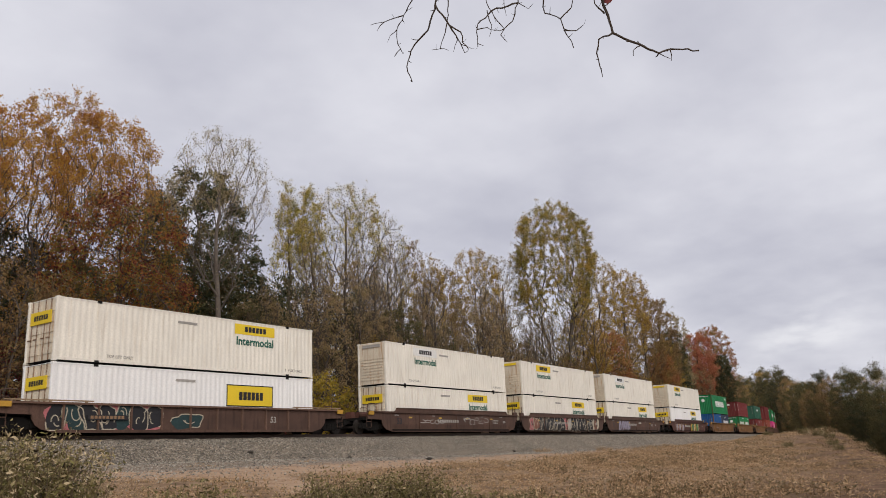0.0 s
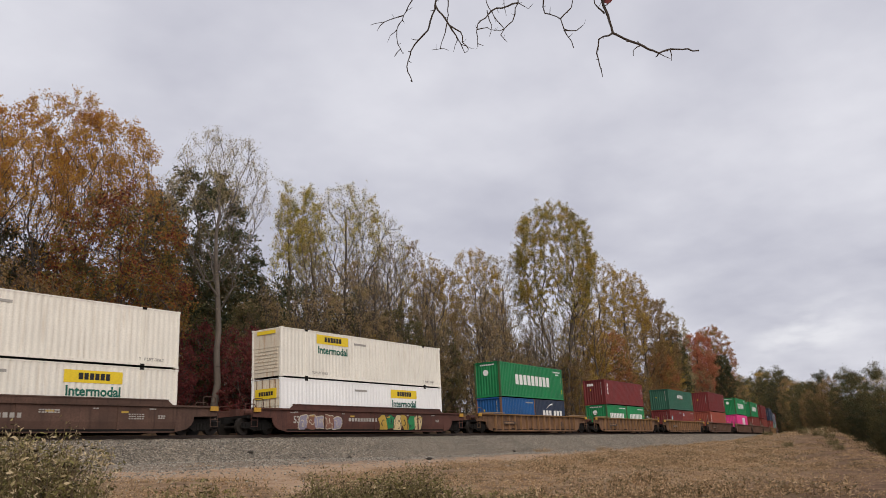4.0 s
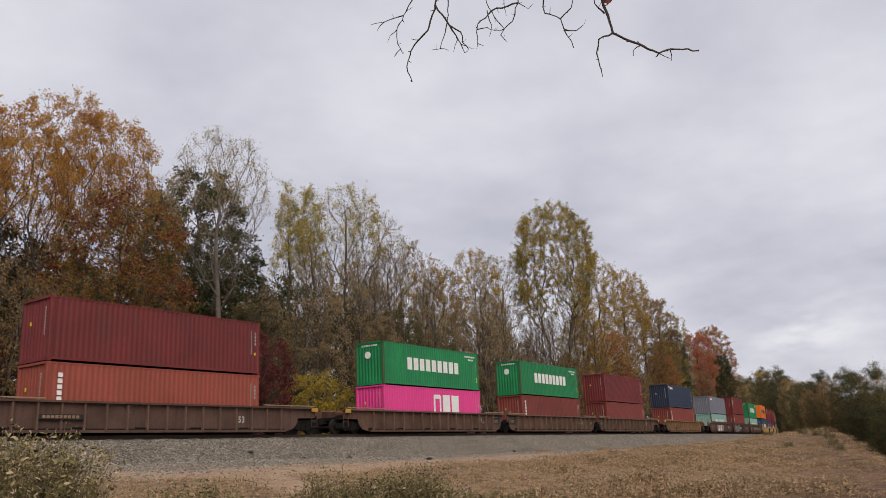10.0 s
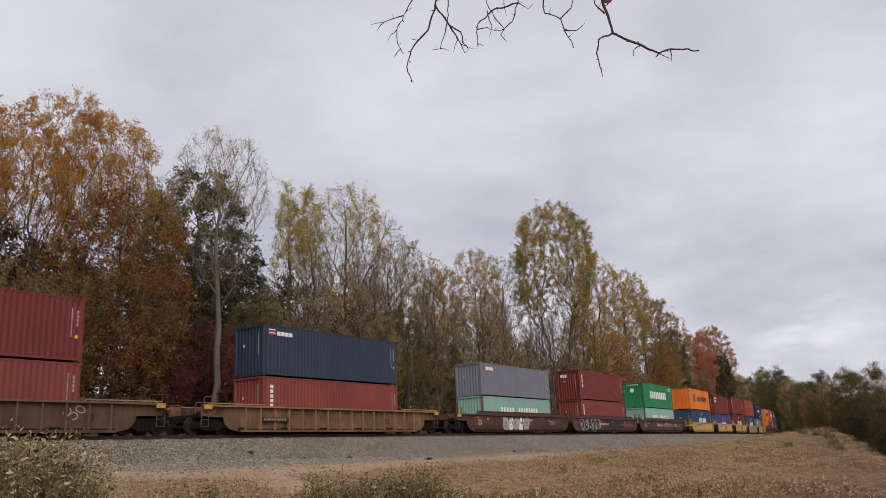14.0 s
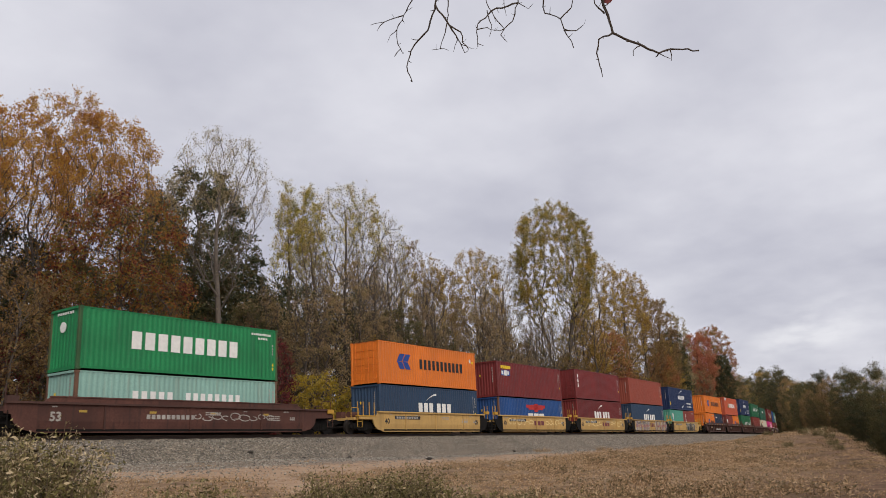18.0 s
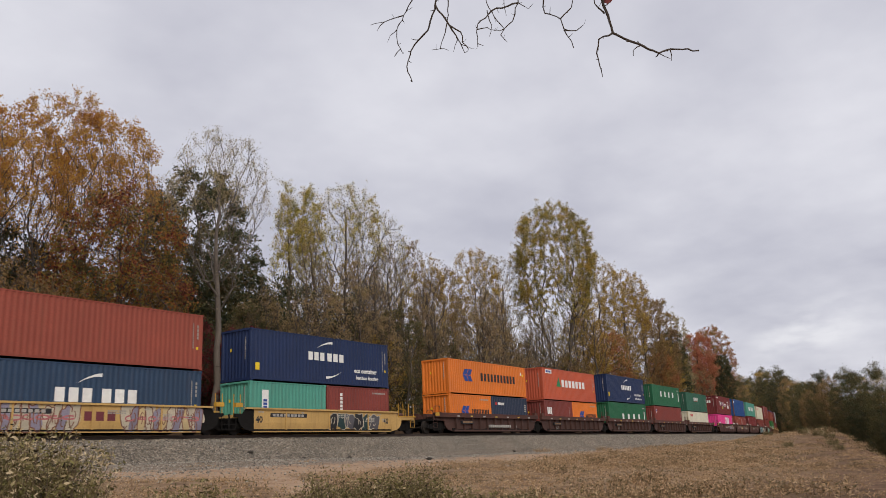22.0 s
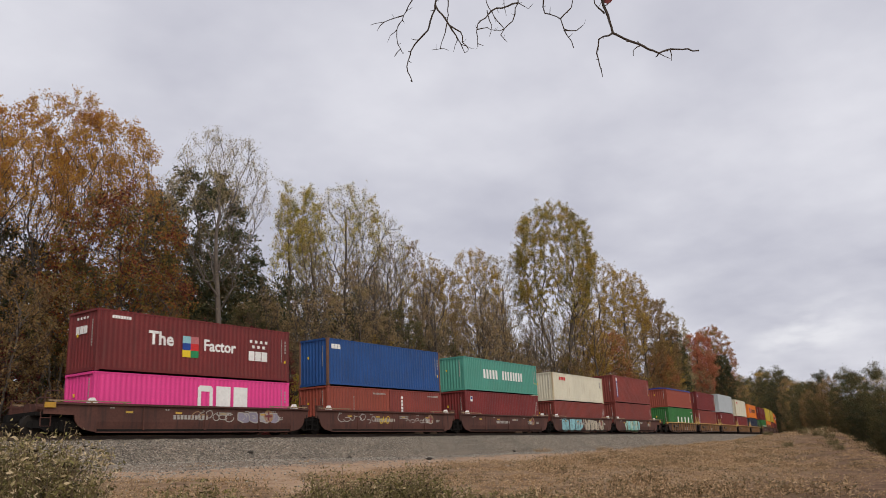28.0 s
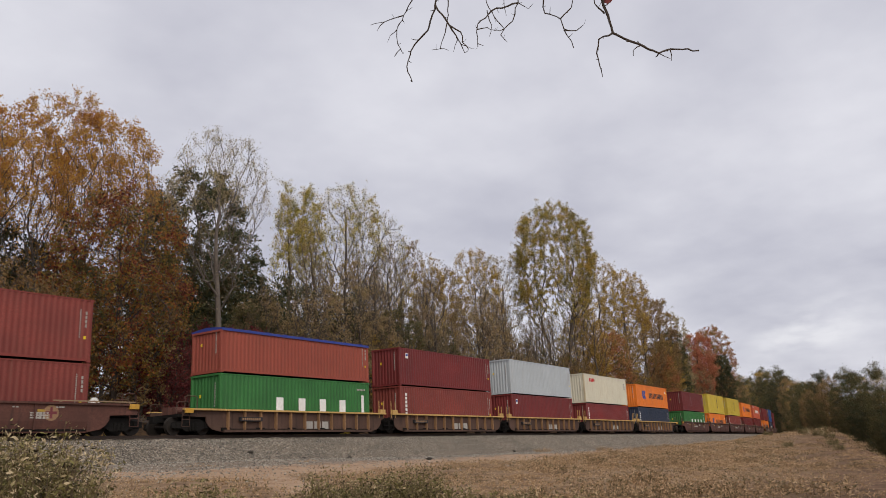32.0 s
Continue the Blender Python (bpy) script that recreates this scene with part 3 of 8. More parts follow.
def ballast_material(m):
    m.use_nodes = True
    nd, lk = m.node_tree.nodes, m.node_tree.links
    b = nd["Principled BSDF"]
    b.inputs["Roughness"].default_value = 0.9
    co = nd.new("ShaderNodeTexCoord")
    v = nd.new("ShaderNodeTexVoronoi")
    v.inputs["Scale"].default_value = 17
    lk.new(co.outputs["Object"], v.inputs["Vector"])
    r = nd.new("ShaderNodeValToRGB")
    e = r.color_ramp.elements
    e.new(0.5)
    e.new(0.8)
    for i, (p, c) in enumerate([(0.0, (0.025, 0.021, 0.017)), (0.4, (0.112, 0.094, 0.074)), (0.7, (0.25, 0.21, 0.163)), (1.0, (0.55, 0.475, 0.37))]):
        e[i].position, e[i].color = p, (*c, 1)
    lk.new(v.outputs["Color"], r.inputs[0])
    n = nd.new("ShaderNodeTexNoise")
    n.inputs["Scale"].default_value = 0.35
    lk.new(co.outputs["Object"], n.inputs["Vector"])
    mx = nd.new("ShaderNodeMix")
    mx.data_type, mx.blend_type = "RGBA", "MULTIPLY"
    mx.inputs["Factor"].default_value = 0.6
    r2 = nd.new("ShaderNodeValToRGB")
    r2.color_ramp.elements[0].position, r2.color_ramp.elements[0].color = 0.35, (0.72, 0.70, 0.68, 1)
    r2.color_ramp.elements[1].position, r2.color_ramp.elements[1].color = 0.65, (1.1, 1.05, 1.0, 1)
    lk.new(n.outputs["Fac"], r2.inputs[0])
    lk.new(r.outputs[0], mx.inputs["A"])
    lk.new(r2.outputs[0], mx.inputs["B"])
    lk.new(mx.outputs["Result"], b.inputs["Base Color"])
    bp = nd.new("ShaderNodeBump")
    bp.inputs["Strength"].default_value, bp.inputs["Distance"].default_value = 1.0, 0.05
    bp.invert = True
    lk.new(v.outputs["Distance"], bp.inputs["Height"])
    lk.new(bp.outputs[0], b.inputs["Normal"])


ballast_material(M_BALLAST)
BED = [(2.6, -0.42), (2.0, -0.34), (1.45, -0.2), (1.0, -0.19), (0, -0.2), (-1.0, -0.19), (-1.45, -0.2), (-2.0, -0.33), (-2.5, -0.45), (-3.1, -0.66), (-3.7, -1.0), (-4.4, -1.36), (-5.1, -1.64), (-6.4, -1.78)]
bed = tagged(new("ballast_bed", sweep([(6.0, -1.6), (4.2, -1.1)] + BED, 2, 260, 0.3, "ballast_bed", M_BALLAST, False, 0.05)), "sloping bed of grey crushed-stone ballast", "ballast", kind="structure")
for a0, a1, nm in ((-640, 2, "ballast_bed_west"), (260, 900, "ballast_bed_east")):
    tagged(new(nm, sweep([(6.0, -1.6), (4.2, -1.1)] + BED, a0, a1, 6, nm, M_BALLAST, False)), "grey crushed-stone ballast bed running on", "ballast", kind="structure")

RAIL = [(-0.035, 0), (0.035, 0), (0.035, -0.04), (0.012, -0.05), (0.012, -0.13), (0.07, -0.15), (0.07, -0.172), (-0.07, -0.172), (-0.07, -0.15), (-0.012, -0.13), (-0.012, -0.05), (-0.035, -0.04)]
rails = tagged(new("railway_track"), "railway track of two worn steel rails on ties", "track", kind="structure")
for side in (-0.7525, 0.7525):
    part("rail", sweep([(side + d, z) for d, z in RAIL], -640, 900, 4, "rail", STEEL), STEEL, rails)


def build_ties():
    m = mat("creosoted_tie", (0.032, 0.025, 0.021), 0.85)
    g = Geo()
    for i in range(900):
        s = -60 + i * 0.5
        n = len(g.v)
        g.box(-0.115, 0.115, -1.3, 1.3, -0.36, -0.172)
        mm = track_pose(s)
        g.v[n:] = [tuple(mm @ Vector(p)) for p in g.v[n:]]
    t = part("ties", g, m, rails, "dark creosoted wooden ties half sunk in ballast")
    t["kind"] = "stuff"


build_ties()


def scatter_stones():
    """Loose ballast stones over the near shoulder, and strays on the dirt."""
    g = Geo()
    rnd = random.Random(5)
    zs = sorted((d, z) for d, z in BED)
    for i in range(44000):
        s = 8 + 80 * rnd.random() ** 1.5
        d = -1.9 - rnd.random() * 3.6 if rnd.random() < 0.70 else -4.8 - abs(rnd.gauss(0, 5.0))
        z = float(np.interp(d, [a for a, _ in zs], [b for _, b in zs])) if d > -4.3 else None
        p = track(s, d)
        p.z = max(z, ground_z(p.x, p.y)) if z is not None else ground_z(p.x, p.y)
        r = 0.024 + 0.034 * rnd.random() ** 2
        a = rnd.random() * 6.28
        n = len(g.v)
        c, q = math.cos(a) * r, math.sin(a) * r
        h = r * (0.6 + 0.5 * rnd.random())
        k = 0.5 + 0.5 * rnd.random()
        g.v += [(p.x + c, p.y + q, p.z), (p.x - q * k, p.y + c * k, p.z + 0.4 * h), (p.x - c, p.y - q, p.z - 0.01), (p.x + q * k, p.y - c * k, p.z + 0.2 * h),
                (p.x + 0.3 * c, p.y + 0.3 * q, p.z + h + 0.01), (p.x, p.y, p.z - 0.5 * h)]
        g.f += [(n, n + 1, n + 4), (n + 1, n + 2, n + 4), (n + 2, n + 3, n + 4), (n + 3, n, n + 4)]
    m = bpy.data.materials.new("loose_stone")
    m.use_nodes = True
    nd, lk = m.node_tree.nodes, m.node_tree.links
    geo, r = nd.new("ShaderNodeNewGeometry"), nd.new("ShaderNodeValToRGB")
    r.color_ramp.elements[0].color, r.color_ramp.elements[1].color = (0.03, 0.027, 0.023, 1), (0.42, 0.38, 0.32, 1)
    lk.new(geo.outputs["Random Per Island"], r.inputs[0])
    lk.new(r.outputs[0], nd["Principled BSDF"].inputs["Base Color"])
    nd["Principled BSDF"].inputs["Roughness"].default_value = 0.9
    tagged(new("ballast_stones", g.mesh("ballast_stones", m)), "loose grey crushed stones on the ballast shoulder", "gravel", kind="stuff")


scatter_stones()
# ---------------------------------------------------------------- shipping containers
HW = 1.219


def corrugated_x(g, x0, x1, y, z0, z1, pitch, depth, side):
    """An upright corrugated wall along x; side is -1 or 1, the way it faces."""
    n = max(2, round((x1 - x0) / pitch))
    p = (x1 - x0) / n
    pts = []
    for i in range(n):
        a = x0 + i * p
        pts += [(a, 0.0), (a + 0.26 * p, 0.0), (a + 0.5 * p, depth), (a + 0.76 * p, depth)]
    pts.append((x1, 0.0))
    k = len(g.v)
    for x, q in pts:
        yy = y - side * q
        g.v += [(x, yy, z0), (x, yy, z1)]
    for i in range(len(pts) - 1):
        a = k + 2 * i
        g.f.append((a, a + 2, a + 3, a + 1) if side < 0 else (a + 2, a, a + 1, a + 3))


def corrugated_y(g, y0, y1, x, z0, z1, pitch, depth, side):
    h = Geo()
    corrugated_x(h, y0, y1, x, z0, z1, pitch, depth, side)
    k = len(g.v)
    g.v += [(b, a, c) for a, b, c in h.v]
    g.f += [tuple(k + i for i in reversed(f)) for f in h.f]


def text_mesh(words, size, material):
    key = (("text", words, size), material.name)
    if key not in MESHES:
        cu = bpy.data.curves.new("lettering", "FONT")
        cu.body, cu.size, cu.resolution_u, cu.offset = words, size, 2, 0.03 * size
        ob = bpy.data.objects.new("lettering", cu)
        scene.collection.objects.link(ob)
        dg = bpy.context.evaluated_depsgraph_get()
        me = bpy.data.meshes.new_from_object(ob.evaluated_get(dg))
        bpy.data.objects.remove(ob)
        co = np.empty(len(me.vertices) * 3)
        me.vertices.foreach_get("co", co)
        co = co.reshape(-1, 3)
        co[:, 0] -= co[:, 0].min()
        co = np.stack([co[:, 0], np.zeros(len(co)), co[:, 1]], 1)
        me.vertices.foreach_set("co", co.ravel())
        me.materials.clear()
        me.materials.append(material)
        me.update()
        MESHES[key] = me
    return MESHES[key]


class Side:
    """Marks on the side of a container or wagon that faces the bank; x from its leading end, z from its foot."""

    def __init__(self, thing, length, height, y, z0=0.0):
        self.t, self.L, self.H, self.y, self.z0, self.low = thing, length, height, y, z0, 0.0

    def put(self, name, g, ink, label=""):
        return part(name, g, INK[ink], self.t, label)

    def slab(self, g, x0, x1, z0, z1, lift=0.0, slant=0.0):
        a, b = x0 - self.L / 2, x1 - self.L / 2
        h = z1 - z0
        g.prism_y([(a, self.z0 + z0), (b, self.z0 + z0), (b + slant * h, self.z0 + z1), (a + slant * h, self.z0 + z1)], self.y - 0.006 - lift, self.y + 0.001)

    def rect(self, x0, x1, z0, z1, ink, name="decal", lift=0.0, label="", slant=0.0):
        g = Geo()
        self.slab(g, x0, x1, z0, z1, lift, slant)
        return self.put(name, g, ink, label)

    def bars(self, x0, x1, z0, z1, n, ink, name="brand_mark", gap=0.2, label="", lift=0.0, slot=True):
        """A row of plain blocks."""
        g = Geo()
        p = (x1 - x0) / n
        small = not slot or z1 - z0 < 0.25
        for i in range(n):
            a, b = x0 + i * p, x0 + (i + 1 - gap) * p
            if i and not small:
                self.put(name, g, ink)
                g = Geo()
            self.slab(g, a, b, z0, z1, lift)
        ob = self.put(name, g, ink, label)
        if small and n > 1:
            ob["kind"] = "stuff"
        return ob

    def column(self, x, z0, z1, n, w, ink, name="code_text", lift=0.0):
        """A column of small marks."""
        g = Geo()
        p = (z1 - z0) / n
        for i in range(n):
            if name != "code_text" and i:
                self.put(name, g, ink)
                g = Geo()
            self.slab(g, x, x + w, z0 + i * p, z0 + (i + 0.72) * p, lift)
        ob = self.put(name, g, ink)
        if n > 1 and name == "code_text":
            ob["kind"] = "stuff"
        return ob

    def words(self, words, x, z, size, ink, name="lettering", lift=0.0):
        ob = part(name, text_mesh(words, size, INK[ink]), INK[ink], self.t)
        ob.location = (x - self.L / 2, self.y - 0.004 - lift, self.z0 + z)
        return ob

    def swoosh(self, x, z, w, h, ink, flip=False):
        g = Geo()
        lo, hi = [], []
        for i in range(9):
            u = i / 8
            zz = h * (1 - (1 - u) ** 1.7)
            th = 0.32 * h * u
            a, b = (x + w * u, z + zz)
            lo.append((a, b - th))
            hi.append((a, b))
        pts = lo + hi[::-1]
        if flip:
            pts = [(2 * x + w - a, 2 * z + h - b) for a, b in pts]
        pts = [(a - self.L / 2, self.z0 + b) for a, b in pts]
        g.prism_y(pts, self.y - 0.006, self.y + 0.001)
        return self.put("swoosh", g, ink)


def codes(S, right=True):
    """The rows of identity marks that every container bears near its ends."""
    L, H = S.L, S.H
    if L < 7:
        S.bars(L * 0.72, L * 0.94, H * 0.85, H * 0.89, 10, "dull", "code_text", 0.3, slot=False)
        return
    S.column(L - 0.62, H * 0.38, H * 0.84, 14, 0.05, "dull")
    S.column(L - 0.36, H * 0.55, H * 0.82, 4, 0.09, "dull")
    S.rect(L - 0.40, L - 0.28, H * 0.36, H * 0.41, "yellow", "warning_label")


def logo(S, kind):
    L, H = S.L, S.H
    if kind == "broad":                 # nine broad white blocks
        S.bars(L * 0.225, L * 0.775, H * 0.385, H * 0.68, 9, "white", gap=0.27, label="row of broad white blocks")
        S.bars(L * 0.84, L * 0.96, H * 0.86, H * 0.90, 10, "white", "code_text", 0.3, slot=False)
        S.bars(L * 0.88, L * 0.94, H * 0.78, H * 0.82, 4, "white", "code_text", 0.3, slot=False)
        S.column(L - 0.42, H * 0.20, H * 0.36, 2, 0.10, "yellow", "warning_label"), S.column(L - 0.42, H * 0.50, H * 0.72, 4, 0.07, "dull")
    elif kind == "broad20":
        S.bars(L * 0.16, L * 0.86, H * 0.40, H * 0.67, 9, "white", gap=0.27)
        S.bars(L * 0.62, L * 0.95, H * 0.86, H * 0.90, 11, "white", "code_text", 0.3, slot=False)
        S.column(L - 0.32, H * 0.30, H * 0.66, 3, 0.08, "yellow", "warning_label")
    elif kind == "three_big":           # three large open white shapes
        x, z0, z1 = L * 0.475 - L / 2, H * 0.22, H * 0.84
        w, q = 0.95, 0.2
        g = Geo()
        g.prism_y([(x, z0), (x + q, z0), (x + q, z1 - 0.3), (x + w - q, z1 - 0.3), (x + w - q, z0), (x + w, z0), (x + w, z1 - 0.12), (x + w - 0.12, z1), (x + 0.12, z1), (x, z1 - 0.12)], S.y - 0.006, S.y + 0.001)
        S.put("brand_mark", g, "white", "white arched block")
        x += L / 2
        S.bars(x + w + 0.22, x + 2 * w + 0.22, z0, z1, 1, "white", gap=0.0)
        S.bars(x + 2 * w + 0.44, x + 3 * w + 0.44, z0, z1, 1, "white", gap=0.0)
        codes(S)
    elif kind in ("wing", "wing20"):    # blue wing emblem and a dark row
        k = 1.0 if L > 7 else 0.62
        x, zc, h = L * (0.165 if L > 7 else 0.27), H * (0.56 if L > 7 else 0.52), H * (0.36 if L > 7 else 0.30)
        g = Geo()
        q = h * 1.15
        for a in (0.0, 0.55):
            pts = [(x + a * q, zc), (x + a * q + 0.28 * q, zc + h / 2), (x + a * q + 0.76 * q, zc + h / 2), (x + a * q + 0.50 * q, zc + 0.03)]
            g.prism_y([(u - L / 2, w) for u, w in pts][::-1], S.y - 0.006, S.y)
            pts = [(x + a * q, zc), (x + a * q + 0.28 * q, zc - h / 2), (x + a * q + 0.76 * q, zc - h / 2), (x + a * q + 0.50 * q, zc - 0.03)]
            g.prism_y([(u - L / 2, w) for u, w in pts], S.y - 0.006, S.y)
        S.put("emblem", g, "blue", "deep blue wing emblem")
        S.bars(L * (0.385 if L > 7 else 0.52), L * (0.86 if L > 7 else 0.95), H * (0.42 if L > 7 else 0.38), H * (0.66 if L > 7 else 0.58), 11, "black", gap=0.40)
        if L > 7:
            S.rect(L * 0.93, L * 0.945, H * 0.72, H * 0.82, "white", "label"), S.rect(L * 0.955, L * 0.975, H * 0.7, H * 0.76, "yellow", "warning_label")
        else:
            codes(S)
    elif kind == "arc_low":             # white row under an arc
        S.bars(L * 0.36, L * 0.52, H * 0.40, H * 0.62, 3, "white", gap=0.30)
        S.bars(L * 0.545, L * 0.71, H * 0.40, H * 0.62, 3, "white", gap=0.30)
        S.swoosh(L * 0.44, H * 0.68, 1.25, 0.52, "white")
        codes(S)
    elif kind == "arc_20":
        S.bars(L * 0.24, L * 0.55, H * 0.42, H * 0.64, 3, "white", gap=0.30)
        S.bars(L * 0.60, L * 0.92, H * 0.42, H * 0.64, 3, "white", gap=0.30)
        S.swoosh(L * 0.36, H * 0.70, 1.3, 0.5, "white")
    elif kind == "arc_two":             # row between two arcs, and small print
        S.bars(L * 0.375, L * 0.50, H * 0.49, H * 0.66, 3, "white", gap=0.28)
        S.bars(L * 0.51, L * 0.645, H * 0.49, H * 0.66, 3, "white", gap=0.28)
        S.swoosh(L * 0.43, H * 0.74, 1.45, 0.5, "white")
        S.swoosh(L * 0.50, H * 0.12, 1.45, 0.5, "white", True)
        S.words("eco container", L * 0.715, H * 0.30, 0.40, "white")
        S.words("bamboo flooring", L * 0.73, H * 0.155, 0.33, "white")
        S.rect(L * 0.03, L * 0.055, H * 0.2, H * 0.34, "yellow", "label")
        codes(S)
    elif kind == "tri":
        g = Geo()
        x = L * 0.235
        g.prism_y([(x - L / 2, H * 0.44), (x + 1.0 - L / 2, H * 0.44), (x + 0.62 - L / 2, H * 0.74)], S.y - 0.006, S.y)
        S.put("emblem", g, "tri", "green triangle")
        S.bars(L * 0.335, L * 0.80, H * 0.44, H * 0.67, 7, "white", gap=0.32)
        S.rect(L * 0.055, L * 0.165, H * 0.83, H * 0.95, "white", "label")
        S.bars(L * 0.065, L * 0.155, H * 0.86, H * 0.92, 3, "blue", "label_mark", 0.2, lift=0.004)
        codes(S)
    elif kind in ("four_low", "four_mid"):
        z0, z1 = (H * 0.34, H * 0.60) if kind == "four_low" else (H * 0.46, H * 0.72)
        a = 0.33 if kind == "four_low" else 0.27
        for i in range(4):
            x = L * (a + i * 0.145)
            S.bars(x, x + 0.55, z0, z1, 1, "white", "brand_mark", 0.0)
        S.rect(L * 0.935, L * 0.955, H * 0.30, H * 0.72, "white", "brand_mark")
        S.bars(L * 0.90, L * 0.97, H * 0.82, H * 0.86, 6, "dull", "code_text", 0.3, slot=False)
    elif kind == "slogan":
        S.words("The", L * 0.225, H * 0.50, 0.92, "white")
        S.words("Factor", L * 0.50, H * 0.47, 0.82, "white")
        x = L * 0.39
        for i, k in enumerate(("yellow", "tri", "blue", "red", "cyan", "pink")):
            S.rect(x + 0.5 * (i % 2), x + 0.5 * (i % 2) + 0.5, H * 0.32 + 0.36 * (i // 2), H * 0.32 + 0.36 * (i // 2) + 0.36, k, "emblem_patch")
        S.bars(L * 0.75, L * 0.865, H * 0.36, H * 0.54, 3, "white", gap=0.12)
        for i in range(7):
            S.rect(L * 0.755 + 0.37 * (i % 4) + (0.18 if i > 3 else 0), L * 0.755 + 0.37 * (i % 4) + (0.18 if i > 3 else 0) + 0.18, H * (0.70 if i < 4 else 0.60), H * (0.70 if i < 4 else 0.60) + 0.16, "white", "star")
        S.bars(L * 0.06, L * 0.145, H * 0.86, H * 0.91, 7, "white", gap=0.2, slot=False)
        codes(S)
    elif kind == "two_rows":            # a five-block and an eight-block row
        S.bars(L * 0.24, L * 0.44, H * 0.40, H * 0.68, 5, "white", gap=0.38)
        S.bars(L * 0.49, L * 0.79, H * 0.40, H * 0.68, 8, "white", gap=0.38)
        codes(S)
    elif kind == "red_mark":
        S.bars(L * 0.12, L * 0.24, H * 0.74, H * 0.86, 4, "red", gap=0.25)
        S.column(L - 0.9, H * 0.6, H * 0.84, 4, 0.4, "dull")
    elif kind == "serif":
        S.bars(L * 0.36, L * 0.585, H * 0.60, H * 0.76, 7, "white", gap=0.40)
        S.rect(L * 0.37, L * 0.58, H * 0.555, H * 0.565, "red", "underline")
        codes(S)
    elif kind == "small_three":
        S.bars(L * 0.03, L * 0.10, H * 0.78, H * 0.88, 3, "white", gap=0.1)
        codes(S)
    elif kind == "eagle":
        g = Geo()
        x = L * 0.40
        S.slab(g, x, x + 4.0 * 0.9, H * 0.70, H * 0.80), S.slab(g, x + 0.4, x + 3.2, H * 0.64, H * 0.70), S.slab(g, x + 1.5, x + 2.2, H * 0.57, H * 0.84)
        S.put("emblem", g, "red", "red spread-wing emblem")
        S.bars(L * 0.42, L * 0.68, H * 0.34, H * 0.52, 3, "white", gap=0.12)
        codes(S)
    elif kind == "flag":
        for i in range(4):
            S.rect(L * 0.035, L * 0.075, H * (0.80 + 0.032 * i), H * (0.80 + 0.032 * i) + 0.06, "white" if i % 2 else "red", "flag_stripe", slant=-0.4)
        S.bars(L * 0.085, L * 0.19, H * 0.80, H * 0.88, 4, "white", gap=0.15)
        codes(S)
    elif kind == "vert_big":
        S.column(L * 0.055, H * 0.40, H * 0.88, 3, 0.24, "white", "brand_mark")
        codes(S)
    elif kind == "vert":
        S.column(L * 0.045 if L > 7 else L * 0.20, H * 0.32, H * 0.86, 6, 0.22, "white", "brand_mark")
        codes(S)
    elif kind == "vert_dark":
        S.rect(L * 0.15, L * 0.23, H * 0.3, H * 0.82, "white", "label")
        S.column(L * 0.165, H * 0.36, H * 0.64, 4, 0.28, "blue", "brand_mark", 0.006)
    elif kind == "vert_blue":
        S.rect(L * 0.075, L * 0.105, H * 0.20, H * 0.78, "blue", "label")
        S.rect(L * 0.075, L * 0.105, H * 0.79, H * 0.90, "white", "label")
        S.column(L * 0.081, H * 0.24, H * 0.74, 6, 0.22, "white", "brand_mark", 0.006)
        codes(S)
    elif kind == "patch":
        S.bars(L * 0.06, L * 0.20, H * 0.80, H * 0.89, 5, "yellow", gap=0.1)
        S.rect(L * 0.063, L * 0.185, H * 0.60, H * 0.76, "blue", "label"), S.rect(L * 0.103, L * 0.144, H * 0.605, H * 0.755, "white", "label", lift=0.003)
        S.bars(L * 0.068, L * 0.098, H * 0.63, H * 0.73, 1, "white", "label_mark", lift=0.005), S.bars(L * 0.15, L * 0.178, H * 0.63, H * 0.73, 1, "white", "label_mark", lift=0.005)
        codes(S)
    elif kind == "seal":
        g = Geo()
        g.disc_y(L * 0.15 - L / 2, H * 0.60, 0.24, S.y - 0.006, S.y)
        S.put("emblem", g, "cyan", "pale blue round emblem")
        codes(S)
        S.column(L - 0.5, H * 0.35, H * 0.8, 8, 0.05, "dull")
    elif kind == "badge":
        S.rect(L * 0.06, L * 0.085 if L > 7 else L * 0.14, H * 0.72, H * 0.86, "white", "label")
        S.rect(L * 0.063, L * 0.082 if L > 7 else L * 0.13, H * 0.78, H * 0.84, "blue", "label_mark", lift=0.004)
        codes(S)
        if L < 7:
            S.column(L - 0.42, H * 0.35, H * 0.8, 8, 0.05, "dull")
    elif kind == "grey_mark":
        S.bars(L * 0.03, L * 0.06, H * 0.78, H * 0.88, 1, "red", "brand_mark"), S.bars(L * 0.065, L * 0.16, H * 0.78, H * 0.88, 5, "white", gap=0.15)
        codes(S)
    elif kind == "mark20":
        S.bars(L * 0.10, L * 0.16, H * 0.74, H * 0.82, 1, "red", "brand_mark"), S.bars(L * 0.17, L * 0.34, H * 0.74, H * 0.82, 5, "white", gap=0.15)
        S.column(L - 0.5, H * 0.55, H * 0.8, 4, 0.3, "dull")
    elif kind == "three20":
        S.bars(L * 0.10, L * 0.26, H * 0.52, H * 0.76, 3, "white", gap=0.15)
        S.column(L - 0.7, H * 0.35, H * 0.82, 10, 0.05, "dull")
    elif kind == "vert_stack":
        S.column(L * 0.40, H * 0.22, H * 0.80, 8, 0.05, "dull")
        codes(S)
    elif kind == "vert_words":
        S.column(L * 0.55, H * 0.30, H * 0.80, 6, 0.40, "black", "brand_mark")
        codes(S)
    elif kind == "plain":
        codes(S)
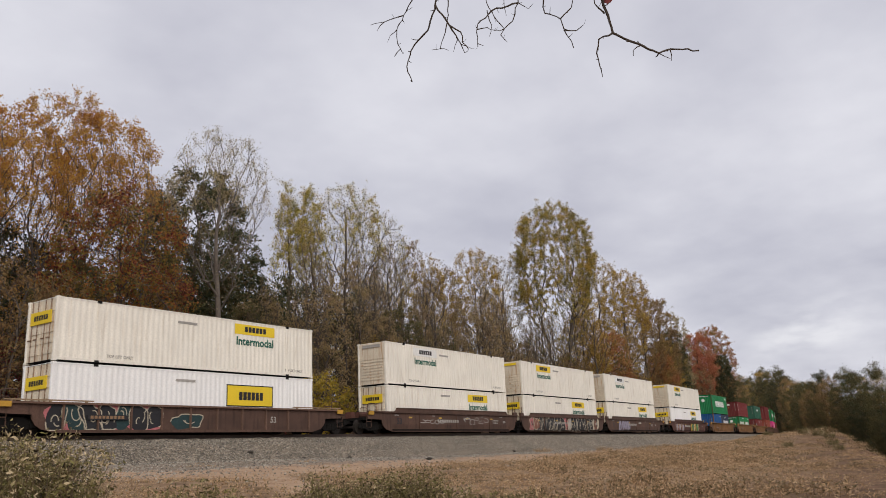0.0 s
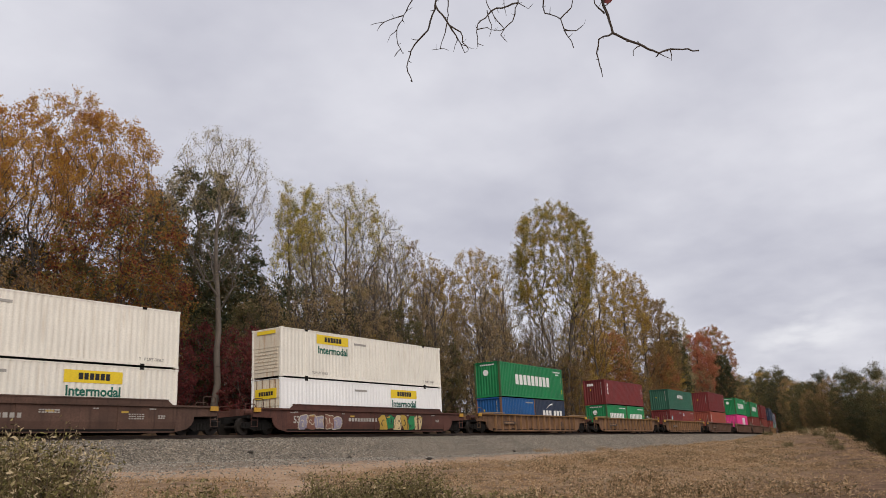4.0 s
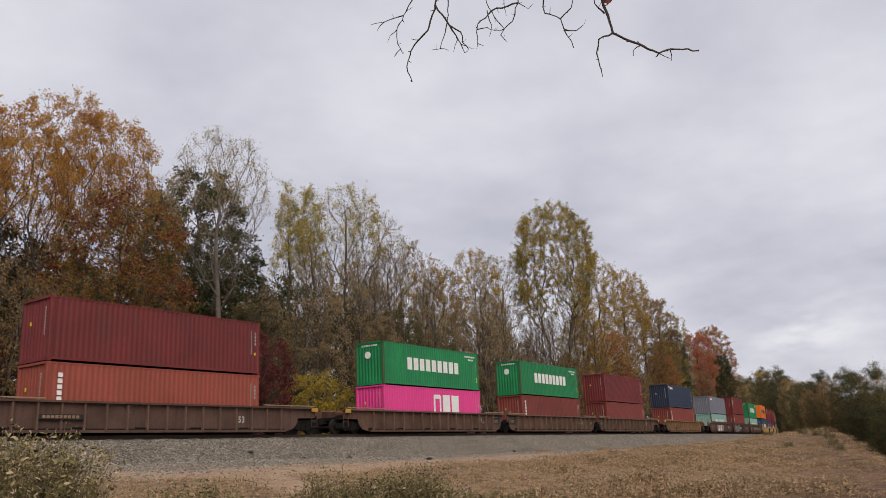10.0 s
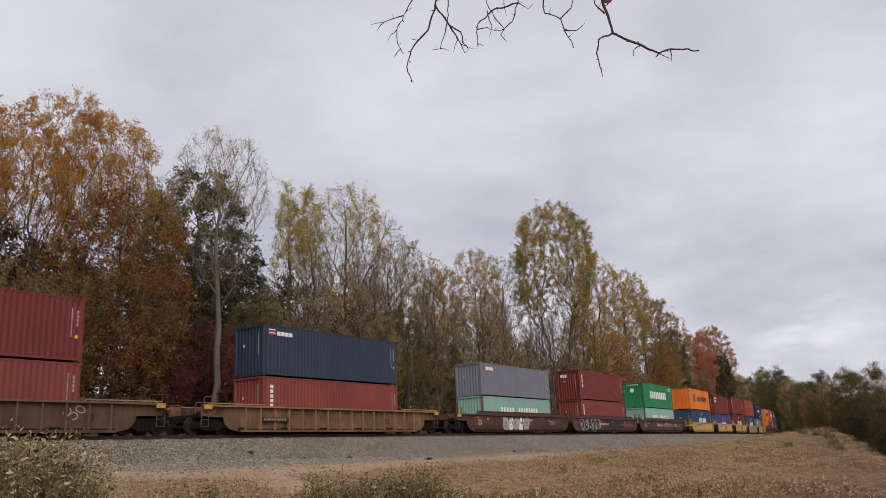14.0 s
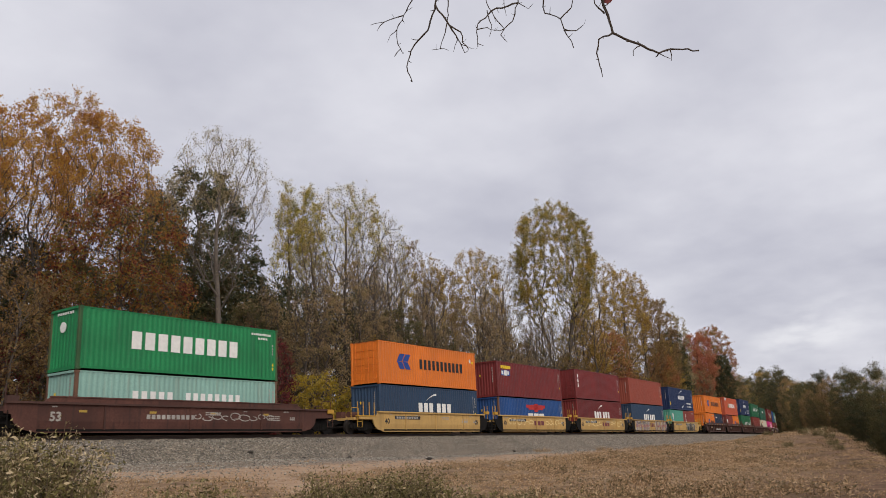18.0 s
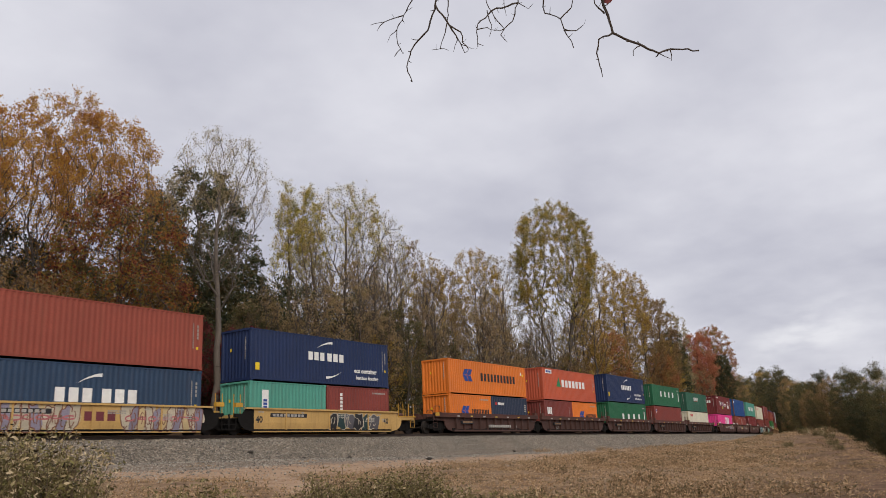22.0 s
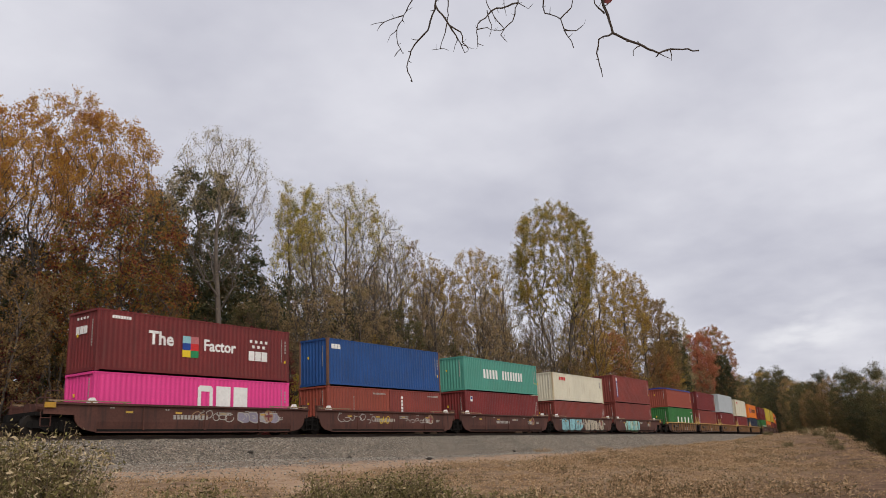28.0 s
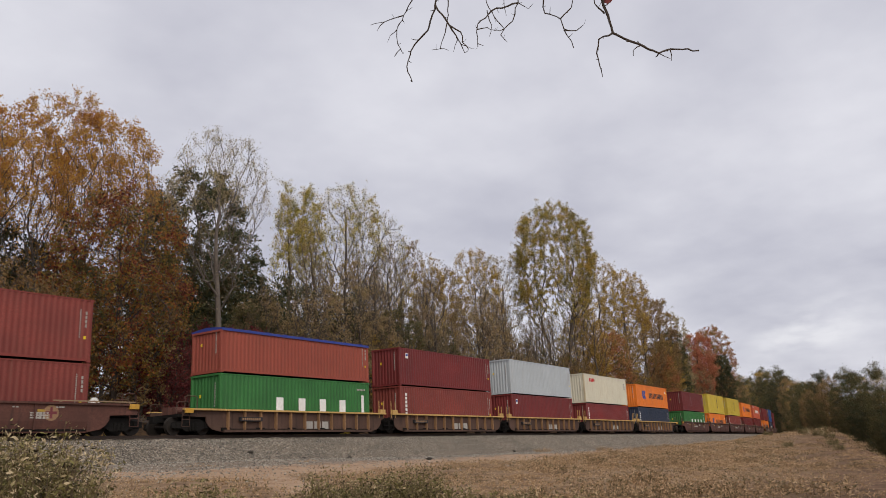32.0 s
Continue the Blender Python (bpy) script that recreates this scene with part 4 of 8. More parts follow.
    # 53-foot domestic boxes
    if kind.startswith("domestic"):
        panel, word, x = {"domestic_a": ("yellow", True, 0.63), "domestic_b": ("yellow", False, 0.60), "domestic_c": ("white", True, 0.20), "domestic_d": ("yellow", True, 0.63), "domestic_e": ("yellow", True, 0.185)}[kind]
        z0 = H * 0.74
        low = kind in ("domestic_b", "domestic_d")
        if kind == "domestic_b":
            S.rect(L * x, L * x + 3.3, H * 0.40, H * 0.80, "black", "sign_border")
            S.rect(L * x + 0.06, L * x + 3.24, H * 0.42, H * 0.78, "yellow", "sign_panel", lift=0.006)
            S.bars(L * x + 0.85, L * x + 2.6, H * 0.52, H * 0.67, 6, "black", gap=0.18, lift=0.01)
        else:
            if kind == "domestic_d":
                z0 = H * 0.70
            S.rect(L * x, L * x + 2.9, z0, z0 + 0.56, panel, "sign_panel")
            S.bars(L * x + 0.7, L * x + 2.3, z0 + 0.14, z0 + 0.44, 6, "black", gap=0.2, lift=0.006)
            S.words("Intermodal", L * x + 0.12, z0 - 0.58, 0.62, "green")
        S.words("TOP LIFT ONLY", L * 0.16, H * 0.10, 0.2, "dull")
        S.words("TOP LIFT ONLY", L * 0.86, H * 0.10, 0.2, "dull")
        S.column(L * 0.40, H * 0.80, H * 0.86, 1, 1.2, "dull")


LABELS = {"slateblue": "slate blue", "azure": "azure blue", "pine": "pine green", "white": "off-white", "bright": "clean white", "green": "bright green", "darkgreen": "dark green", "leafgreen": "mid green", "blue": "blue", "navy": "navy blue", "royal": "deep royal blue", "maroon": "dark maroon", "red": "oxide red", "brick": "faded orange-red", "coral": "coral red", "pink": "magenta pink", "orange": "orange", "grey": "slate grey", "palegrey": "pale grey", "seafoam": "pale seafoam green", "teal": "teal green", "cream": "cream", "yellow": "mustard yellow"}
SHIPPING = []        # (thing, place along the train, height of its foot)


def container(length, colour, mark, height=2.896, front="panel", s0=0.0, z0=0.36, tarp=False, seat="stacked on another container"):
    """A corrugated steel shipping container, its leading end at -x."""
    L, H = length, height
    c = PAINT[colour]
    dom = L > 15
    size = {6.058: "twenty-foot", 12.192: "forty-foot", 16.15: "fifty-three-foot"}[L]
    t = tagged(new("shipping_container"), f"{LABELS[colour]} corrugated steel {size} container {seat}", "container", "containers on the train")
    x0, x1 = -L / 2, L / 2
    k = (L, H)
    if dom:
        px, depth, pitch = 0.13, 0.022, 0.30
    else:
        px, depth, pitch = 0.16, 0.030, 0.279
    top = H - (0.30 if tarp else 0.0)
    for sd in (-1, 1):
        part("side_panel", shared(("side_panel", *k, sd, tarp), c, lambda g: corrugated_x(g, x0 + px, x1 - px, sd * (HW - 0.012), 0.15, top - 0.07, pitch, depth, sd)), c, t)
        part("top_rail", shared(("top_rail", *k, sd, tarp), c, lambda g: g.box(x0 + 0.1, x1 - 0.1, min(sd * (HW - 0.07), sd * (HW - 0.006)), max(sd * (HW - 0.07), sd * (HW - 0.006)), top - 0.075, top - 0.012)), c, t)
        part("bottom_rail", shared(("bottom_rail", *k, sd), c, lambda g: g.box(x0 + 0.1, x1 - 0.1, min(sd * (HW - 0.07), sd * (HW - 0.002)), max(sd * (HW - 0.07), sd * (HW - 0.002)), 0.05, 0.165)), c, t)

    def post(g, e, sd):
        x = e * (L / 2)
        g.bbox(x - 0.16 if e > 0 else x, x if e > 0 else x + 0.16, sd * HW - 0.16 if sd > 0 else sd * HW - 0.012, sd * HW + 0.012 if sd > 0 else sd * HW + 0.16, 0.1, top - 0.11, 0.03)
        for za, zb in ((0.0, 0.118), (top - 0.118, top)):
            g.box(x - 0.178 if e > 0 else x - 0.006, x + 0.006 if e > 0 else x + 0.178, sd * HW - 0.162 if sd > 0 else sd * HW - 0.02, sd * HW + 0.02 if sd > 0 else sd * HW + 0.162, za, zb)

    pc = {"green": RUSTY_GREEN, "seafoam": RUSTY_POST, "cream": RUSTY_CREAM, "blue": RUSTY_POST, "azure": RUSTY_POST}.get(colour, c)
    for e in (-1, 1):
        for sd in (-1, 1):
            part("corner_post", shared(("corner_post", *k, e, sd, tarp), pc, lambda g: post(g, e, sd)), pc, t)
        if not (e < 0 and front == "door") and not (e > 0 and front == "panel"):
            if dom:
                part("end_panel", shared(("end_panel", *k, e), STAINED, lambda g: (g.box(min(e * (L / 2 - 0.06), e * (L / 2 - 0.02)), max(e * (L / 2 - 0.06), e * (L / 2 - 0.02)), -HW + 0.14, HW - 0.14, 0.06, top - 0.05), g.box(min(e * (L / 2 - 0.04), e * L / 2), max(e * (L / 2 - 0.04), e * L / 2), -HW + 0.14, HW - 0.14, H * 0.60, H * 0.63))), STAINED, t)
                continue
            part("end_panel", shared(("end_panel", *k, e, tarp), c, lambda g: (corrugated_y(g, -HW + 0.16, HW - 0.16, e * (L / 2 - 0.03), 0.14, top - 0.1, 0.25, 0.032, e), g.box(e * L / 2 - 0.05, e * L / 2 + 0.0, -HW + 0.16, HW - 0.16, 0.0, 0.15), g.box(e * L / 2 - 0.05, e * L / 2, -HW + 0.16, HW - 0.16, top - 0.11, top))), c, t)
        else:
            for sd in (-1, 1):
                ya, yb = sorted((sd * 0.012, sd * (HW - 0.16)))

                def leaf(g):
                    xo = e * (L / 2 - 0.04)
                    g.box(min(xo, xo - e * 0.04), max(xo, xo - e * 0.04), ya, yb, 0.08, top - 0.08)
                    for i in range(5):
                        z = 0.35 + i * (top - 0.7) / 4.6
                        g.box(min(xo, xo + e * 0.03), max(xo, xo + e * 0.03), ya + 0.08, yb - 0.08, z, z + 0.32)
                dc, bar = (STAINED, RUSTY_BAR) if dom else (c, c)
                door = part("door", shared(("door", *k, e, sd), dc, leaf), dc, t)
                for f in (0.28, 0.72):
                    yy = ya + f * (yb - ya)
                    part("locking_bar", shared(("locking_bar", *k, e, sd, f), bar, lambda g: (g.tube([(e * (L / 2 - 0.0), yy, 0.06), (e * (L / 2 + 0.0), yy, top - 0.06)], [0.022, 0.022], 6), g.box(e * L / 2 - 0.03, e * L / 2 + 0.03, yy - 0.05, yy + 0.25, 1.05, 1.10))), bar, door)
    part("base", shared(("base", *k), BLACK, lambda g: g.box(x0 + 0.1, x1 - 0.1, -HW + 0.06, HW - 0.06, 0.05, 0.13)), BLACK, t)
    if tarp:
        def cloth(g):
            n = 24
            for i in range(n):
                a, b = x0 + i * L / n, x0 + (i + 1) * L / n
                zz = [top - 0.05, top + 0.10, top + 0.22 + 0.03 * math.sin(i * 2.4), top + 0.10, top - 0.05]
                zy = [top - 0.05, top + 0.10, top + 0.22 + 0.03 * math.sin((i + 1) * 2.4), top + 0.10, top - 0.05]
                ys = [-HW - 0.045, -HW - 0.03, 0, HW + 0.03, HW + 0.045]
                for j in range(4):
                    g.quad((a, ys[j], zz[j]), (b, ys[j], zy[j]), (b, ys[j + 1], zy[j + 1]), (a, ys[j + 1], zz[j + 1]))
            g.poly([(x0, y, z) for y, z in zip([-HW - 0.045, -HW - 0.03, 0, HW + 0.03, HW + 0.045], [top - 0.05, top + 0.10, top + 0.22, top + 0.10, top - 0.05])])
            for i in range(9):
                a = x0 + (i + 0.5) * L / 9
                g.tube([(a, -HW - 0.05, top - 0.05), (a, -HW - 0.04, top + 0.12), (a, 0, top + 0.25)], [0.02, 0.02, 0.02], 5)
        m = bpy.data.materials.get("blue_tarpaulin") or mat("blue_tarpaulin", (0.03, 0.05, 0.26), 0.5, dark=0.7, light=1.2, bump=0.4)
        part("tarpaulin", shared(("tarpaulin", *k), m, cloth), m, t, "blue tarpaulin roof cover")
    else:
        part("roof", shared(("roof", *k), c, lambda g: g.box(x0 + 0.05, x1 - 0.05, -HW + 0.03, HW - 0.03, H - 0.045, H - 0.018)), c, t)
    y = -HW + 0.012
    S = Side(t, L, H, y)
    if dom:
        # lifting posts at the forty-foot spread, with dark castings
        for e in (-1, 1):
            part("lift_post", shared(("lift_post", *k, e), c, lambda g: g.bbox(e * 6.0 - 0.09, e * 6.0 + 0.09, -HW - 0.012, -HW + 0.06, 0.1, H - 0.1, 0.01)), c, t)
            for za in (0.0, H - 0.12):
                part("lift_casting", shared(("lift_casting", *k, e, za), BLACK, lambda g: g.box(e * 6.0 - 0.11, e * 6.0 + 0.11, -HW - 0.022, -HW + 0.1, za, za + 0.125)), BLACK, t)
    logo(S, mark)
    # marks on the leading end
    if front == "panel" and mark in ("broad", "broad20"):
        g = Geo()
        g.disc_y(0.1, H * 0.70, 0.25, -L / 2 - 0.004, -L / 2 + 0.02, 14)
        g.v = [(b - 0.012, a, z) for a, b, z in g.v]
        part("emblem", g, INK["white"], t, "round white emblem")
        g = Geo()
        for i in range(7):
            g.box(-L / 2 - 0.012, -L / 2 + 0.01, -0.7 + 0.2 * i, -0.58 + 0.2 * i, H * 0.90, H * 0.94)
        part("code_text", g, INK["white"], t)
    elif front == "panel" and not dom:
        g = Geo()
        for i in range(10):
            g.box(-L / 2 - 0.014, -L / 2 + 0.01, -0.82, -0.77, H * 0.40 + i * 0.13, H * 0.40 + i * 0.13 + 0.09)
        part("code_text", g, INK["dull"], t)
        g = Geo()
        g.box(-L / 2 - 0.014, -L / 2 + 0.01, 0.35, 0.45, H * 0.58, H * 0.64)
        part("warning_label", g, INK["yellow"], t)
        if mark == "slogan":
            for i in range(7):
                g = Geo()
                if i < 3:
                    g.box(-L / 2 - 0.014, -L / 2 + 0.01, -0.35 + 0.32 * i, -0.1 + 0.32 * i, H * 0.62, H * 0.75)
                else:
                    g.box(-L / 2 - 0.014, -L / 2 + 0.01, -1.18 + 0.26 * i, -1.08 + 0.26 * i, H * 0.86, H * 0.90)
                part("brand_mark", g, INK["white"], t)
        if mark == "vert_big":
            for i in range(3):
                g = Geo()
                g.box(-L / 2 - 0.014, -L / 2 + 0.01, 0.1 + 0.24 * i, 0.28 + 0.24 * i, H * 0.76, H * 0.86)
                part("brand_mark", g, INK["white"], t)
    elif dom:
        g = Geo()
        if front == "door":
            g.box(-L / 2 - 0.034, -L / 2 + 0.01, -0.85, 0.85, H * 0.60, H * 0.80)
            part("sign_panel", g, INK["yellow"], t, "yellow sign across the doors")
            for i in range(6):
                g = Geo()
                g.box(-L / 2 - 0.040, -L / 2 + 0.01, -0.6 + 0.2 * i, -0.45 + 0.2 * i, H * 0.66, H * 0.74)
                part("brand_mark", g, INK["black"], t)
        else:
            for i in range(7):
                g = Geo()
                g.box(-L / 2 - 0.012, -L / 2 + 0.02, -0.92, 0.92, 0.34 + 0.2 * i, 0.42 + 0.2 * i)
                part("end_rib", g, STAINED, t)
            g = Geo()
            g.box(-L / 2 - 0.034, -L / 2 + 0.01, -0.75, 0.75, H * 0.88, H * 0.95)
            part("sign_panel", g, INK["yellow" if mark == "domestic_e" else "dull"], t)
    SHIPPING.append((t, s0, z0))
    return t


# ---------------------------------------------------------------- well wagons
WAGONS = []
WHEELS = []
WR = 0.45


def bogie(parent, x):
    """A two-axle truck: side frames, springs, bolster; each wheelset turns."""
    def frame_geo(g):
        for sd in (-1, 1):
            y0, y1 = (sd * 1.08 - 0.07, sd * 1.08 + 0.07)
            g.prism_y([(-1.25, 0.36), (-1.05, 0.30), (-0.62, 0.30), (-0.42, 0.18), (0.42, 0.18), (0.62, 0.30), (1.05, 0.30), (1.25, 0.36), (1.2, 0.62), (0.7, 0.66), (0.45, 0.80), (-0.45, 0.80), (-0.7, 0.66), (-1.2, 0.62)], y0, y1)
            for e in (-0.89, 0.89):
                g.box(e - 0.15, e + 0.15, sd * 1.17 - 0.05, sd * 1.17 + 0.05, 0.33, 0.60)
            for q in (-0.2, 0.0, 0.2):
                g.tube([(q, sd * 1.16, 0.22), (q, sd * 1.16, 0.58)], [0.075, 0.075], 8)
        g.box(-0.22, 0.22, -1.15, 1.15, 0.56, 0.78)
    b = part("bogie", shared(("bogie",), BLACK, frame_geo), BLACK, parent, "sooty black two-axle truck")
    b.location.x = x

    def wheelset(g):
        for sd in (-1, 1):
            y = sd * 0.7525
            g.disc_y(0, 0, WR, y - 0.065, y + 0.065, 28)
            g.disc_y(0, 0, WR + 0.028, y - sd * 0.09 - 0.018, y - sd * 0.09 + 0.018, 28)
            for i in range(3):
                a = 2.09 * i
                g.box(0.20 * math.cos(a) - 0.05, 0.20 * math.cos(a) + 0.05, sd * 0.84 - 0.035, sd * 0.84 + 0.0, 0.20 * math.sin(a) - 0.05, 0.20 * math.sin(a) + 0.05)
            g.disc_y(0, 0, 0.13, sd * 0.93 - 0.14, sd * 0.93 + 0.14, 12)
        g.tube([(0, -1.0, 0), (0, 1.0, 0)], [0.08, 0.08], 10)
    for e in (-0.89, 0.89):
        w = part("wheelset", shared(("wheelset",), WHEEL, wheelset), WHEEL, b, "steel wheels on their axle")
        w.matrix_parent_inverse = Matrix.Translation((e, 0, WR))
        WHEELS.append(w)
    return b


def cut(pts, z, above):
    """The part of a flat outline above or below a height."""
    out = []
    for (ax, az), (bx, bz) in zip(pts, pts[1:] + pts[:1]):
        ia, ib = (az >= z) == above, (bz >= z) == above
        if ia:
            out.append((ax, az))
        if ia != ib:
            u = (z - az) / (bz - az)
            out.append((ax + (bx - ax) * u, z))
    return out


def on_side(S, g, pts, lift):
    """Lays a sprayed outline on the wagon's side, following the lean of its lower third."""
    if not S.low:
        g.prism_y(pts, S.y - lift, S.y + 0.001)
        return
    up, dn = cut(pts, S.low, True), cut(pts, S.low, False)
    if len(up) > 2:
        g.prism_y(up, S.y - lift, S.y + 0.001)
    if len(dn) > 2:
        n = len(g.v)
        g.prism_y(dn, S.y - lift, S.y + 0.001)
        g.v[n:] = [(x, y + 0.07 * max(S.low - z, 0) / 0.46, z) for x, y, z in g.v[n:]]


def stroke(S, g, pts, w, lift):
    for (ax, az), (bx, bz) in zip(pts, pts[1:]):
        d = math.hypot(bx - ax, bz - az) + 1e-6
        nx, nz = -(bz - az) / d * w, (bx - ax) / d * w
        ex, ez = (bx - ax) / d * w * 0.5, (bz - az) / d * w * 0.5
        on_side(S, g, [(ax - ex + nx, az - ez + nz), (ax - ex - nx, az - ez - nz), (bx + ex - nx, bz + ez - nz), (bx + ex + nx, bz + ez + nz)], lift)


def graffiti(S, x0, x1, z0, z1, fills, line, n, seed, ground=""):
    """Sprayed shapes: fat rounded patches crowding one another, with loose outlines, no letters."""
    rnd = random.Random(seed)
    w = (x1 - x0) / n
    g, g2, g0 = [Geo() for _ in fills], Geo(), Geo()
    fit = lambda z: min(max(z, z0 - 0.02), z1 + 0.02)
    if ground:
        for i in range(max(2, n // 2)):
            u = (x1 - x0) / max(2, n // 2)
            cx, cz, ph = x0 + (i + 0.5) * u - S.L / 2, (z0 + z1) / 2, rnd.random() * 6
            on_side(S, g0, [(cx + u * 0.62 * math.cos(a) * (1 + 0.14 * math.sin(3 * a + ph)), fit(cz + (z1 - z0) * 0.56 * math.sin(a) * (1 + 0.12 * math.sin(4 * a + ph)))) for a in [2 * math.pi * k / 22 for k in range(22)]], 0.0022 + 0.0003 * (i % 2))
    for i in range(n):
        cx, cz = x0 + (i + 0.5) * w - S.L / 2, (z0 + z1) / 2 + rnd.uniform(-0.05, 0.05)
        rx, rz = w * rnd.uniform(0.5, 0.66), (z1 - z0) * rnd.uniform(0.46, 0.56)
        p1, p2, q1, q2 = rnd.random() * 6.28, rnd.random() * 6.28, rnd.uniform(0.06, 0.2), rnd.uniform(0.04, 0.13)
        lean = rnd.uniform(-0.3, 0.3)
        pts = []
        for k in range(24):
            a = 2 * math.pi * k / 24
            q = 1 + q1 * math.sin(2 * a + p1) + q2 * math.sin(5 * a + p2)
            sx, sz = math.copysign(abs(math.cos(a)) ** 0.7, math.cos(a)), math.copysign(abs(math.sin(a)) ** 0.7, math.sin(a))
            pts.append((cx + rx * q * sx + lean * rz * sz, fit(cz + rz * q * sz)))
        on_side(S, g[i % len(fills)], pts, 0.0032 + 0.0008 * (i % 4))
        k0, kn = rnd.randrange(24), rnd.randrange(15, 24)
        stroke(S, g2, [pts[(k0 + k) % 24] for k in range(kn)], 0.024, 0.0078 + 0.0003 * (i % 3))
        for _ in range(2):
            ax, az, r, a0 = cx + rnd.uniform(-0.35, 0.35) * rx, cz + rnd.uniform(-0.3, 0.3) * rz, rnd.uniform(0.2, 0.45), rnd.random() * 6.28
            sweep_ = rnd.uniform(1.2, 3.4)
            stroke(S, g2, [(ax + r * rx * math.cos(a0 + sweep_ * k / 6), fit(az + r * rz * 1.3 * math.sin(a0 + sweep_ * k / 6))) for k in range(7)], 0.021, 0.0088)
    if ground:
        S.put("graffiti_ground", g0, ground)["kind"] = "stuff"
    for k, gg in zip(fills, g):
        if gg.v:
            S.put("graffiti", gg, k, "sprayed rounded patches")["kind"] = "stuff"
    S.put("graffiti_outline", g2, line)["kind"] = "stuff"


def stencils(S, seed):
    """Small painted data blocks, too fine to read."""
    rnd = random.Random(seed)
    L, H = S.L, S.H
    for x, z, rows, n in ((0.30, 1.16, 1, 3), (0.62, 1.20, 1, 2), (L * 0.30, 1.16, 1, 2), (L * 0.56, 1.06, 2, 7), (L * 0.72, 1.16, 1, 2), (L - 2.6, 0.92, 3, 6), (L - 1.5, 1.18, 1, 3), (L - 1.0, 0.86, 2, 3)):
        if rnd.random() < 0.2:
            continue
        g = Geo()
        for r in range(rows):
            for k in range(n):
                a = x + k * 0.14 + rnd.uniform(0, 0.02)
                S.slab(g, a, a + rnd.uniform(0.08, 0.12), z - r * 0.1, z - r * 0.1 + 0.06, 0.0035)
        S.put("stencil", g, "dull")["kind"] = "stuff"


def scribble(S, x0, x1, z0, z1, ink, n, seed, thick=0.022):
    """Thin looping spray lines."""
    rnd = random.Random(seed)
    g = Geo()
    step = (x1 - x0) / n
    for i in range(n):
        cx, cz = x0 + (i + 0.5) * step - S.L / 2, rnd.uniform(z0 + 0.15, z1 - 0.15)
        rx, rz = step * rnd.uniform(0.35, 0.7), (z1 - z0) * rnd.uniform(0.22, 0.5)
        a0, turn, lean = rnd.random() * 6.28, rnd.choice((-1, 1)) * rnd.uniform(3.5, 6.5), rnd.uniform(-0.3, 0.3)
        pts = []
        for k in range(10):
            a = a0 + turn * k / 9
            pts.append((cx + rx * math.cos(a) + lean * rz * math.sin(a), min(max(cz + rz * math.sin(a) * (1 - 0.04 * k), z0), z1)))
        for (ax, az), (bx, bz) in zip(pts, pts[1:]):
            d = math.hypot(bx - ax, bz - az) + 1e-6
            nx, nz = -(bz - az) / d * thick, (bx - ax) / d * thick
            g.prism_y([(ax + nx, az + nz), (ax - nx, az - nz), (bx - nx, bz - nz), (bx + nx, bz + nz)], S.y - 0.008, S.y + 0.001)
    S.put("spray_scrawl", g, ink)["kind"] = "stuff"


WKIND = {
    "ribbed_rust": ("rustbrown", True, "ribbrown", 1.50),
    # colour, ribs, ledge colour (top chord), top z
    "ribbed": ("tan", True, "edge", 1.50), "ribbed_dark": ("brown", True, "brown", 1.50), "smooth": ("brown", False, "brown", 1.42), "smooth_red": ("redbrown", False, "redbrown", 1.42),
    "smooth_dark": ("redbrown", False, "darkbrown", 1.42), "ochre": ("ochre", False, "ochre", 1.42), "shelf": ("darkbrown", True, "redbrown", 1.45), "plank": ("brown", True, "ochre", 1.30), "panel": ("brown", True, "ribbrown", 1.42),
}
WLAB = {"ribbed_rust": "rust-brown steel well wagon with upright ribs", "ribbed": "rusty tan steel well wagon with upright ribs", "ribbed_dark": "brown steel well wagon with upright ribs", "smooth": "brown smooth-sided steel well wagon", "smooth_red": "red-brown smooth-sided well wagon", "smooth_dark": "dark red-brown smooth-sided well wagon", "ochre": "worn yellow smooth-sided well wagon", "shelf": "dark brown well wagon with a ledged side", "plank": "brown ribbed well wagon with a pale top rail", "panel": "brown panelled steel well wagon with graffiti"}


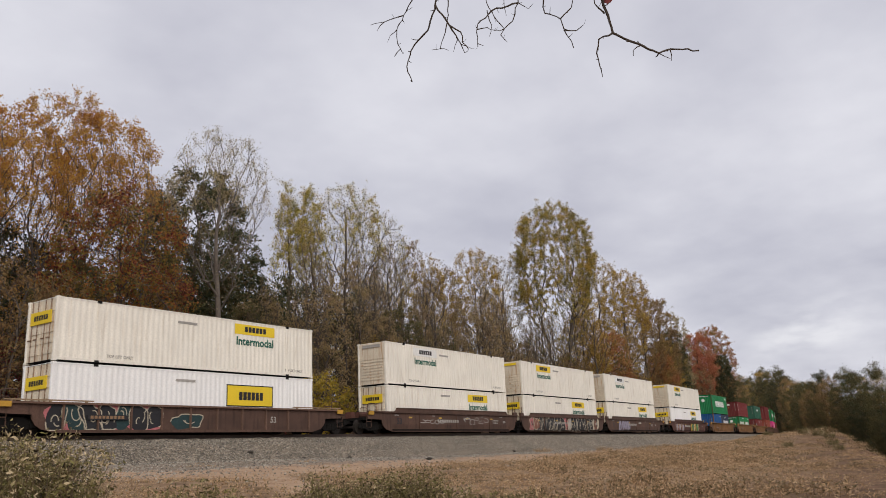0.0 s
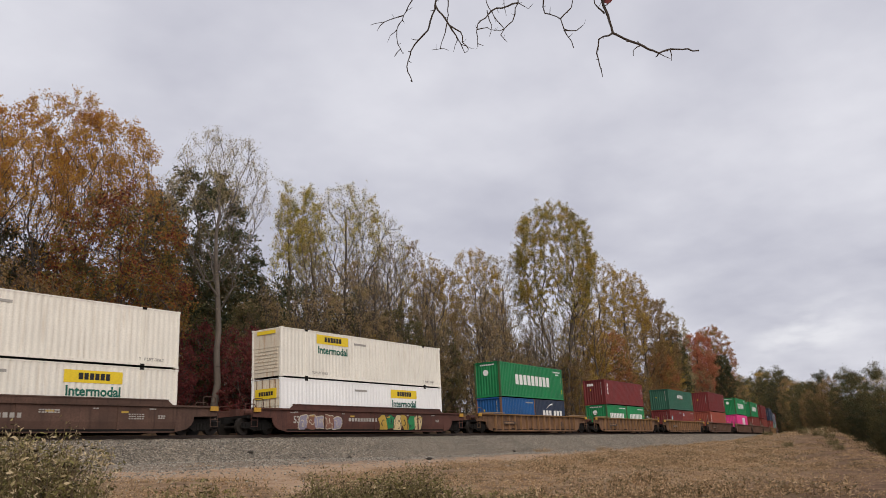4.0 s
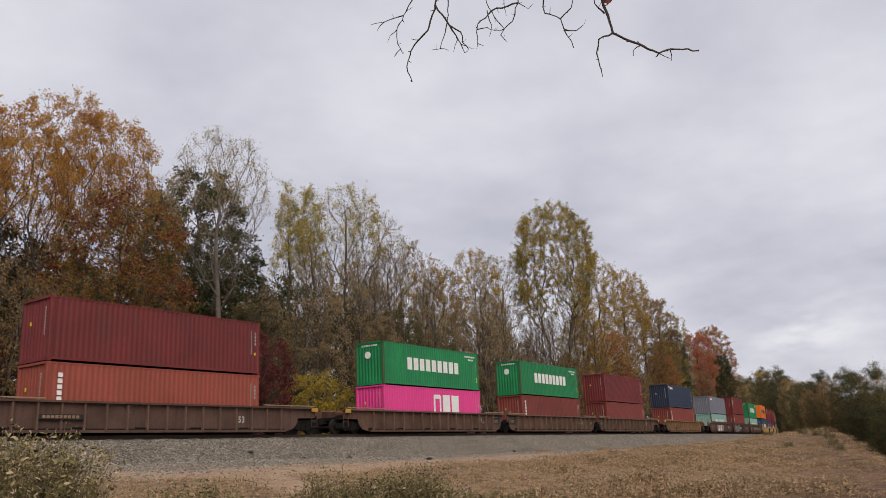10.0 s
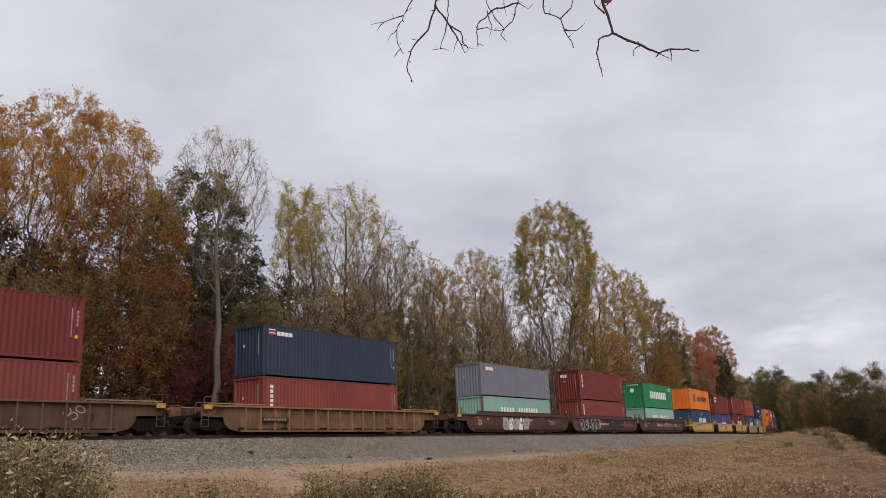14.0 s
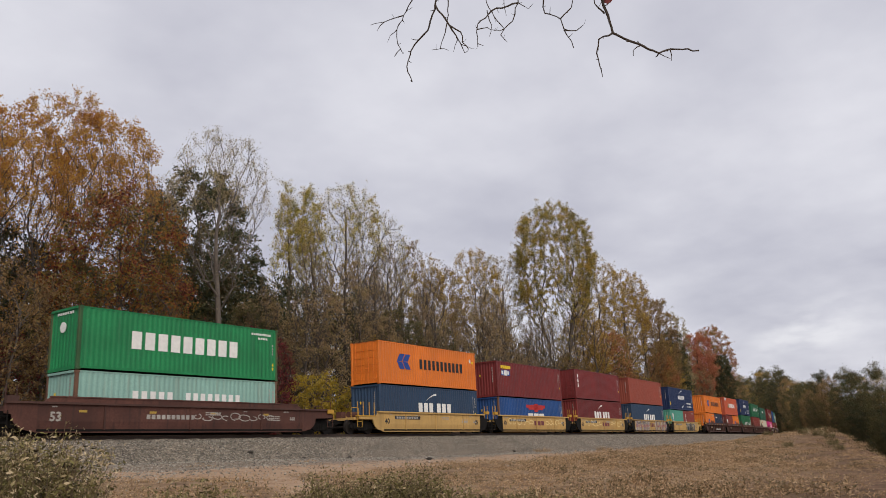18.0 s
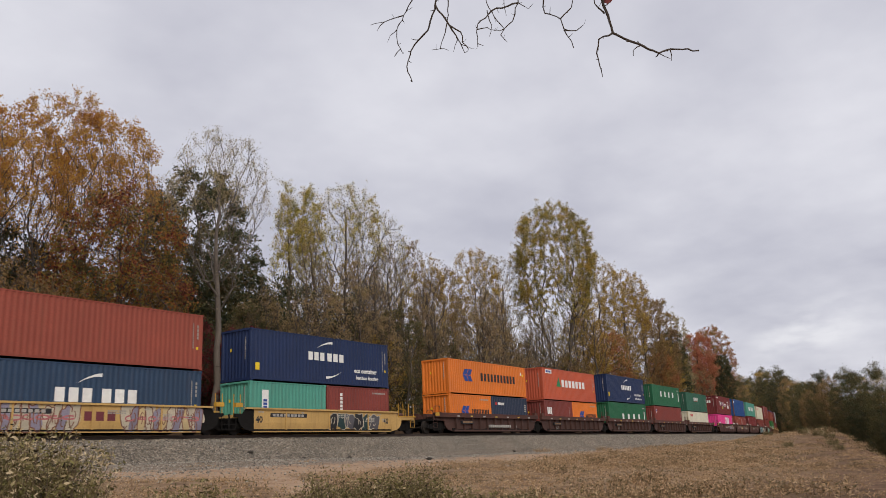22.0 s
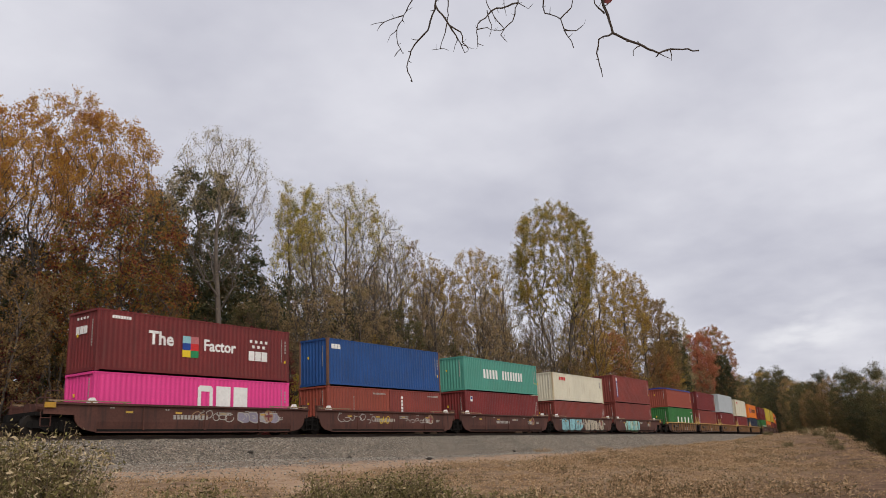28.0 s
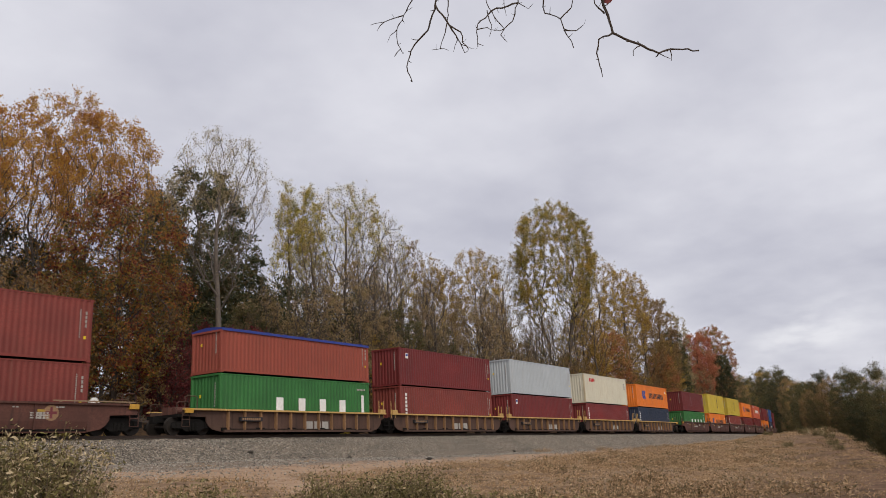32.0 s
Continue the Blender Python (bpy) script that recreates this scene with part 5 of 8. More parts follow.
def well_wagon(kind, s0, long=True, head=True, tail=True, numbers=0):
    """One unit of a double-stack well wagon. head/tail: that end is a free end with its own platform; elsewhere it shares a truck."""
    col, ribs, chord, zt = WKIND[kind]
    c, cc = CAR[col], CAR[chord]
    hb = 9.6 if long else 7.75
    wl_, wt = hb - 1.75, hb - 0.35
    deep = 0.17 if ribs and kind != "panel" else (0.08 if ribs else 0.05)
    xa, xb = -(hb + 1.0 if head else wt), (hb + 1.0 if tail else wt)
    W, zb = 1.50, 0.14
    t = tagged(new("well_wagon"), WLAB[kind] + " on the rails", "wagon", "well wagons of the train")
    for sd in (-1, 1):
        def plate(g):
            if ribs:
                y0, y1 = sorted((sd * (W - deep), sd * (W - deep - 0.06)))
                g.box(-wl_, wl_, y0, y1, zb, zt - 0.06)
            else:        # pressed side: its lower third leans inwards
                q = [(W - deep, zt - 0.06), (W - deep, 0.60), (W - deep - 0.07, zb), (W - deep - 0.13, zb), (W - deep - 0.06, 0.60), (W - deep - 0.06, zt - 0.06)]
                g.prism_x([(sd * y, z) for y, z in q], -wl_, wl_)
        part("side_plate", shared(("side_plate", kind, long, sd), c, plate), c, t)
        if not ribs and long:
            ya, yb = sorted((sd * (W + 0.035), sd * (W - 0.05)))
            part("raised_side", shared(("raised_side", kind, sd), c, lambda g: (g.prism_y([(-wl_ + 0.1, zt - 0.1), (wl_ - 0.1, zt - 0.1), (wl_ - 0.55, zt + 0.24), (-wl_ + 0.55, zt + 0.24)], ya, yb), g.box(-wl_ + 0.5, wl_ - 0.5, ya - 0.03, yb + 0.03, zt + 0.20, zt + 0.255))), c, t)

        def end_plate(g, e, free):
            y0, y1 = sorted((sd * (W - deep), sd * (W - deep - 0.06)))
            x = hb + 0.75 if free else wt
            pts = [(wl_, zb)] + [(wl_ + 0.25 + 0.85 * math.sin(a), zb + 0.04 + 0.70 * (1 - math.cos(a))) for a in (0.0, 0.5, 0.9, 1.25, 1.57)] + ([(x, 0.92), (x, 1.08), (wl_ + 0.80, 1.08), (wl_ + 0.55, zt - 0.06), (wl_, zt - 0.06)] if kind == "ochre" else [(x, 0.92), (x, zt - 0.06), (wl_, zt - 0.06)])
            g.prism_y(pts if e > 0 else [(-u, v) for u, v in pts][::-1], y0, y1)
        for e, free in ((-1, head), (1, tail)):
            ec = BLACK if kind == "ochre" and not free else c
            part("end_plate", shared(("end_plate", kind, long, free, sd, e), ec, lambda g: end_plate(g, e, free)), ec, t)

        def sill(g):
            y0, y1 = sorted((sd * (W - 0.20), sd * (W - (0.0 if ribs else 0.12))))
            g.box(-wl_, wl_, y0, y1, zb - 0.03, zb + (0.10 if ribs else 0.05))
        part("bottom_sill", shared(("bottom_sill", kind, long, sd), c, sill), c, t)

        def chord_geo(g):
            y0, y1 = sorted((sd * (W - 0.14), sd * (W + 0.05)))
            if kind == "ochre":
                g.box(-wl_ - 0.62, wl_ + 0.62, y0, y1, zt - 0.09, zt)
            else:
                g.box(xa + 0.2 if head else -wt, xb - 0.2 if tail else wt, y0, y1, zt - 0.09, zt)
            if kind == "shelf":
                g.box(xa + 0.3 if head else -wt, xb - 0.3 if tail else wt, y0, y1 if sd > 0 else y1, zt - 0.32, zt - 0.09)
        part("top_chord", shared(("top_chord", kind, long, head, tail, sd), cc, chord_geo), cc, t)

        # raised guide bar at each end of the well
        def guide(g, e):
            y0, y1 = sorted((sd * (W - 0.04), sd * (W + 0.04)))
            a, b = sorted((e * (hb - 3.4), e * (hb + (0.6 if (e < 0 and head) or (e > 0 and tail) else -0.5))))
            g.box(a, b, y0, y1, zt + 0.045, zt + 0.10)
            for q in (0.08, 0.5, 0.92):
                u = a + (b - a) * q
                g.box(u - 0.05, u + 0.05, y0, y1, zt - 0.01, zt + 0.05)
        if kind not in ("ochre", "plank", "shelf") and (ribs or not long):
            for e in (-1, 1):
                part("guide_bar", shared(("guide_bar", kind, long, head, tail, sd, e), GUIDE, lambda g: guide(g, e)), GUIDE, t)
    if ribs:
        n = 15 if long else 11
        # ribs coloured lighter than the plate, as if the bays lay in shade
        rib_c = CAR["ribtan"] if kind in ("ribbed", "plank") else (CAR["ribbrown"] if kind in ("ribbed_dark", "panel", "ribbed_rust") else c)
        if kind == "panel":
            n = 10
        for i in range(n):
            x = -wl_ + 0.3 + i * (2 * wl_ - 0.6) / (n - 1)
            for sd in (-1, 1):
                w = part("rib", shared(("rib", kind, sd), rib_c, lambda g: g.prism_z([(-0.045, sd * (W - deep)), (0.045, sd * (W - deep)), (0.035, sd * W), (-0.035, sd * W)][::sd], zb + 0.10, zt - (0.32 if kind == "shelf" else 0.09))), rib_c, t)
                w.location.x = x
    else:
        # long pressed lip under the chord and shallow weld seams
        for i in range(3):
            w = part("weld_strip", shared(("weld_strip", kind), c, lambda g: g.box(-0.04, 0.04, -W + 0.012, -W + 0.05, zb + 0.10, zt - 0.1)), c, t)
            w.location.x = (-0.5 + i * 0.5) * wl_ * 1.2
    part("floor", shared(("floor", kind, long), BLACK, lambda g: [g.box(-wl_ + i * wl_ / 2.5 - 0.1, -wl_ + i * wl_ / 2.5 + 0.5, -W + 0.1, W - 0.1, 0.18, 0.355) for i in range(5)] + [g.box(-wl_, wl_, -W + 0.1, -W + 0.35, 0.18, 0.30), g.box(-wl_, wl_, W - 0.35, W - 0.1, 0.18, 0.30)]), BLACK, t)
    for e, free in ((-1, head), (1, tail)):
        def bulk(g):
            a, b = sorted((e * (wl_ + 0.1), e * (hb + 1.0 if free else wt)))
            g.box(a, b, -W + 0.25, W - 0.25, 0.86, 1.02)
            g.box(*sorted((e * (wl_ + 0.1), e * (wl_ + 0.25))), -W + 0.25, W - 0.1, 0.30, 1.02)
        part("end_platform", shared(("end_platform", kind, long, free, e), cc if kind == "ochre" else BLACK, bulk), BLACK, t)
        if free:
            x = e * (hb + 1.0)
            part("coupler", shared(("coupler", e, long), BLACK, lambda g: (g.box(*sorted((x - e * 0.4, x + e * 0.42)), -0.09, 0.09, 0.66, 0.86), g.box(*sorted((x + e * 0.32, x + e * 0.62)), -0.16, 0.16, 0.60, 0.92))), BLACK, t)
            rc = YELLOW if kind == "ochre" else c

            if kind == "ochre":
                for q in (0.2, 0.75, 1.35, 1.85):
                    part("stanchion", shared(("stanchion", e, long, q), rc, lambda g: g.tube([(x - e * q, -W + 0.12, 0.95), (x - e * q, -W + 0.12, 1.98)], [0.028, 0.028], 6)), rc, t)
                part("stanchion_foot", shared(("stanchion_foot", e, long), rc, lambda g: g.box(*sorted((x - e * 0.1, x - e * 1.95)), -W + 0.02, -W + 0.22, 1.06, 1.13)), rc, t)
            for y in (-W + 0.75, W - 0.12) if kind == "ochre" else (-W + 0.12, -W + 0.75, W - 0.12):
                zz = 1.85 if y < -1.2 else 1.6
                part("handrail", shared(("handrail", e, long, y, kind), rc, lambda g: g.tube([(x - e * 0.3, y, 1.0), (x - e * 0.3, y, zz), (x - e * 0.42, y, zz + 0.06), (x - e * 0.95, y, zz + 0.06), (x - e * 1.05, y, zz), (x - e * 1.05, y, 1.0)], [0.025] * 6, 6)), rc, t)
            part("ladder", shared(("ladder", e, long), rc, lambda g: (g.tube([(x - e * 0.15, -W + 0.1, 1.1), (x - e * 0.15, -W + 0.1, 0.4), (x - e * 0.6, -W + 0.1, 0.4), (x - e * 0.6, -W + 0.1, 1.1)], [0.02] * 4, 5), g.tube([(x - e * 0.15, -W + 0.1, 0.75), (x - e * 0.6, -W + 0.1, 0.75)], [0.02, 0.02], 5))), rc, t)
            part("air_tank", shared(("air_tank", e, long), CAR["redbrown"], lambda g: g.tube([(x - e * 1.2, -0.5, 1.22), (x - e * 0.3, -0.5, 1.22)], [0.19, 0.19], 10)), CAR["redbrown"], t)
            part("brake_box", shared(("brake_box", e, long), CAR["redbrown"], lambda g: g.bbox(*sorted((x - e * 0.9, x - e * 0.5)), 0.2, 0.7, 1.02, 1.45)), CAR["redbrown"], t)
            if kind == "ochre":
                continue
            part("end_flash", shared(("end_flash", e, long, kind), YELLOW, lambda g: g.box(*sorted((x - e * 0.72, x - e * 0.22)), -W - 0.056, -W + 0.0, zt - 0.24, zt - 0.01)), YELLOW, t)
        else:
            # steps and stubby posts over the shared truck
            if kind != "shelf":
                part("end_steps", shared(("end_steps", e, long), BLACK, lambda g: [g.box(*sorted((e * (wt - 0.15), e * (wt + 0.32))), -W + 0.02, -W + 0.24, z, z + 0.035) for z in (0.22, 0.50, 0.78)] + [g.box(*sorted((e * (wt + q), e * (wt + q + 0.03))), -W + 0.02, -W + 0.06, 0.2, 1.05) for q in (-0.15, 0.29)]), BLACK, t)
            rc = YELLOW if kind == "ochre" else cc
            part("end_post", shared(("end_post", e, long, kind), rc, lambda g: [g.tube([(e * (wt - q), -W + 0.15, 1.0), (e * (wt - q), -W + 0.15, 2.1)], [0.025, 0.025], 6) for q in (0.05, 0.5)] + [g.box(*sorted((e * (wt - 0.55), e * (wt - 0.05))), -W - 0.02, -W + 0.2, zt, zt + 0.22)]), rc, t)
    if kind == "smooth_red" and not long:
        for e in (-1, 1):
            part("corner_guide", shared(("corner_guide", e), INK["white"], lambda g: g.prism_y([(e * 6.28 - 0.24, zt), (e * 6.28 + 0.24, zt), (e * 6.28 + 0.07, zt + 0.24), (e * 6.28 - 0.07, zt + 0.24)], -W - 0.02, -W + 0.16)), INK["white"], t, "white steel corner guide")
    bogie(t, hb)
    if head:
        bogie(t, -hb)
    S = Side(t, 2 * wl_, zt, -W + deep)
    S.low = 0.0 if ribs else 0.60
    w2 = 2 * wl_
    if kind == "ochre":
        S.rect(w2 * 0.10, w2 * 0.34, 0.92, 1.14, "black", "number_panel")
        S.bars(w2 * 0.115, w2 * 0.325, 0.96, 1.10, 9, "dull", "code_text", 0.3, lift=0.004, slot=False)
        S.words("40", 0.12, 0.62, 0.5, "black")
        S.words("40", w2 - 0.85, 0.62, 0.5, "black")
    elif kind == "ribbed_rust":
        # black data panels beside the shared trucks
        for e, free in ((0, head), (1, tail)):
            if not free:
                a = w2 - 0.1 if e else -0.85
                S.rect(a, a + 0.95, 0.66, 1.36, "black", "data_panel", lift=0.004)
                S.words("125T", a + 0.10, 0.80, 0.30, "tanmark", lift=0.008)
                S.bars(a + 0.15, a + 0.7, 1.16, 1.21, 5, "tanmark", "code_text", 0.3, lift=0.008, slot=False)
        S.words("53", 0.3 + 12.9 * (w2 - 0.6) / 14, 0.62, 0.46, "black")
        scribble(S, w2 * 0.84, w2 * 0.90, 0.7, 1.3, "dull", 3, int(s0))
    elif ribs:
        S.rect(w2 * 0.09, w2 * 0.22, 0.68, 0.90, "black", "number_panel", lift=max(deep, 0.06))
        S.bars(w2 * 0.10, w2 * 0.21, 0.73, 0.86, 9, "tanmark", "code_text", 0.3, lift=max(deep, 0.06) + 0.004, slot=False)
        if long:
            S.words("53", 0.3 + 11.22 * (w2 - 0.6) / 14, 0.62, 0.46, "black" if kind == "ribbed" else "dull")
    else:
        S.bars(w2 * 0.34, w2 * 0.52, 0.74, 0.95, 10, "dull", "code_text", 0.3, slot=False)
        if long:
            S.words("53", 0.55, 0.62, 0.55, "black" if kind == "smooth" else "dull")
        if kind == "smooth_red" and not long:
            g = Geo()
            g.disc_y(w2 * 0.36, 0.96, 0.34, S.y - 0.006, S.y + 0.001, 20)
            S.put("round_emblem", g, "tanmark", "faded tan round emblem")
            g = Geo()
            g.box(w2 * 0.36 - 0.06, w2 * 0.36 + 0.06, S.y - 0.009, S.y, 0.72, 1.20)
            g.box(w2 * 0.36 - 0.26, w2 * 0.36 + 0.26, S.y - 0.009, S.y, 0.90, 1.02)
            S.put("emblem_cross", g, "purple")
            S.bars(w2 * 0.80, w2 * 0.86, 0.70, 0.98, 4, "dull", "code_text", 0.3, slot=False)
        for i in range(4):
            S.rect(w2 * (0.12 + 0.23 * i), w2 * (0.12 + 0.23 * i) + 0.38, 1.0, 1.10, "tanyellow", "reflector")
    if kind == "shelf":
        for i in range(7):
            S.rect(w2 * (0.03 + 0.155 * i), w2 * (0.03 + 0.155 * i) + 0.34, zt - 0.27, zt - 0.17, "tanyellow" if i % 2 else "dull", "reflector", lift=deep + 0.05)
    if not ribs:
        stencils(S, int(s0 * 10))
    WAGONS.append((t, s0))
    return S


F20, F40, F53 = 6.058, 12.192, 16.15
H86 = 2.591
SEAT = "sunk in a well wagon"
FOOT = 0.31


def load(s0, lower, upper, tall="99"):
    """lower: one long box or two short ones, from the leading end; upper: one long box on top. tall: 9 for a high box, 8 for a low one, below and above."""
    if len(lower) == 2:
        for (col, mk), off in zip(lower, (-3.07, 3.07)):
            container(F20, col, mk, H86, "panel", s0 + off, FOOT, seat=SEAT)
        z = FOOT + H86 + 0.045
    else:
        col, mk, ln, fr = lower[0]
        h = H86 if tall[0] == "8" else 2.896
        container(ln, col, mk, h, fr, s0, FOOT, seat=SEAT)
        z = FOOT + h + 0.045
    col, mk, ln, fr = upper[:4]
    container(ln, col, mk, H86 if tall[1] == "8" else 2.896, fr, s0, z, tarp=len(upper) > 4)


def one(col, mk, ln=F40, fr="panel"):
    return ((col, mk, ln, fr),)


# low boxes here and there along the train: place of the wagon, below and above
TALL = {133.94: "89", 156.85: "88", 179.75: "88", 348.95: "89", 385.85: "89", 451.8: "88", 498.6: "98", 514.2: "88", 533.75: "89", 564.7: "98", 580.2: "88", 615.35: "98", 630.85: "98", 661.95: "89", 677.5: "88", 310.6: "88", 697.1: "88", 712.6: "89", 728.1: "89", 743.6: "88", 759.1: "88", 778.6: "88", 794.1: "89", 809.6: "88"}


def train():
    # single wagon with white domestic boxes
    S = well_wagon("panel", 26.42)
    graffiti(S, -0.4, 5.3, 0.24, 1.34, ("black", "deepgreen", "black"), "bone", 7, 1, "pink")
    graffiti(S, 6.2, 7.5, 0.2, 1.0, ("deepgreen",), "bone", 1, 2)
    load(26.42, one("bright", "domestic_b", F53, "door"), ("white", "domestic_a", F53, "door"))
    # three linked units
    for i, s in enumerate((49.63, 68.72, 87.85)):
        S = well_wagon("smooth", s, True, i == 0, i == 2)
        if i == 1:
            graffiti(S, 0.3, 1.9, 0.2, 1.3, ("pink", "brownspray"), "bone", 2, 51)
            graffiti(S, 1.9, 7.4, 0.17, 1.36, ("black",), "bone", 7, 3, "black")
            graffiti(S, 7.4, 8.9, 0.2, 1.3, ("pink", "dull"), "bone", 2, 52)
            graffiti(S, 8.9, 14.0, 0.17, 1.36, ("black",), "bone", 8, 4, "black")
            graffiti(S, 14.0, 15.6, 0.2, 1.3, ("bone", "brownspray"), "black", 3, 53)
        elif i == 2:
            graffiti(S, 2.3, 5.7, 0.2, 1.2, ("lilac",), "greyspray", 4, 5)
        else:
            scribble(S, 3.2, 6.2, 0.62, 0.95, "dull", 5, 6), scribble(S, 9.0, 12.4, 0.62, 1.2, "dull", 5, 35)
        load(s, one("white", "domestic_d", F53, "door"), ("white", ("domestic_c", "domestic_e", "domestic_c")[i], F53, "panel"))
    S = well_wagon("smooth_red", 111.0)
    graffiti(S, 1.0, 4.6, 0.25, 1.1, ("lilac", "brownspray"), "bone", 5, 7)
    graffiti(S, 8.4, 13.0, 0.2, 1.2, ("tanyellow", "tri", "cream"), "black", 6, 8)
    load(111.0, one("bright", "domestic_d", F53, "door"), ("white", "domestic_e", F53, "panel"))
    # four singles
    for s, low, up in ((133.94, (("azure", "plain"), ("navy", "arc_20")), ("green", "broad", F40, "panel")),
                       (156.85, (("green", "broad20"), ("green", "broad20")), ("maroon", "vert_big", F40, "panel")),
                       (179.75, (("maroon", "seal"), ("red", "badge")), ("darkgreen", "serif", F40, "panel"))):
        well_wagon("ribbed", s)
        load(s, low, up, TALL.get(s, "99"))
    well_wagon("ribbed_dark", 202.65)
    load(202.65, one("brick", "vert"), ("maroon", "plain", F40, "panel"))
    for i, (s, low, up) in enumerate(((225.85, one("pink", "three_big"), ("green", "broad", F40, "panel")), (245.0, one("red", "vert"), ("green", "broad", F40, "panel")), (264.3, one("red", "plain"), ("maroon", "plain", F40, "panel")))):
        well_wagon("ribbed_rust", s, True, i == 0, i == 2)
        load(s, low, up, TALL.get(s, "99"))
    well_wagon("ribbed", 287.35)
    load(287.35, one("red", "vert"), ("navy", "flag", F40, "panel"))
    for i, (s, low, up) in enumerate(((310.6, one("seafoam", "two_rows"), ("grey", "grey_mark", F40, "panel")), (329.75, one("red", "vert"), ("maroon", "vert_big", F40, "panel")), (348.95, one("seafoam", "two_rows"), ("green", "broad", F40, "panel")))):
        S = well_wagon("smooth_dark", s, True, i == 0, i == 2)
        if i == 0:
            graffiti(S, 4.5, 9.0, 0.2, 1.25, ("dull", "white"), "black", 5, 11)
        if i == 1:
            graffiti(S, 0.5, 5.6, 0.16, 1.36, ("black",), "white", 5, 12, "black")
            graffiti(S, 7.5, 12.0, 0.55, 1.25, ("black",), "black", 5, 54, "black")
            scribble(S, 11.5, 15.0, 0.62, 0.95, "tanmark", 8, 41)
        if i == 2:
            scribble(S, 8.0, 13.5, 0.62, 1.1, "dull", 9, 42)
        load(s, low, up, TALL.get(s, "99"))
    # five short yellow units
    for i, (s, low, up) in enumerate(((370.3, one("slateblue", "arc_low"), ("orange", "wing", F40, "door")), (385.85, one("blue", "eagle"), ("maroon", "patch", F40, "panel")), (401.4, one("maroon", "arc_low"), ("maroon", "vert_big", F40, "door")),
                                      (416.85, one("slateblue", "arc_low"), ("brick", "plain", F40, "panel")), (432.3, (("teal", "vert_dark"), ("red", "vert")), ("royal", "arc_two", F40, "panel")))):
        S = well_wagon("ochre", s, False, i == 0, i == 4)
        if i in (1, 2):
            S.bars(5.6, 7.6, 0.62, 1.0, 3, "purple", "brand_mark", 0.2)
            scribble(S, 0.9, 5.4, 0.62, 1.22, "pale", 6, 36 + i, 0.035)
            scribble(S, 7.8, 11.2, 0.62, 1.22, "pale", 5, 38 + i, 0.035)
        if i == 3:
            graffiti(S, 0.2, 5.3, 0.16, 1.36, ("bone", "lilac", "bone"), "brownspray", 12, 13, "cream")
            graffiti(S, 7.5, 12.0, 0.16, 1.36, ("bone", "lilac", "cream"), "brownspray", 11, 14, "bone")
            S.bars(5.6, 7.3, 0.64, 1.05, 3, "purple", "brand_mark", 0.3)
            scribble(S, 0.4, 5.2, 0.62, 0.9, "pink", 8, 61, 0.035), scribble(S, 7.6, 11.8, 0.62, 0.9, "pink", 7, 62, 0.035)
        if i == 4:
            graffiti(S, 6.0, 10.6, 0.2, 1.2, ("black", "deepgreen", "greyspray"), "bone", 6, 15)
        load(s, low, up, TALL.get(s, "99"))
    for i, (s, low, up) in enumerate(((451.8, (("orange", "wing20"), ("navy", "mark20")), ("orange", "wing", F40, "panel")), (467.4, (("red", "three20"), ("orange", "wing20")), ("coral", "tri", F40, "panel")), (483.0, one("pine", "four_low"), ("royal", "arc_two", F40, "panel")),
                                      (498.6, one("red", "badge"), ("pine", "four_mid", F40, "panel")), (514.2, one("cream", "red_mark"), ("darkgreen", "serif", F40, "panel")))):
        S = well_wagon("shelf", s, False, i == 0, i == 4)
        if i == 0:
            S.bars(5.2, 8.6, 0.42, 0.62, 10, "dull", "code_text", 0.3, slot=False, lift=0.17)
        S.words("125-T" if i else "A", 1.54 if i else 9.55, 0.30 if i else 0.4, 0.34 if i else 0.42, "dull")
        load(s, low, up, TALL.get(s, "99"))
    for i, (s, low, up) in enumerate(((533.75, one("pink", "three_big"), ("maroon", "slogan", F40, "panel")), (549.2, (("brick", "vert_stack"), ("red", "vert")), ("blue", "small_three", F40, "panel")), (564.7, one("maroon", "badge"), ("teal", "two_rows", F40, "panel")),
                                      (580.2, one("red", "plain"), ("cream", "red_mark", F40, "panel")), (595.7, one("red", "plain"), ("red", "vert_blue", F40, "panel")))):
        S = well_wagon("smooth_red", s, False, i == 0, i == 4)
        if i == 0:
            graffiti(S, 8.2, 11.0, 0.62, 1.15, ("lilac",), "dull", 4, 16), scribble(S, 5.6, 7.8, 0.62, 1.2, "dull", 5, 33), scribble(S, 5.2, 6.2, 0.62, 1.2, "tanmark", 2, 34)
        if i == 1:
            scribble(S, 0.6, 4.2, 0.62, 1.2, "dull", 7, 17), scribble(S, 4.6, 5.6, 0.62, 1.2, "yellow", 3, 31), scribble(S, 7.4, 10.5, 0.62, 1.1, "dull", 6, 32)
        if i == 3:
            graffiti(S, 0.8, 5.3, 0.16, 1.25, ("cyan",), "black", 6, 18, "cyan")
            graffiti(S, 5.9, 10.9, 0.16, 1.25, ("bone",), "black", 6, 19)
        if i == 4:
            graffiti(S, 2.1, 6.6, 0.16, 1.25, ("mint", "cyan"), "tri", 6, 20, "mint")
        load(s, low, up, TALL.get(s, "99"))
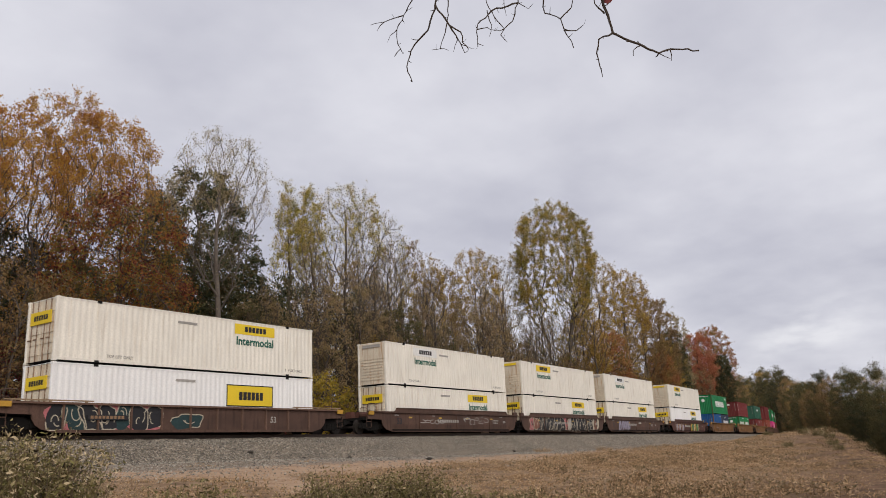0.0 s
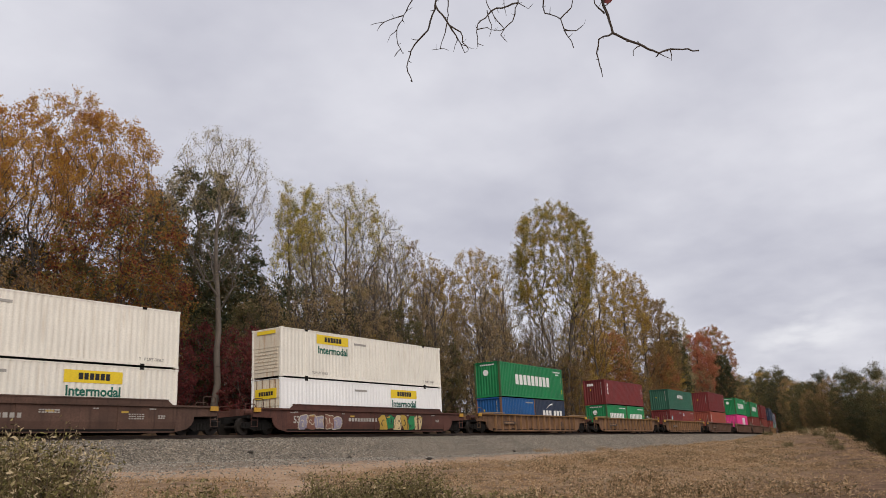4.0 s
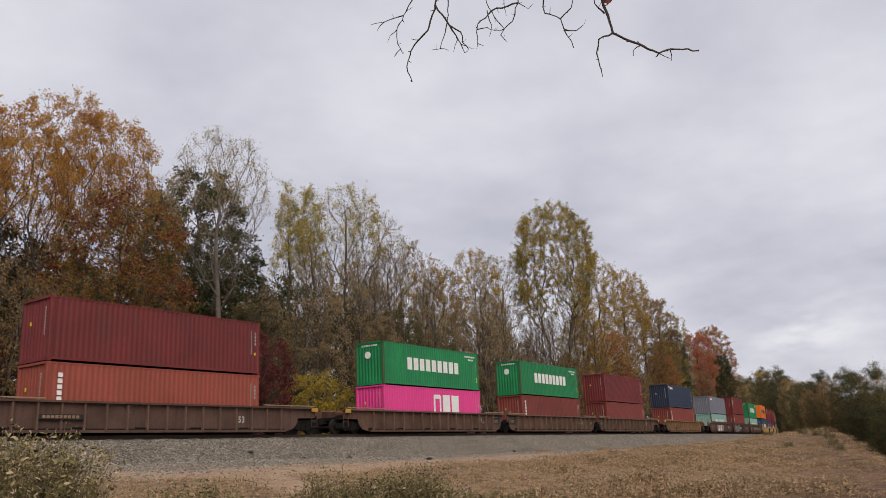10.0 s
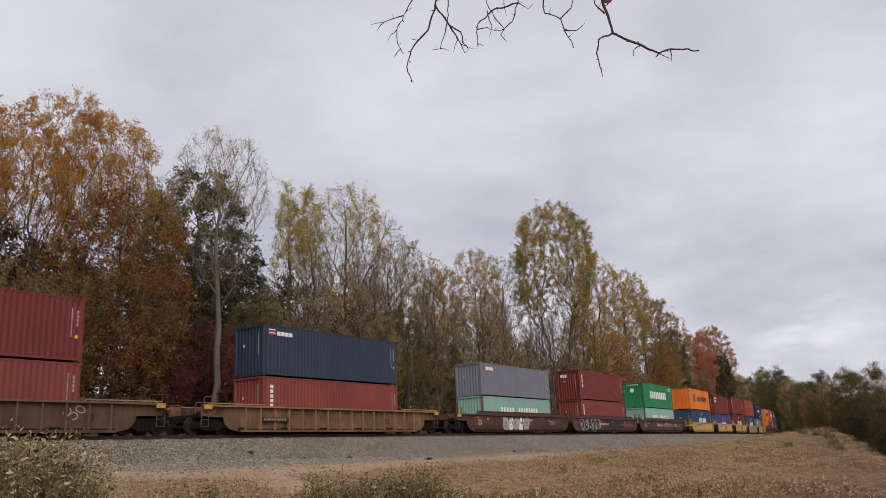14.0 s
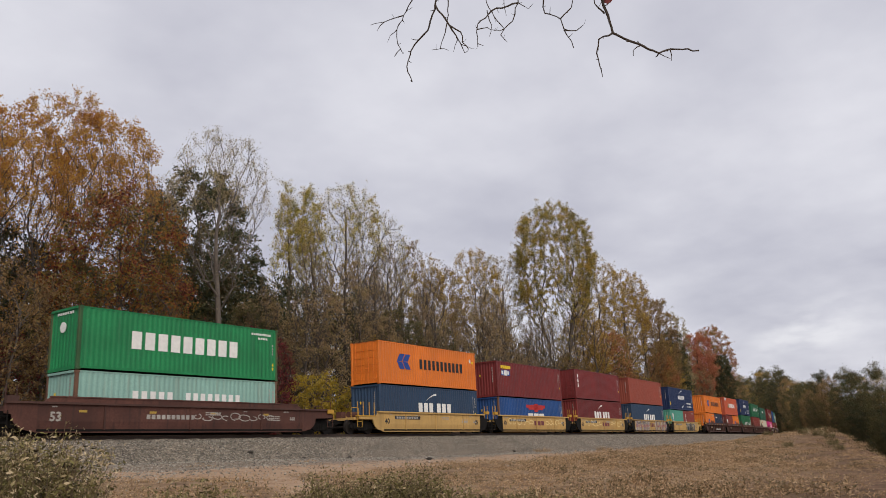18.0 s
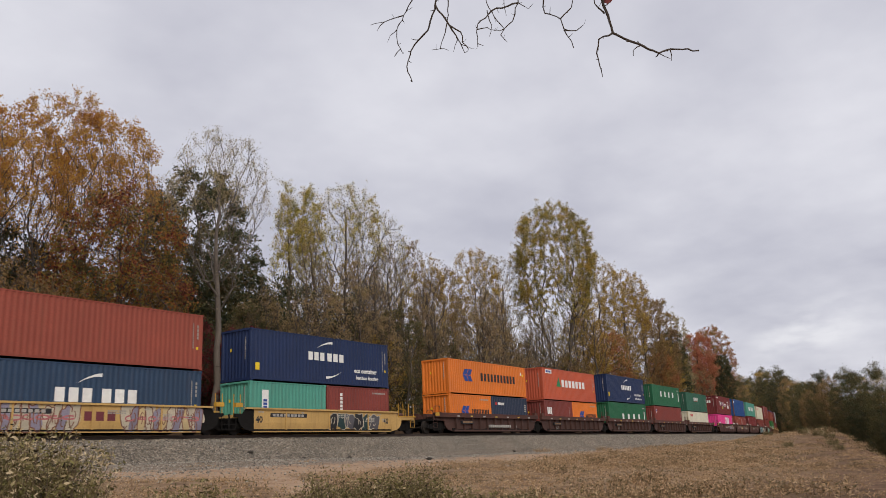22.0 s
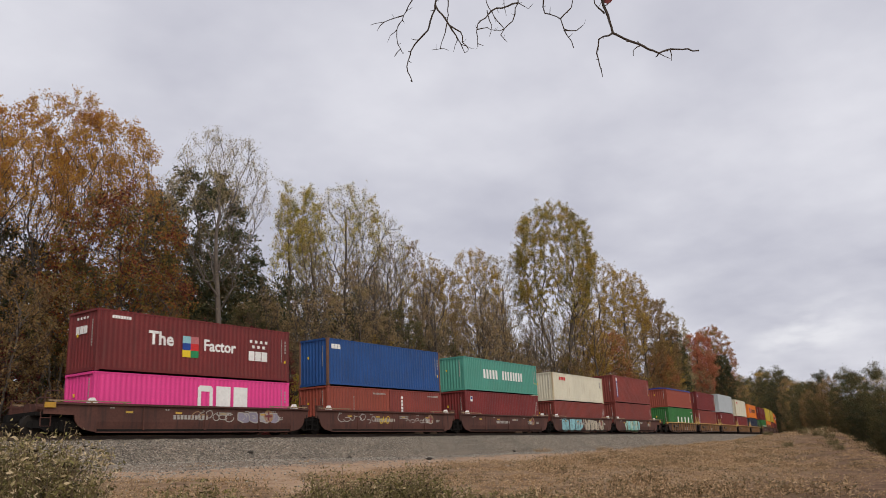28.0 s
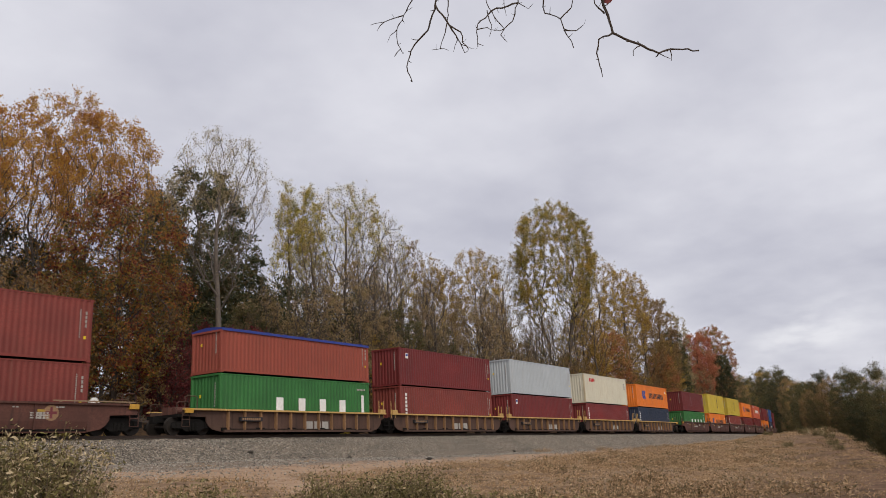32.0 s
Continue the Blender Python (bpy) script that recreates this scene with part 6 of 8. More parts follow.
    for i, (s, low, up) in enumerate(((615.35, one("leafgreen", "four_low"), ("brick", "plain", F40, "panel", True)), (630.85, one("red", "vert"), ("maroon", "badge", F40, "panel")), (646.4, one("maroon", "badge"), ("palegrey", "plain", F40, "panel")),
                                      (661.95, one("maroon", "vert"), ("cream", "red_mark", F40, "panel")), (677.5, one("navy", "vert"), ("orange", "wing", F40, "panel")))):
        S = well_wagon("plank", s, False, i == 0, i == 4)
        S.bars(6.2, 8.2, 0.30, 0.72, 3, "dull", "brand_mark", 0.2)
        load(s, low, up, TALL.get(s, "99"))
    for i, (s, low, up) in enumerate(((697.1, one("leafgreen", "four_low"), ("maroon", "vert_stack", F40, "panel")), (712.6, one("orange", "wing"), ("yellow", "vert_words", F40, "panel")), (728.1, one("red", "vert"), ("yellow", "vert_words", F40, "panel")),
                                      (743.6, one("maroon", "plain"), ("orange", "wing", F40, "panel")), (759.1, one("maroon", "plain"), ("coral", "tri", F40, "panel")))):
        well_wagon("smooth_dark", s, False, i == 0, i == 4)
        load(s, low, up, TALL.get(s, "99"))
    for i, (s, low, up) in enumerate(((778.6, one("orange", "wing"), ("maroon", "plain", F40, "panel")), (794.1, one("navy", "arc_low"), ("blue", "small_three", F40, "panel")), (809.6, one("maroon", "plain"), ("maroon", "plain", F40, "panel")))):
        well_wagon("smooth_dark", s, False, i == 0, i == 2)
        load(s, low, up, TALL.get(s, "99"))


train()
# ---------------------------------------------------------------- trees
BARK_GREY = mat("grey_bark", (0.115, 0.094, 0.078), 0.9, fine=6, stretch=(3, 3, 0.6), bump=0.6)
BARK_PALE = mat("pale_bark", (0.15, 0.125, 0.105), 0.9, fine=6, stretch=(3, 3, 0.6), bump=0.6)
BARK_DARK = mat("dark_bark", (0.075, 0.06, 0.05), 0.9, fine=6, stretch=(3, 3, 0.6), bump=0.6)
LEAF = {
    "orange": leaf_mat("burnt_orange_leaves", [(0.38, 0.155, 0.043), (0.54, 0.275, 0.054), (0.63, 0.375, 0.078), (0.46, 0.25, 0.064)]),
    "maple": leaf_mat("red_brown_leaves", [(0.125, 0.04, 0.03), (0.26, 0.074, 0.034), (0.40, 0.15, 0.042), (0.20, 0.165, 0.044), (0.36, 0.20, 0.044), (0.10, 0.098, 0.037)]),
    "dark": leaf_mat("dark_green_leaves", [(0.034, 0.045, 0.022), (0.065, 0.075, 0.034), (0.10, 0.095, 0.042), (0.14, 0.095, 0.042)], translucent=0.25),
    "poplar": leaf_mat("yellow_green_leaves", [(0.25, 0.215, 0.055), (0.46, 0.38, 0.085), (0.62, 0.49, 0.13), (0.44, 0.29, 0.085)]),
    "pale": leaf_mat("pale_straw_leaves", [(0.34, 0.28, 0.14), (0.50, 0.42, 0.24), (0.36, 0.26, 0.13)]),
    "green": leaf_mat("olive_green_leaves", [(0.19, 0.165, 0.045), (0.33, 0.27, 0.065), (0.50, 0.38, 0.095), (0.50, 0.32, 0.075)]),
    "ochre": leaf_mat("ochre_leaves", [(0.28, 0.17, 0.05), (0.46, 0.305, 0.075), (0.58, 0.415, 0.10), (0.37, 0.215, 0.065)]),
    "brown": leaf_mat("dull_brown_leaves", [(0.16, 0.098, 0.055), (0.29, 0.18, 0.085), (0.39, 0.25, 0.105), (0.25, 0.185, 0.072)]),
    "mossy": leaf_mat("mossy_green_leaves", [(0.068, 0.072, 0.034), (0.118, 0.115, 0.048), (0.165, 0.142, 0.06), (0.18, 0.125, 0.055)]),
    "red": leaf_mat("scarlet_leaves", [(0.40, 0.115, 0.07), (0.52, 0.19, 0.105), (0.48, 0.26, 0.12)]),
    "russet": leaf_mat("russet_leaves", [(0.322, 0.115, 0.063), (0.483, 0.207, 0.086), (0.437, 0.253, 0.086), (0.253, 0.196, 0.069)]),
    "wine": leaf_mat("wine_red_leaves", [(0.085, 0.026, 0.028), (0.18, 0.042, 0.045), (0.26, 0.06, 0.058), (0.17, 0.075, 0.045)]),
    "haze": leaf_mat("grey_brown_leaves", [(0.22, 0.15, 0.085), (0.33, 0.23, 0.12), (0.42, 0.30, 0.15), (0.30, 0.235, 0.105)]),
    "gold": leaf_mat("golden_leaves", [(0.39, 0.273, 0.039), (0.546, 0.39, 0.058), (0.338, 0.286, 0.065)]),
}


def leaf_mesh(name, centres, sizes, material, rng, corners=4):
    """Many small leaves; those near the eye have four corners and a bend."""
    n = len(centres)
    a = rng.normal(size=(n, 3))
    a /= np.linalg.norm(a, axis=1)[:, None]
    b = np.cross(a, rng.normal(size=(n, 3)))
    b /= np.linalg.norm(b, axis=1)[:, None]
    c = np.cross(a, b)
    s = sizes[:, None]
    q = [centres - a * s, centres - b * s * 0.55 + c * s * 0.15, centres + a * s, centres + b * s * 0.55 + c * s * 0.15]
    if corners == 3:
        q = [centres - a * s, centres + a * s * 0.8 - b * s * 0.62, centres + a * s * 0.8 + b * s * 0.62]
    k = corners
    v = np.stack(q, 1).reshape(-1, 3)
    me = bpy.data.meshes.new(name)
    me.vertices.add(k * n)
    me.vertices.foreach_set("co", v.astype(np.float32).ravel())
    me.loops.add(k * n)
    me.loops.foreach_set("vertex_index", np.arange(k * n, dtype=np.int32))
    me.polygons.add(n)
    me.polygons.foreach_set("loop_start", np.arange(0, k * n, k, dtype=np.int32))
    me.materials.append(material)
    me.update(calc_edges=True)
    return me


def crown_radius(u, form):
    u = min(max(u, 0.0), 1.0)
    if form == "round":
        return math.sqrt(max(1 - (2 * (0.06 + 0.94 * u) - 1) ** 2, 0.0)) ** 0.8
    if form == "egg":        # rounded above, drawn in below
        return (0.30 + 0.70 * smooth(u / 0.62)) * math.sqrt(max(1 - (max(u - 0.62, 0) / 0.38) ** 2, 0.0)) ** 0.85
    if form == "vase":       # widest high up, flat-rounded top
        return (0.35 + 0.65 * smooth(u / 0.6)) * math.sqrt(max(1 - max(u - 0.6, 0) ** 2 / 0.16, 0.0)) ** 0.9
    if form == "spire":      # drawn up to a point
        return (0.5 + 0.5 * smooth(u / 0.4)) * (1 - u) ** 0.6
    return (0.6 + 0.4 * smooth(u / 0.45)) * math.sqrt(max(1 - max(u - 0.45, 0) ** 2 / 0.3025, 0.0))      # column


def curled_leaves(name, centres, sizes, material, rng):
    """Narrow withered leaves, folded along two bends."""
    n = len(centres)
    a = rng.normal(size=(n, 3)) * np.array([1, 1, 0.8])
    a[:, 2] -= 0.35
    a /= np.linalg.norm(a, axis=1)[:, None]
    b = np.cross(a, rng.normal(size=(n, 3)))
    b /= np.linalg.norm(b, axis=1)[:, None]
    c = np.cross(a, b)
    s = sizes[:, None]
    k = rng.uniform(0.1, 0.75, n)[:, None]
    w = rng.uniform(0.20, 0.42, n)[:, None]
    q = [centres - a * s, centres - a * s * 0.25 - b * s * w + c * s * k * 0.6, centres - a * s * 0.25 + b * s * w + c * s * k * 0.6,
         centres + a * s * 0.5 - b * s * w * 0.8 + c * s * k * 0.4, centres + a * s * 0.5 + b * s * w * 0.8 + c * s * k * 0.4, centres + a * s - c * s * k * 0.4]
    v = np.stack(q, 1).reshape(-1, 3)
    i = np.arange(n) * 6
    f = np.stack([i, i + 1, i + 2, i + 1, i + 3, i + 2, i + 2, i + 3, i + 4, i + 3, i + 5, i + 4], 1).reshape(-1)
    me = bpy.data.meshes.new(name)
    me.vertices.add(6 * n)
    me.vertices.foreach_set("co", v.astype(np.float32).ravel())
    me.loops.add(12 * n)
    me.loops.foreach_set("vertex_index", f.astype(np.int32))
    me.polygons.add(4 * n)
    me.polygons.foreach_set("loop_start", np.arange(0, 12 * n, 3, dtype=np.int32))
    me.materials.append(material)
    me.update(calc_edges=True)
    return me


def sticks(a, b, ra, rb, sides=3):
    """Tapering rods from a to b, many at once: their vertices and four-sided faces."""
    n = len(a)
    d = b - a
    d /= np.linalg.norm(d, axis=1)[:, None] + 1e-9
    u = np.cross(d, np.array((0.31, 0.95, 0.02)))
    u /= np.linalg.norm(u, axis=1)[:, None] + 1e-9
    w = np.cross(d, u)
    ang = 2 * np.pi * np.arange(sides) / sides
    ring = np.cos(ang)[None, :, None] * u[:, None] + np.sin(ang)[None, :, None] * w[:, None]
    v = np.concatenate([a[:, None] + ring * ra[:, None, None], b[:, None] + ring * rb[:, None, None]], 1).reshape(-1, 3)
    k = np.arange(sides)
    one_rod = np.stack([k, (k + 1) % sides, sides + (k + 1) % sides, sides + k], 1)
    f = (one_rod[None] + (2 * sides * np.arange(n))[:, None, None]).reshape(-1, 4)
    return v, f


def rod_mesh(name, pieces, material):
    """One smooth mesh out of several lots of rods."""
    vs, fs, n = [], [], 0
    for v, f in pieces:
        vs.append(v)
        fs.append(f + n)
        n += len(v)
    v, f = np.concatenate(vs), np.concatenate(fs)
    me = bpy.data.meshes.new(name)
    me.vertices.add(len(v))
    me.vertices.foreach_set("co", v.astype(np.float32).ravel())
    me.loops.add(4 * len(f))
    me.loops.foreach_set("vertex_index", f.astype(np.int32).ravel())
    me.polygons.add(len(f))
    me.polygons.foreach_set("loop_start", np.arange(0, 4 * len(f), 4, dtype=np.int32))
    me.polygons.foreach_set("use_smooth", np.ones(len(f), dtype=bool))
    me.materials.append(material)
    me.update(calc_edges=True)
    return me


def tree(h, r, base=0.3, form="round", leaf="brown", bark=None, leaves=9000, size=0.11, limbs=34, twigs=2, lean=0.0, seed=1, top_only=0.0, stems=1, spread=0.14, trunk_r=None, elev=(28, 56), name="tree", label="", sub=True, thrift=0.42, shell=0.6):
    """A tree grown outwards: every bough end seeks the cheapest way back to the trunk, so that limbs fork, sweep up and
    thicken towards the root; leaves sit about the outer twigs."""
    rng = np.random.default_rng(seed)
    bark = bark or BARK_GREY
    nt = limbs * 10 if sub else limbs * 8
    most = nt * 5 + 16 * stems + 8
    P, D = np.zeros((most, 3)), np.zeros((most, 3))
    path, free = np.zeros(most), np.zeros(most)
    up_from = [-1] * most
    n = 0
    zb, zt = base * h, h
    wob = rng.normal(size=2) * 0.010 * h
    tr = trunk_r or 0.0115 * h
    pieces = []

    def axis(z):
        u = np.clip(z / h, 0, 1)
        return np.stack([lean * h * u + wob[0] * np.sin(u * 5 + seed) * u, wob[1] * np.sin(u * 4 + seed * 2) * u], -1)

    for st in range(stems):
        a0 = 6.28 * st / stems + rng.random()
        hh = h * (0.84 if stems == 1 else 0.5) * (1 - 0.12 * rng.random())
        m = 15
        z = np.linspace(-0.5, hh, m)
        c = np.zeros((m, 3))
        c[:, :2] = axis(z)
        if stems > 1:
            c[:, 0] += math.cos(a0) * r * (0.05 + 0.5 * (z.clip(0) / hh) ** 1.2) * 0.8
            c[:, 1] += math.sin(a0) * r * (0.05 + 0.5 * (z.clip(0) / hh) ** 1.2) * 0.8
        c[1:, :2] += rng.normal(size=(m - 1, 2)) * 0.004 * h
        c[:, 2] = z
        for i in range(m):
            P[n], path[n] = c[i], max(z[i] - zb, 0) * 0.12
            D[n] = (0, 0, 1) if i == 0 else (c[i] - c[i - 1]) / np.linalg.norm(c[i] - c[i - 1])
            free[n] = 0.0 if z[i] > zb * 0.72 else 1e6
            up_from[n] = n - 1 if i else -1
            n += 1
    trunk_n = n
    # where the bough ends come to lie: mostly on the crown's skin, which has lumps and hollows
    grid = (np.arange(80) + 0.5) / 80
    mass = np.cumsum([0.12 + crown_radius(u, form) for u in grid])
    u = np.interp(rng.random(nt), mass / mass[-1], grid)
    az = rng.random(nt) * 6.283
    rho = np.where(rng.random(nt) < shell, rng.uniform(0.84, 1.0, nt), rng.random(nt) ** 0.55)
    T = np.zeros((nt, 3))
    T[:, 2] = zb + (zt - zb) * (0.02 + 0.96 * u)
    lump = np.array([1.0 + 0.13 * noise.noise(Vector((1.3 * math.cos(a), 1.3 * math.sin(a), 0.32 * z + seed))) + 0.08 * noise.noise(Vector((3 * math.cos(a), 3 * math.sin(a), 0.8 * z + seed))) for a, z in zip(az, T[:, 2])])
    reach = rho * r * np.array([crown_radius(q, form) for q in u]) * np.minimum(lump, 1.06)
    T[:, :2] = axis(T[:, 2]) + np.stack([np.cos(az), np.sin(az)], 1) * reach[:, None]
    root = np.array([*axis(np.array(zb)), zb])
    T = T[np.argsort(np.linalg.norm((T - root) * (1.2, 1.2, 1.0), axis=1))]
    tan_el = math.tan(radians(0.5 * (elev[0] + elev[1])))
    ends, before = [], []
    for q in T:
        v = q - P[:n]
        dist = np.sqrt((v * v).sum(1))
        flat = np.hypot(v[:, 0], v[:, 1])
        cost = dist + thrift * path[:n] + 1.1 * np.maximum(flat * tan_el - v[:, 2], 0) + free[:n]
        j = int(np.argmin(cost))
        ln = dist[j]
        if ln < 0.05:
            continue
        to = v[j] / ln
        c = D[j] * 0.45 + to * 0.55
        c = P[j] + c / np.linalg.norm(c) * ln * 0.45
        k = int(min(max(round(ln / (0.05 * h + 0.25)), 1), 5))
        last = j
        for i in range(1, k + 1):
            w = i / k
            p = (1 - w) ** 2 * P[j] + 2 * w * (1 - w) * c + w * w * q
            if i < k:
                p = p + rng.normal(size=3) * 0.022 * ln
            P[n] = p
            d = p - P[last]
            s = np.linalg.norm(d) + 1e-9
            D[n], path[n], up_from[n] = d / s, path[last] + s, last
            last = n
            n += 1
        ends.append(n - 1)
        before.append(up_from[n - 1])
    acc = np.zeros(n)
    acc[ends] = 0.0105 ** 2.2
    for i in range(n - 1, 0, -1):
        if up_from[i] >= 0:
            acc[up_from[i]] += acc[i]
    rad = np.maximum(acc, 1e-6) ** (1 / 2.2)
    rad[:trunk_n] = np.maximum(np.minimum(rad[:trunk_n], tr), tr * np.clip(1 - P[:trunk_n, 2] / h, 0.03, 1) ** 0.8 * (1 if stems == 1 else 0.6))
    kid = np.arange(n)
    par = np.array(up_from[:n])
    ok = par >= 0
    kid, par = kid[ok], par[ok]
    rp = np.minimum(rad[par], np.where(kid < trunk_n, rad[par], rad[kid] * 1.25))
    thick = rad[kid] > 0.05
    pieces.append(sticks(P[par[thick]], P[kid[thick]], rp[thick], rad[kid[thick]], 7))
    pieces.append(sticks(P[par[~thick]], P[kid[~thick]], rp[~thick], rad[kid[~thick]], 3))
    # twigs about every bough end
    ends, before = np.array(ends), np.array(before)
    E = np.repeat(np.arange(len(ends)), twigs)
    w = rng.random(len(E))[:, None] * 0.75 + 0.25
    q0 = P[before[E]] * (1 - w) + P[ends[E]] * w
    d = D[ends[E]] * 0.95 + rng.normal(size=(len(E), 3)) * np.array((0.55, 0.55, 0.4)) + np.array((0, 0, 0.22))
    d /= np.linalg.norm(d, axis=1)[:, None]
    tl = rng.uniform(0.45, 1.0, len(E)) * min(max(0.045 * h, 0.4), 1.15)
    q1 = q0 + d * tl[:, None]
    q1[:, 2] = np.minimum(q1[:, 2], zt + 0.25 * rng.random(len(E)))
    full = np.full(len(E), 1.0)
    pieces.append(sticks(q0, q1, full * 0.010, full * 0.004))
    A, B, C = [q0], [q1], [E]
    if sub:
        F = np.arange(len(E))
        w = rng.random(len(F))[:, None] * 0.7 + 0.25
        s0 = q0[F] * (1 - w) + q1[F] * w
        d2 = d[F] * 0.8 + rng.normal(size=(len(F), 3)) * 0.5 + np.array((0, 0, 0.15))
        d2 /= np.linalg.norm(d2, axis=1)[:, None]
        s1 = s0 + d2 * (tl[F] * rng.uniform(0.35, 0.6, len(F)))[:, None]
        full = np.full(len(F), 1.0)
        pieces.append(sticks(s0, s1, full * 0.0065, full * 0.003))
        A.append(s0), B.append(s1), C.append(E[F])
    A, B, C = np.concatenate(A), np.concatenate(B), np.concatenate(C)
    t = tagged(new(name), label, "tree" if h > 5 else "shrub")
    part("trunk", rod_mesh("trunk", pieces, bark), bark, t)
    lush = rng.gamma(1.6, 1.0, len(ends))[C] + 0.8
    rise = np.clip((A[:, 2] / h - top_only + 0.10) / 0.2, 0, 1)
    w = lush * (0.10 + 0.90 * rise * rise * (3 - 2 * rise)) if top_only else lush
    pick = rng.choice(len(A), size=leaves, p=w / w.sum())
    f = rng.random(leaves)[:, None] * 0.95 + 0.1
    c = A[pick] * (1 - f) + B[pick] * f + rng.normal(size=(leaves, 3)) * np.array([spread, spread, spread * 0.8])
    c[:, 2] = np.maximum(c[:, 2], 0.1)
    part("crown", leaf_mesh("crown", c, size * rng.uniform(0.6, 1.35, leaves), LEAF[leaf], rng, 3), LEAF[leaf], t)
    return t


def plant(t, s, d, turn=0.0):
    p = track(s, d)
    p.z = ground_z(p.x, p.y) - 0.15
    t.location, t.rotation_euler = p, (0, 0, turn)
    return t


def again(t, s, d, turn, scale=1.0, label=""):
    c = copy_thing(t, Matrix.Identity(4))
    plant(c, s, d, turn)
    c.scale = (scale, scale, scale * random.uniform(0.92, 1.1))
    if label:
        c["label"] = label
    return c


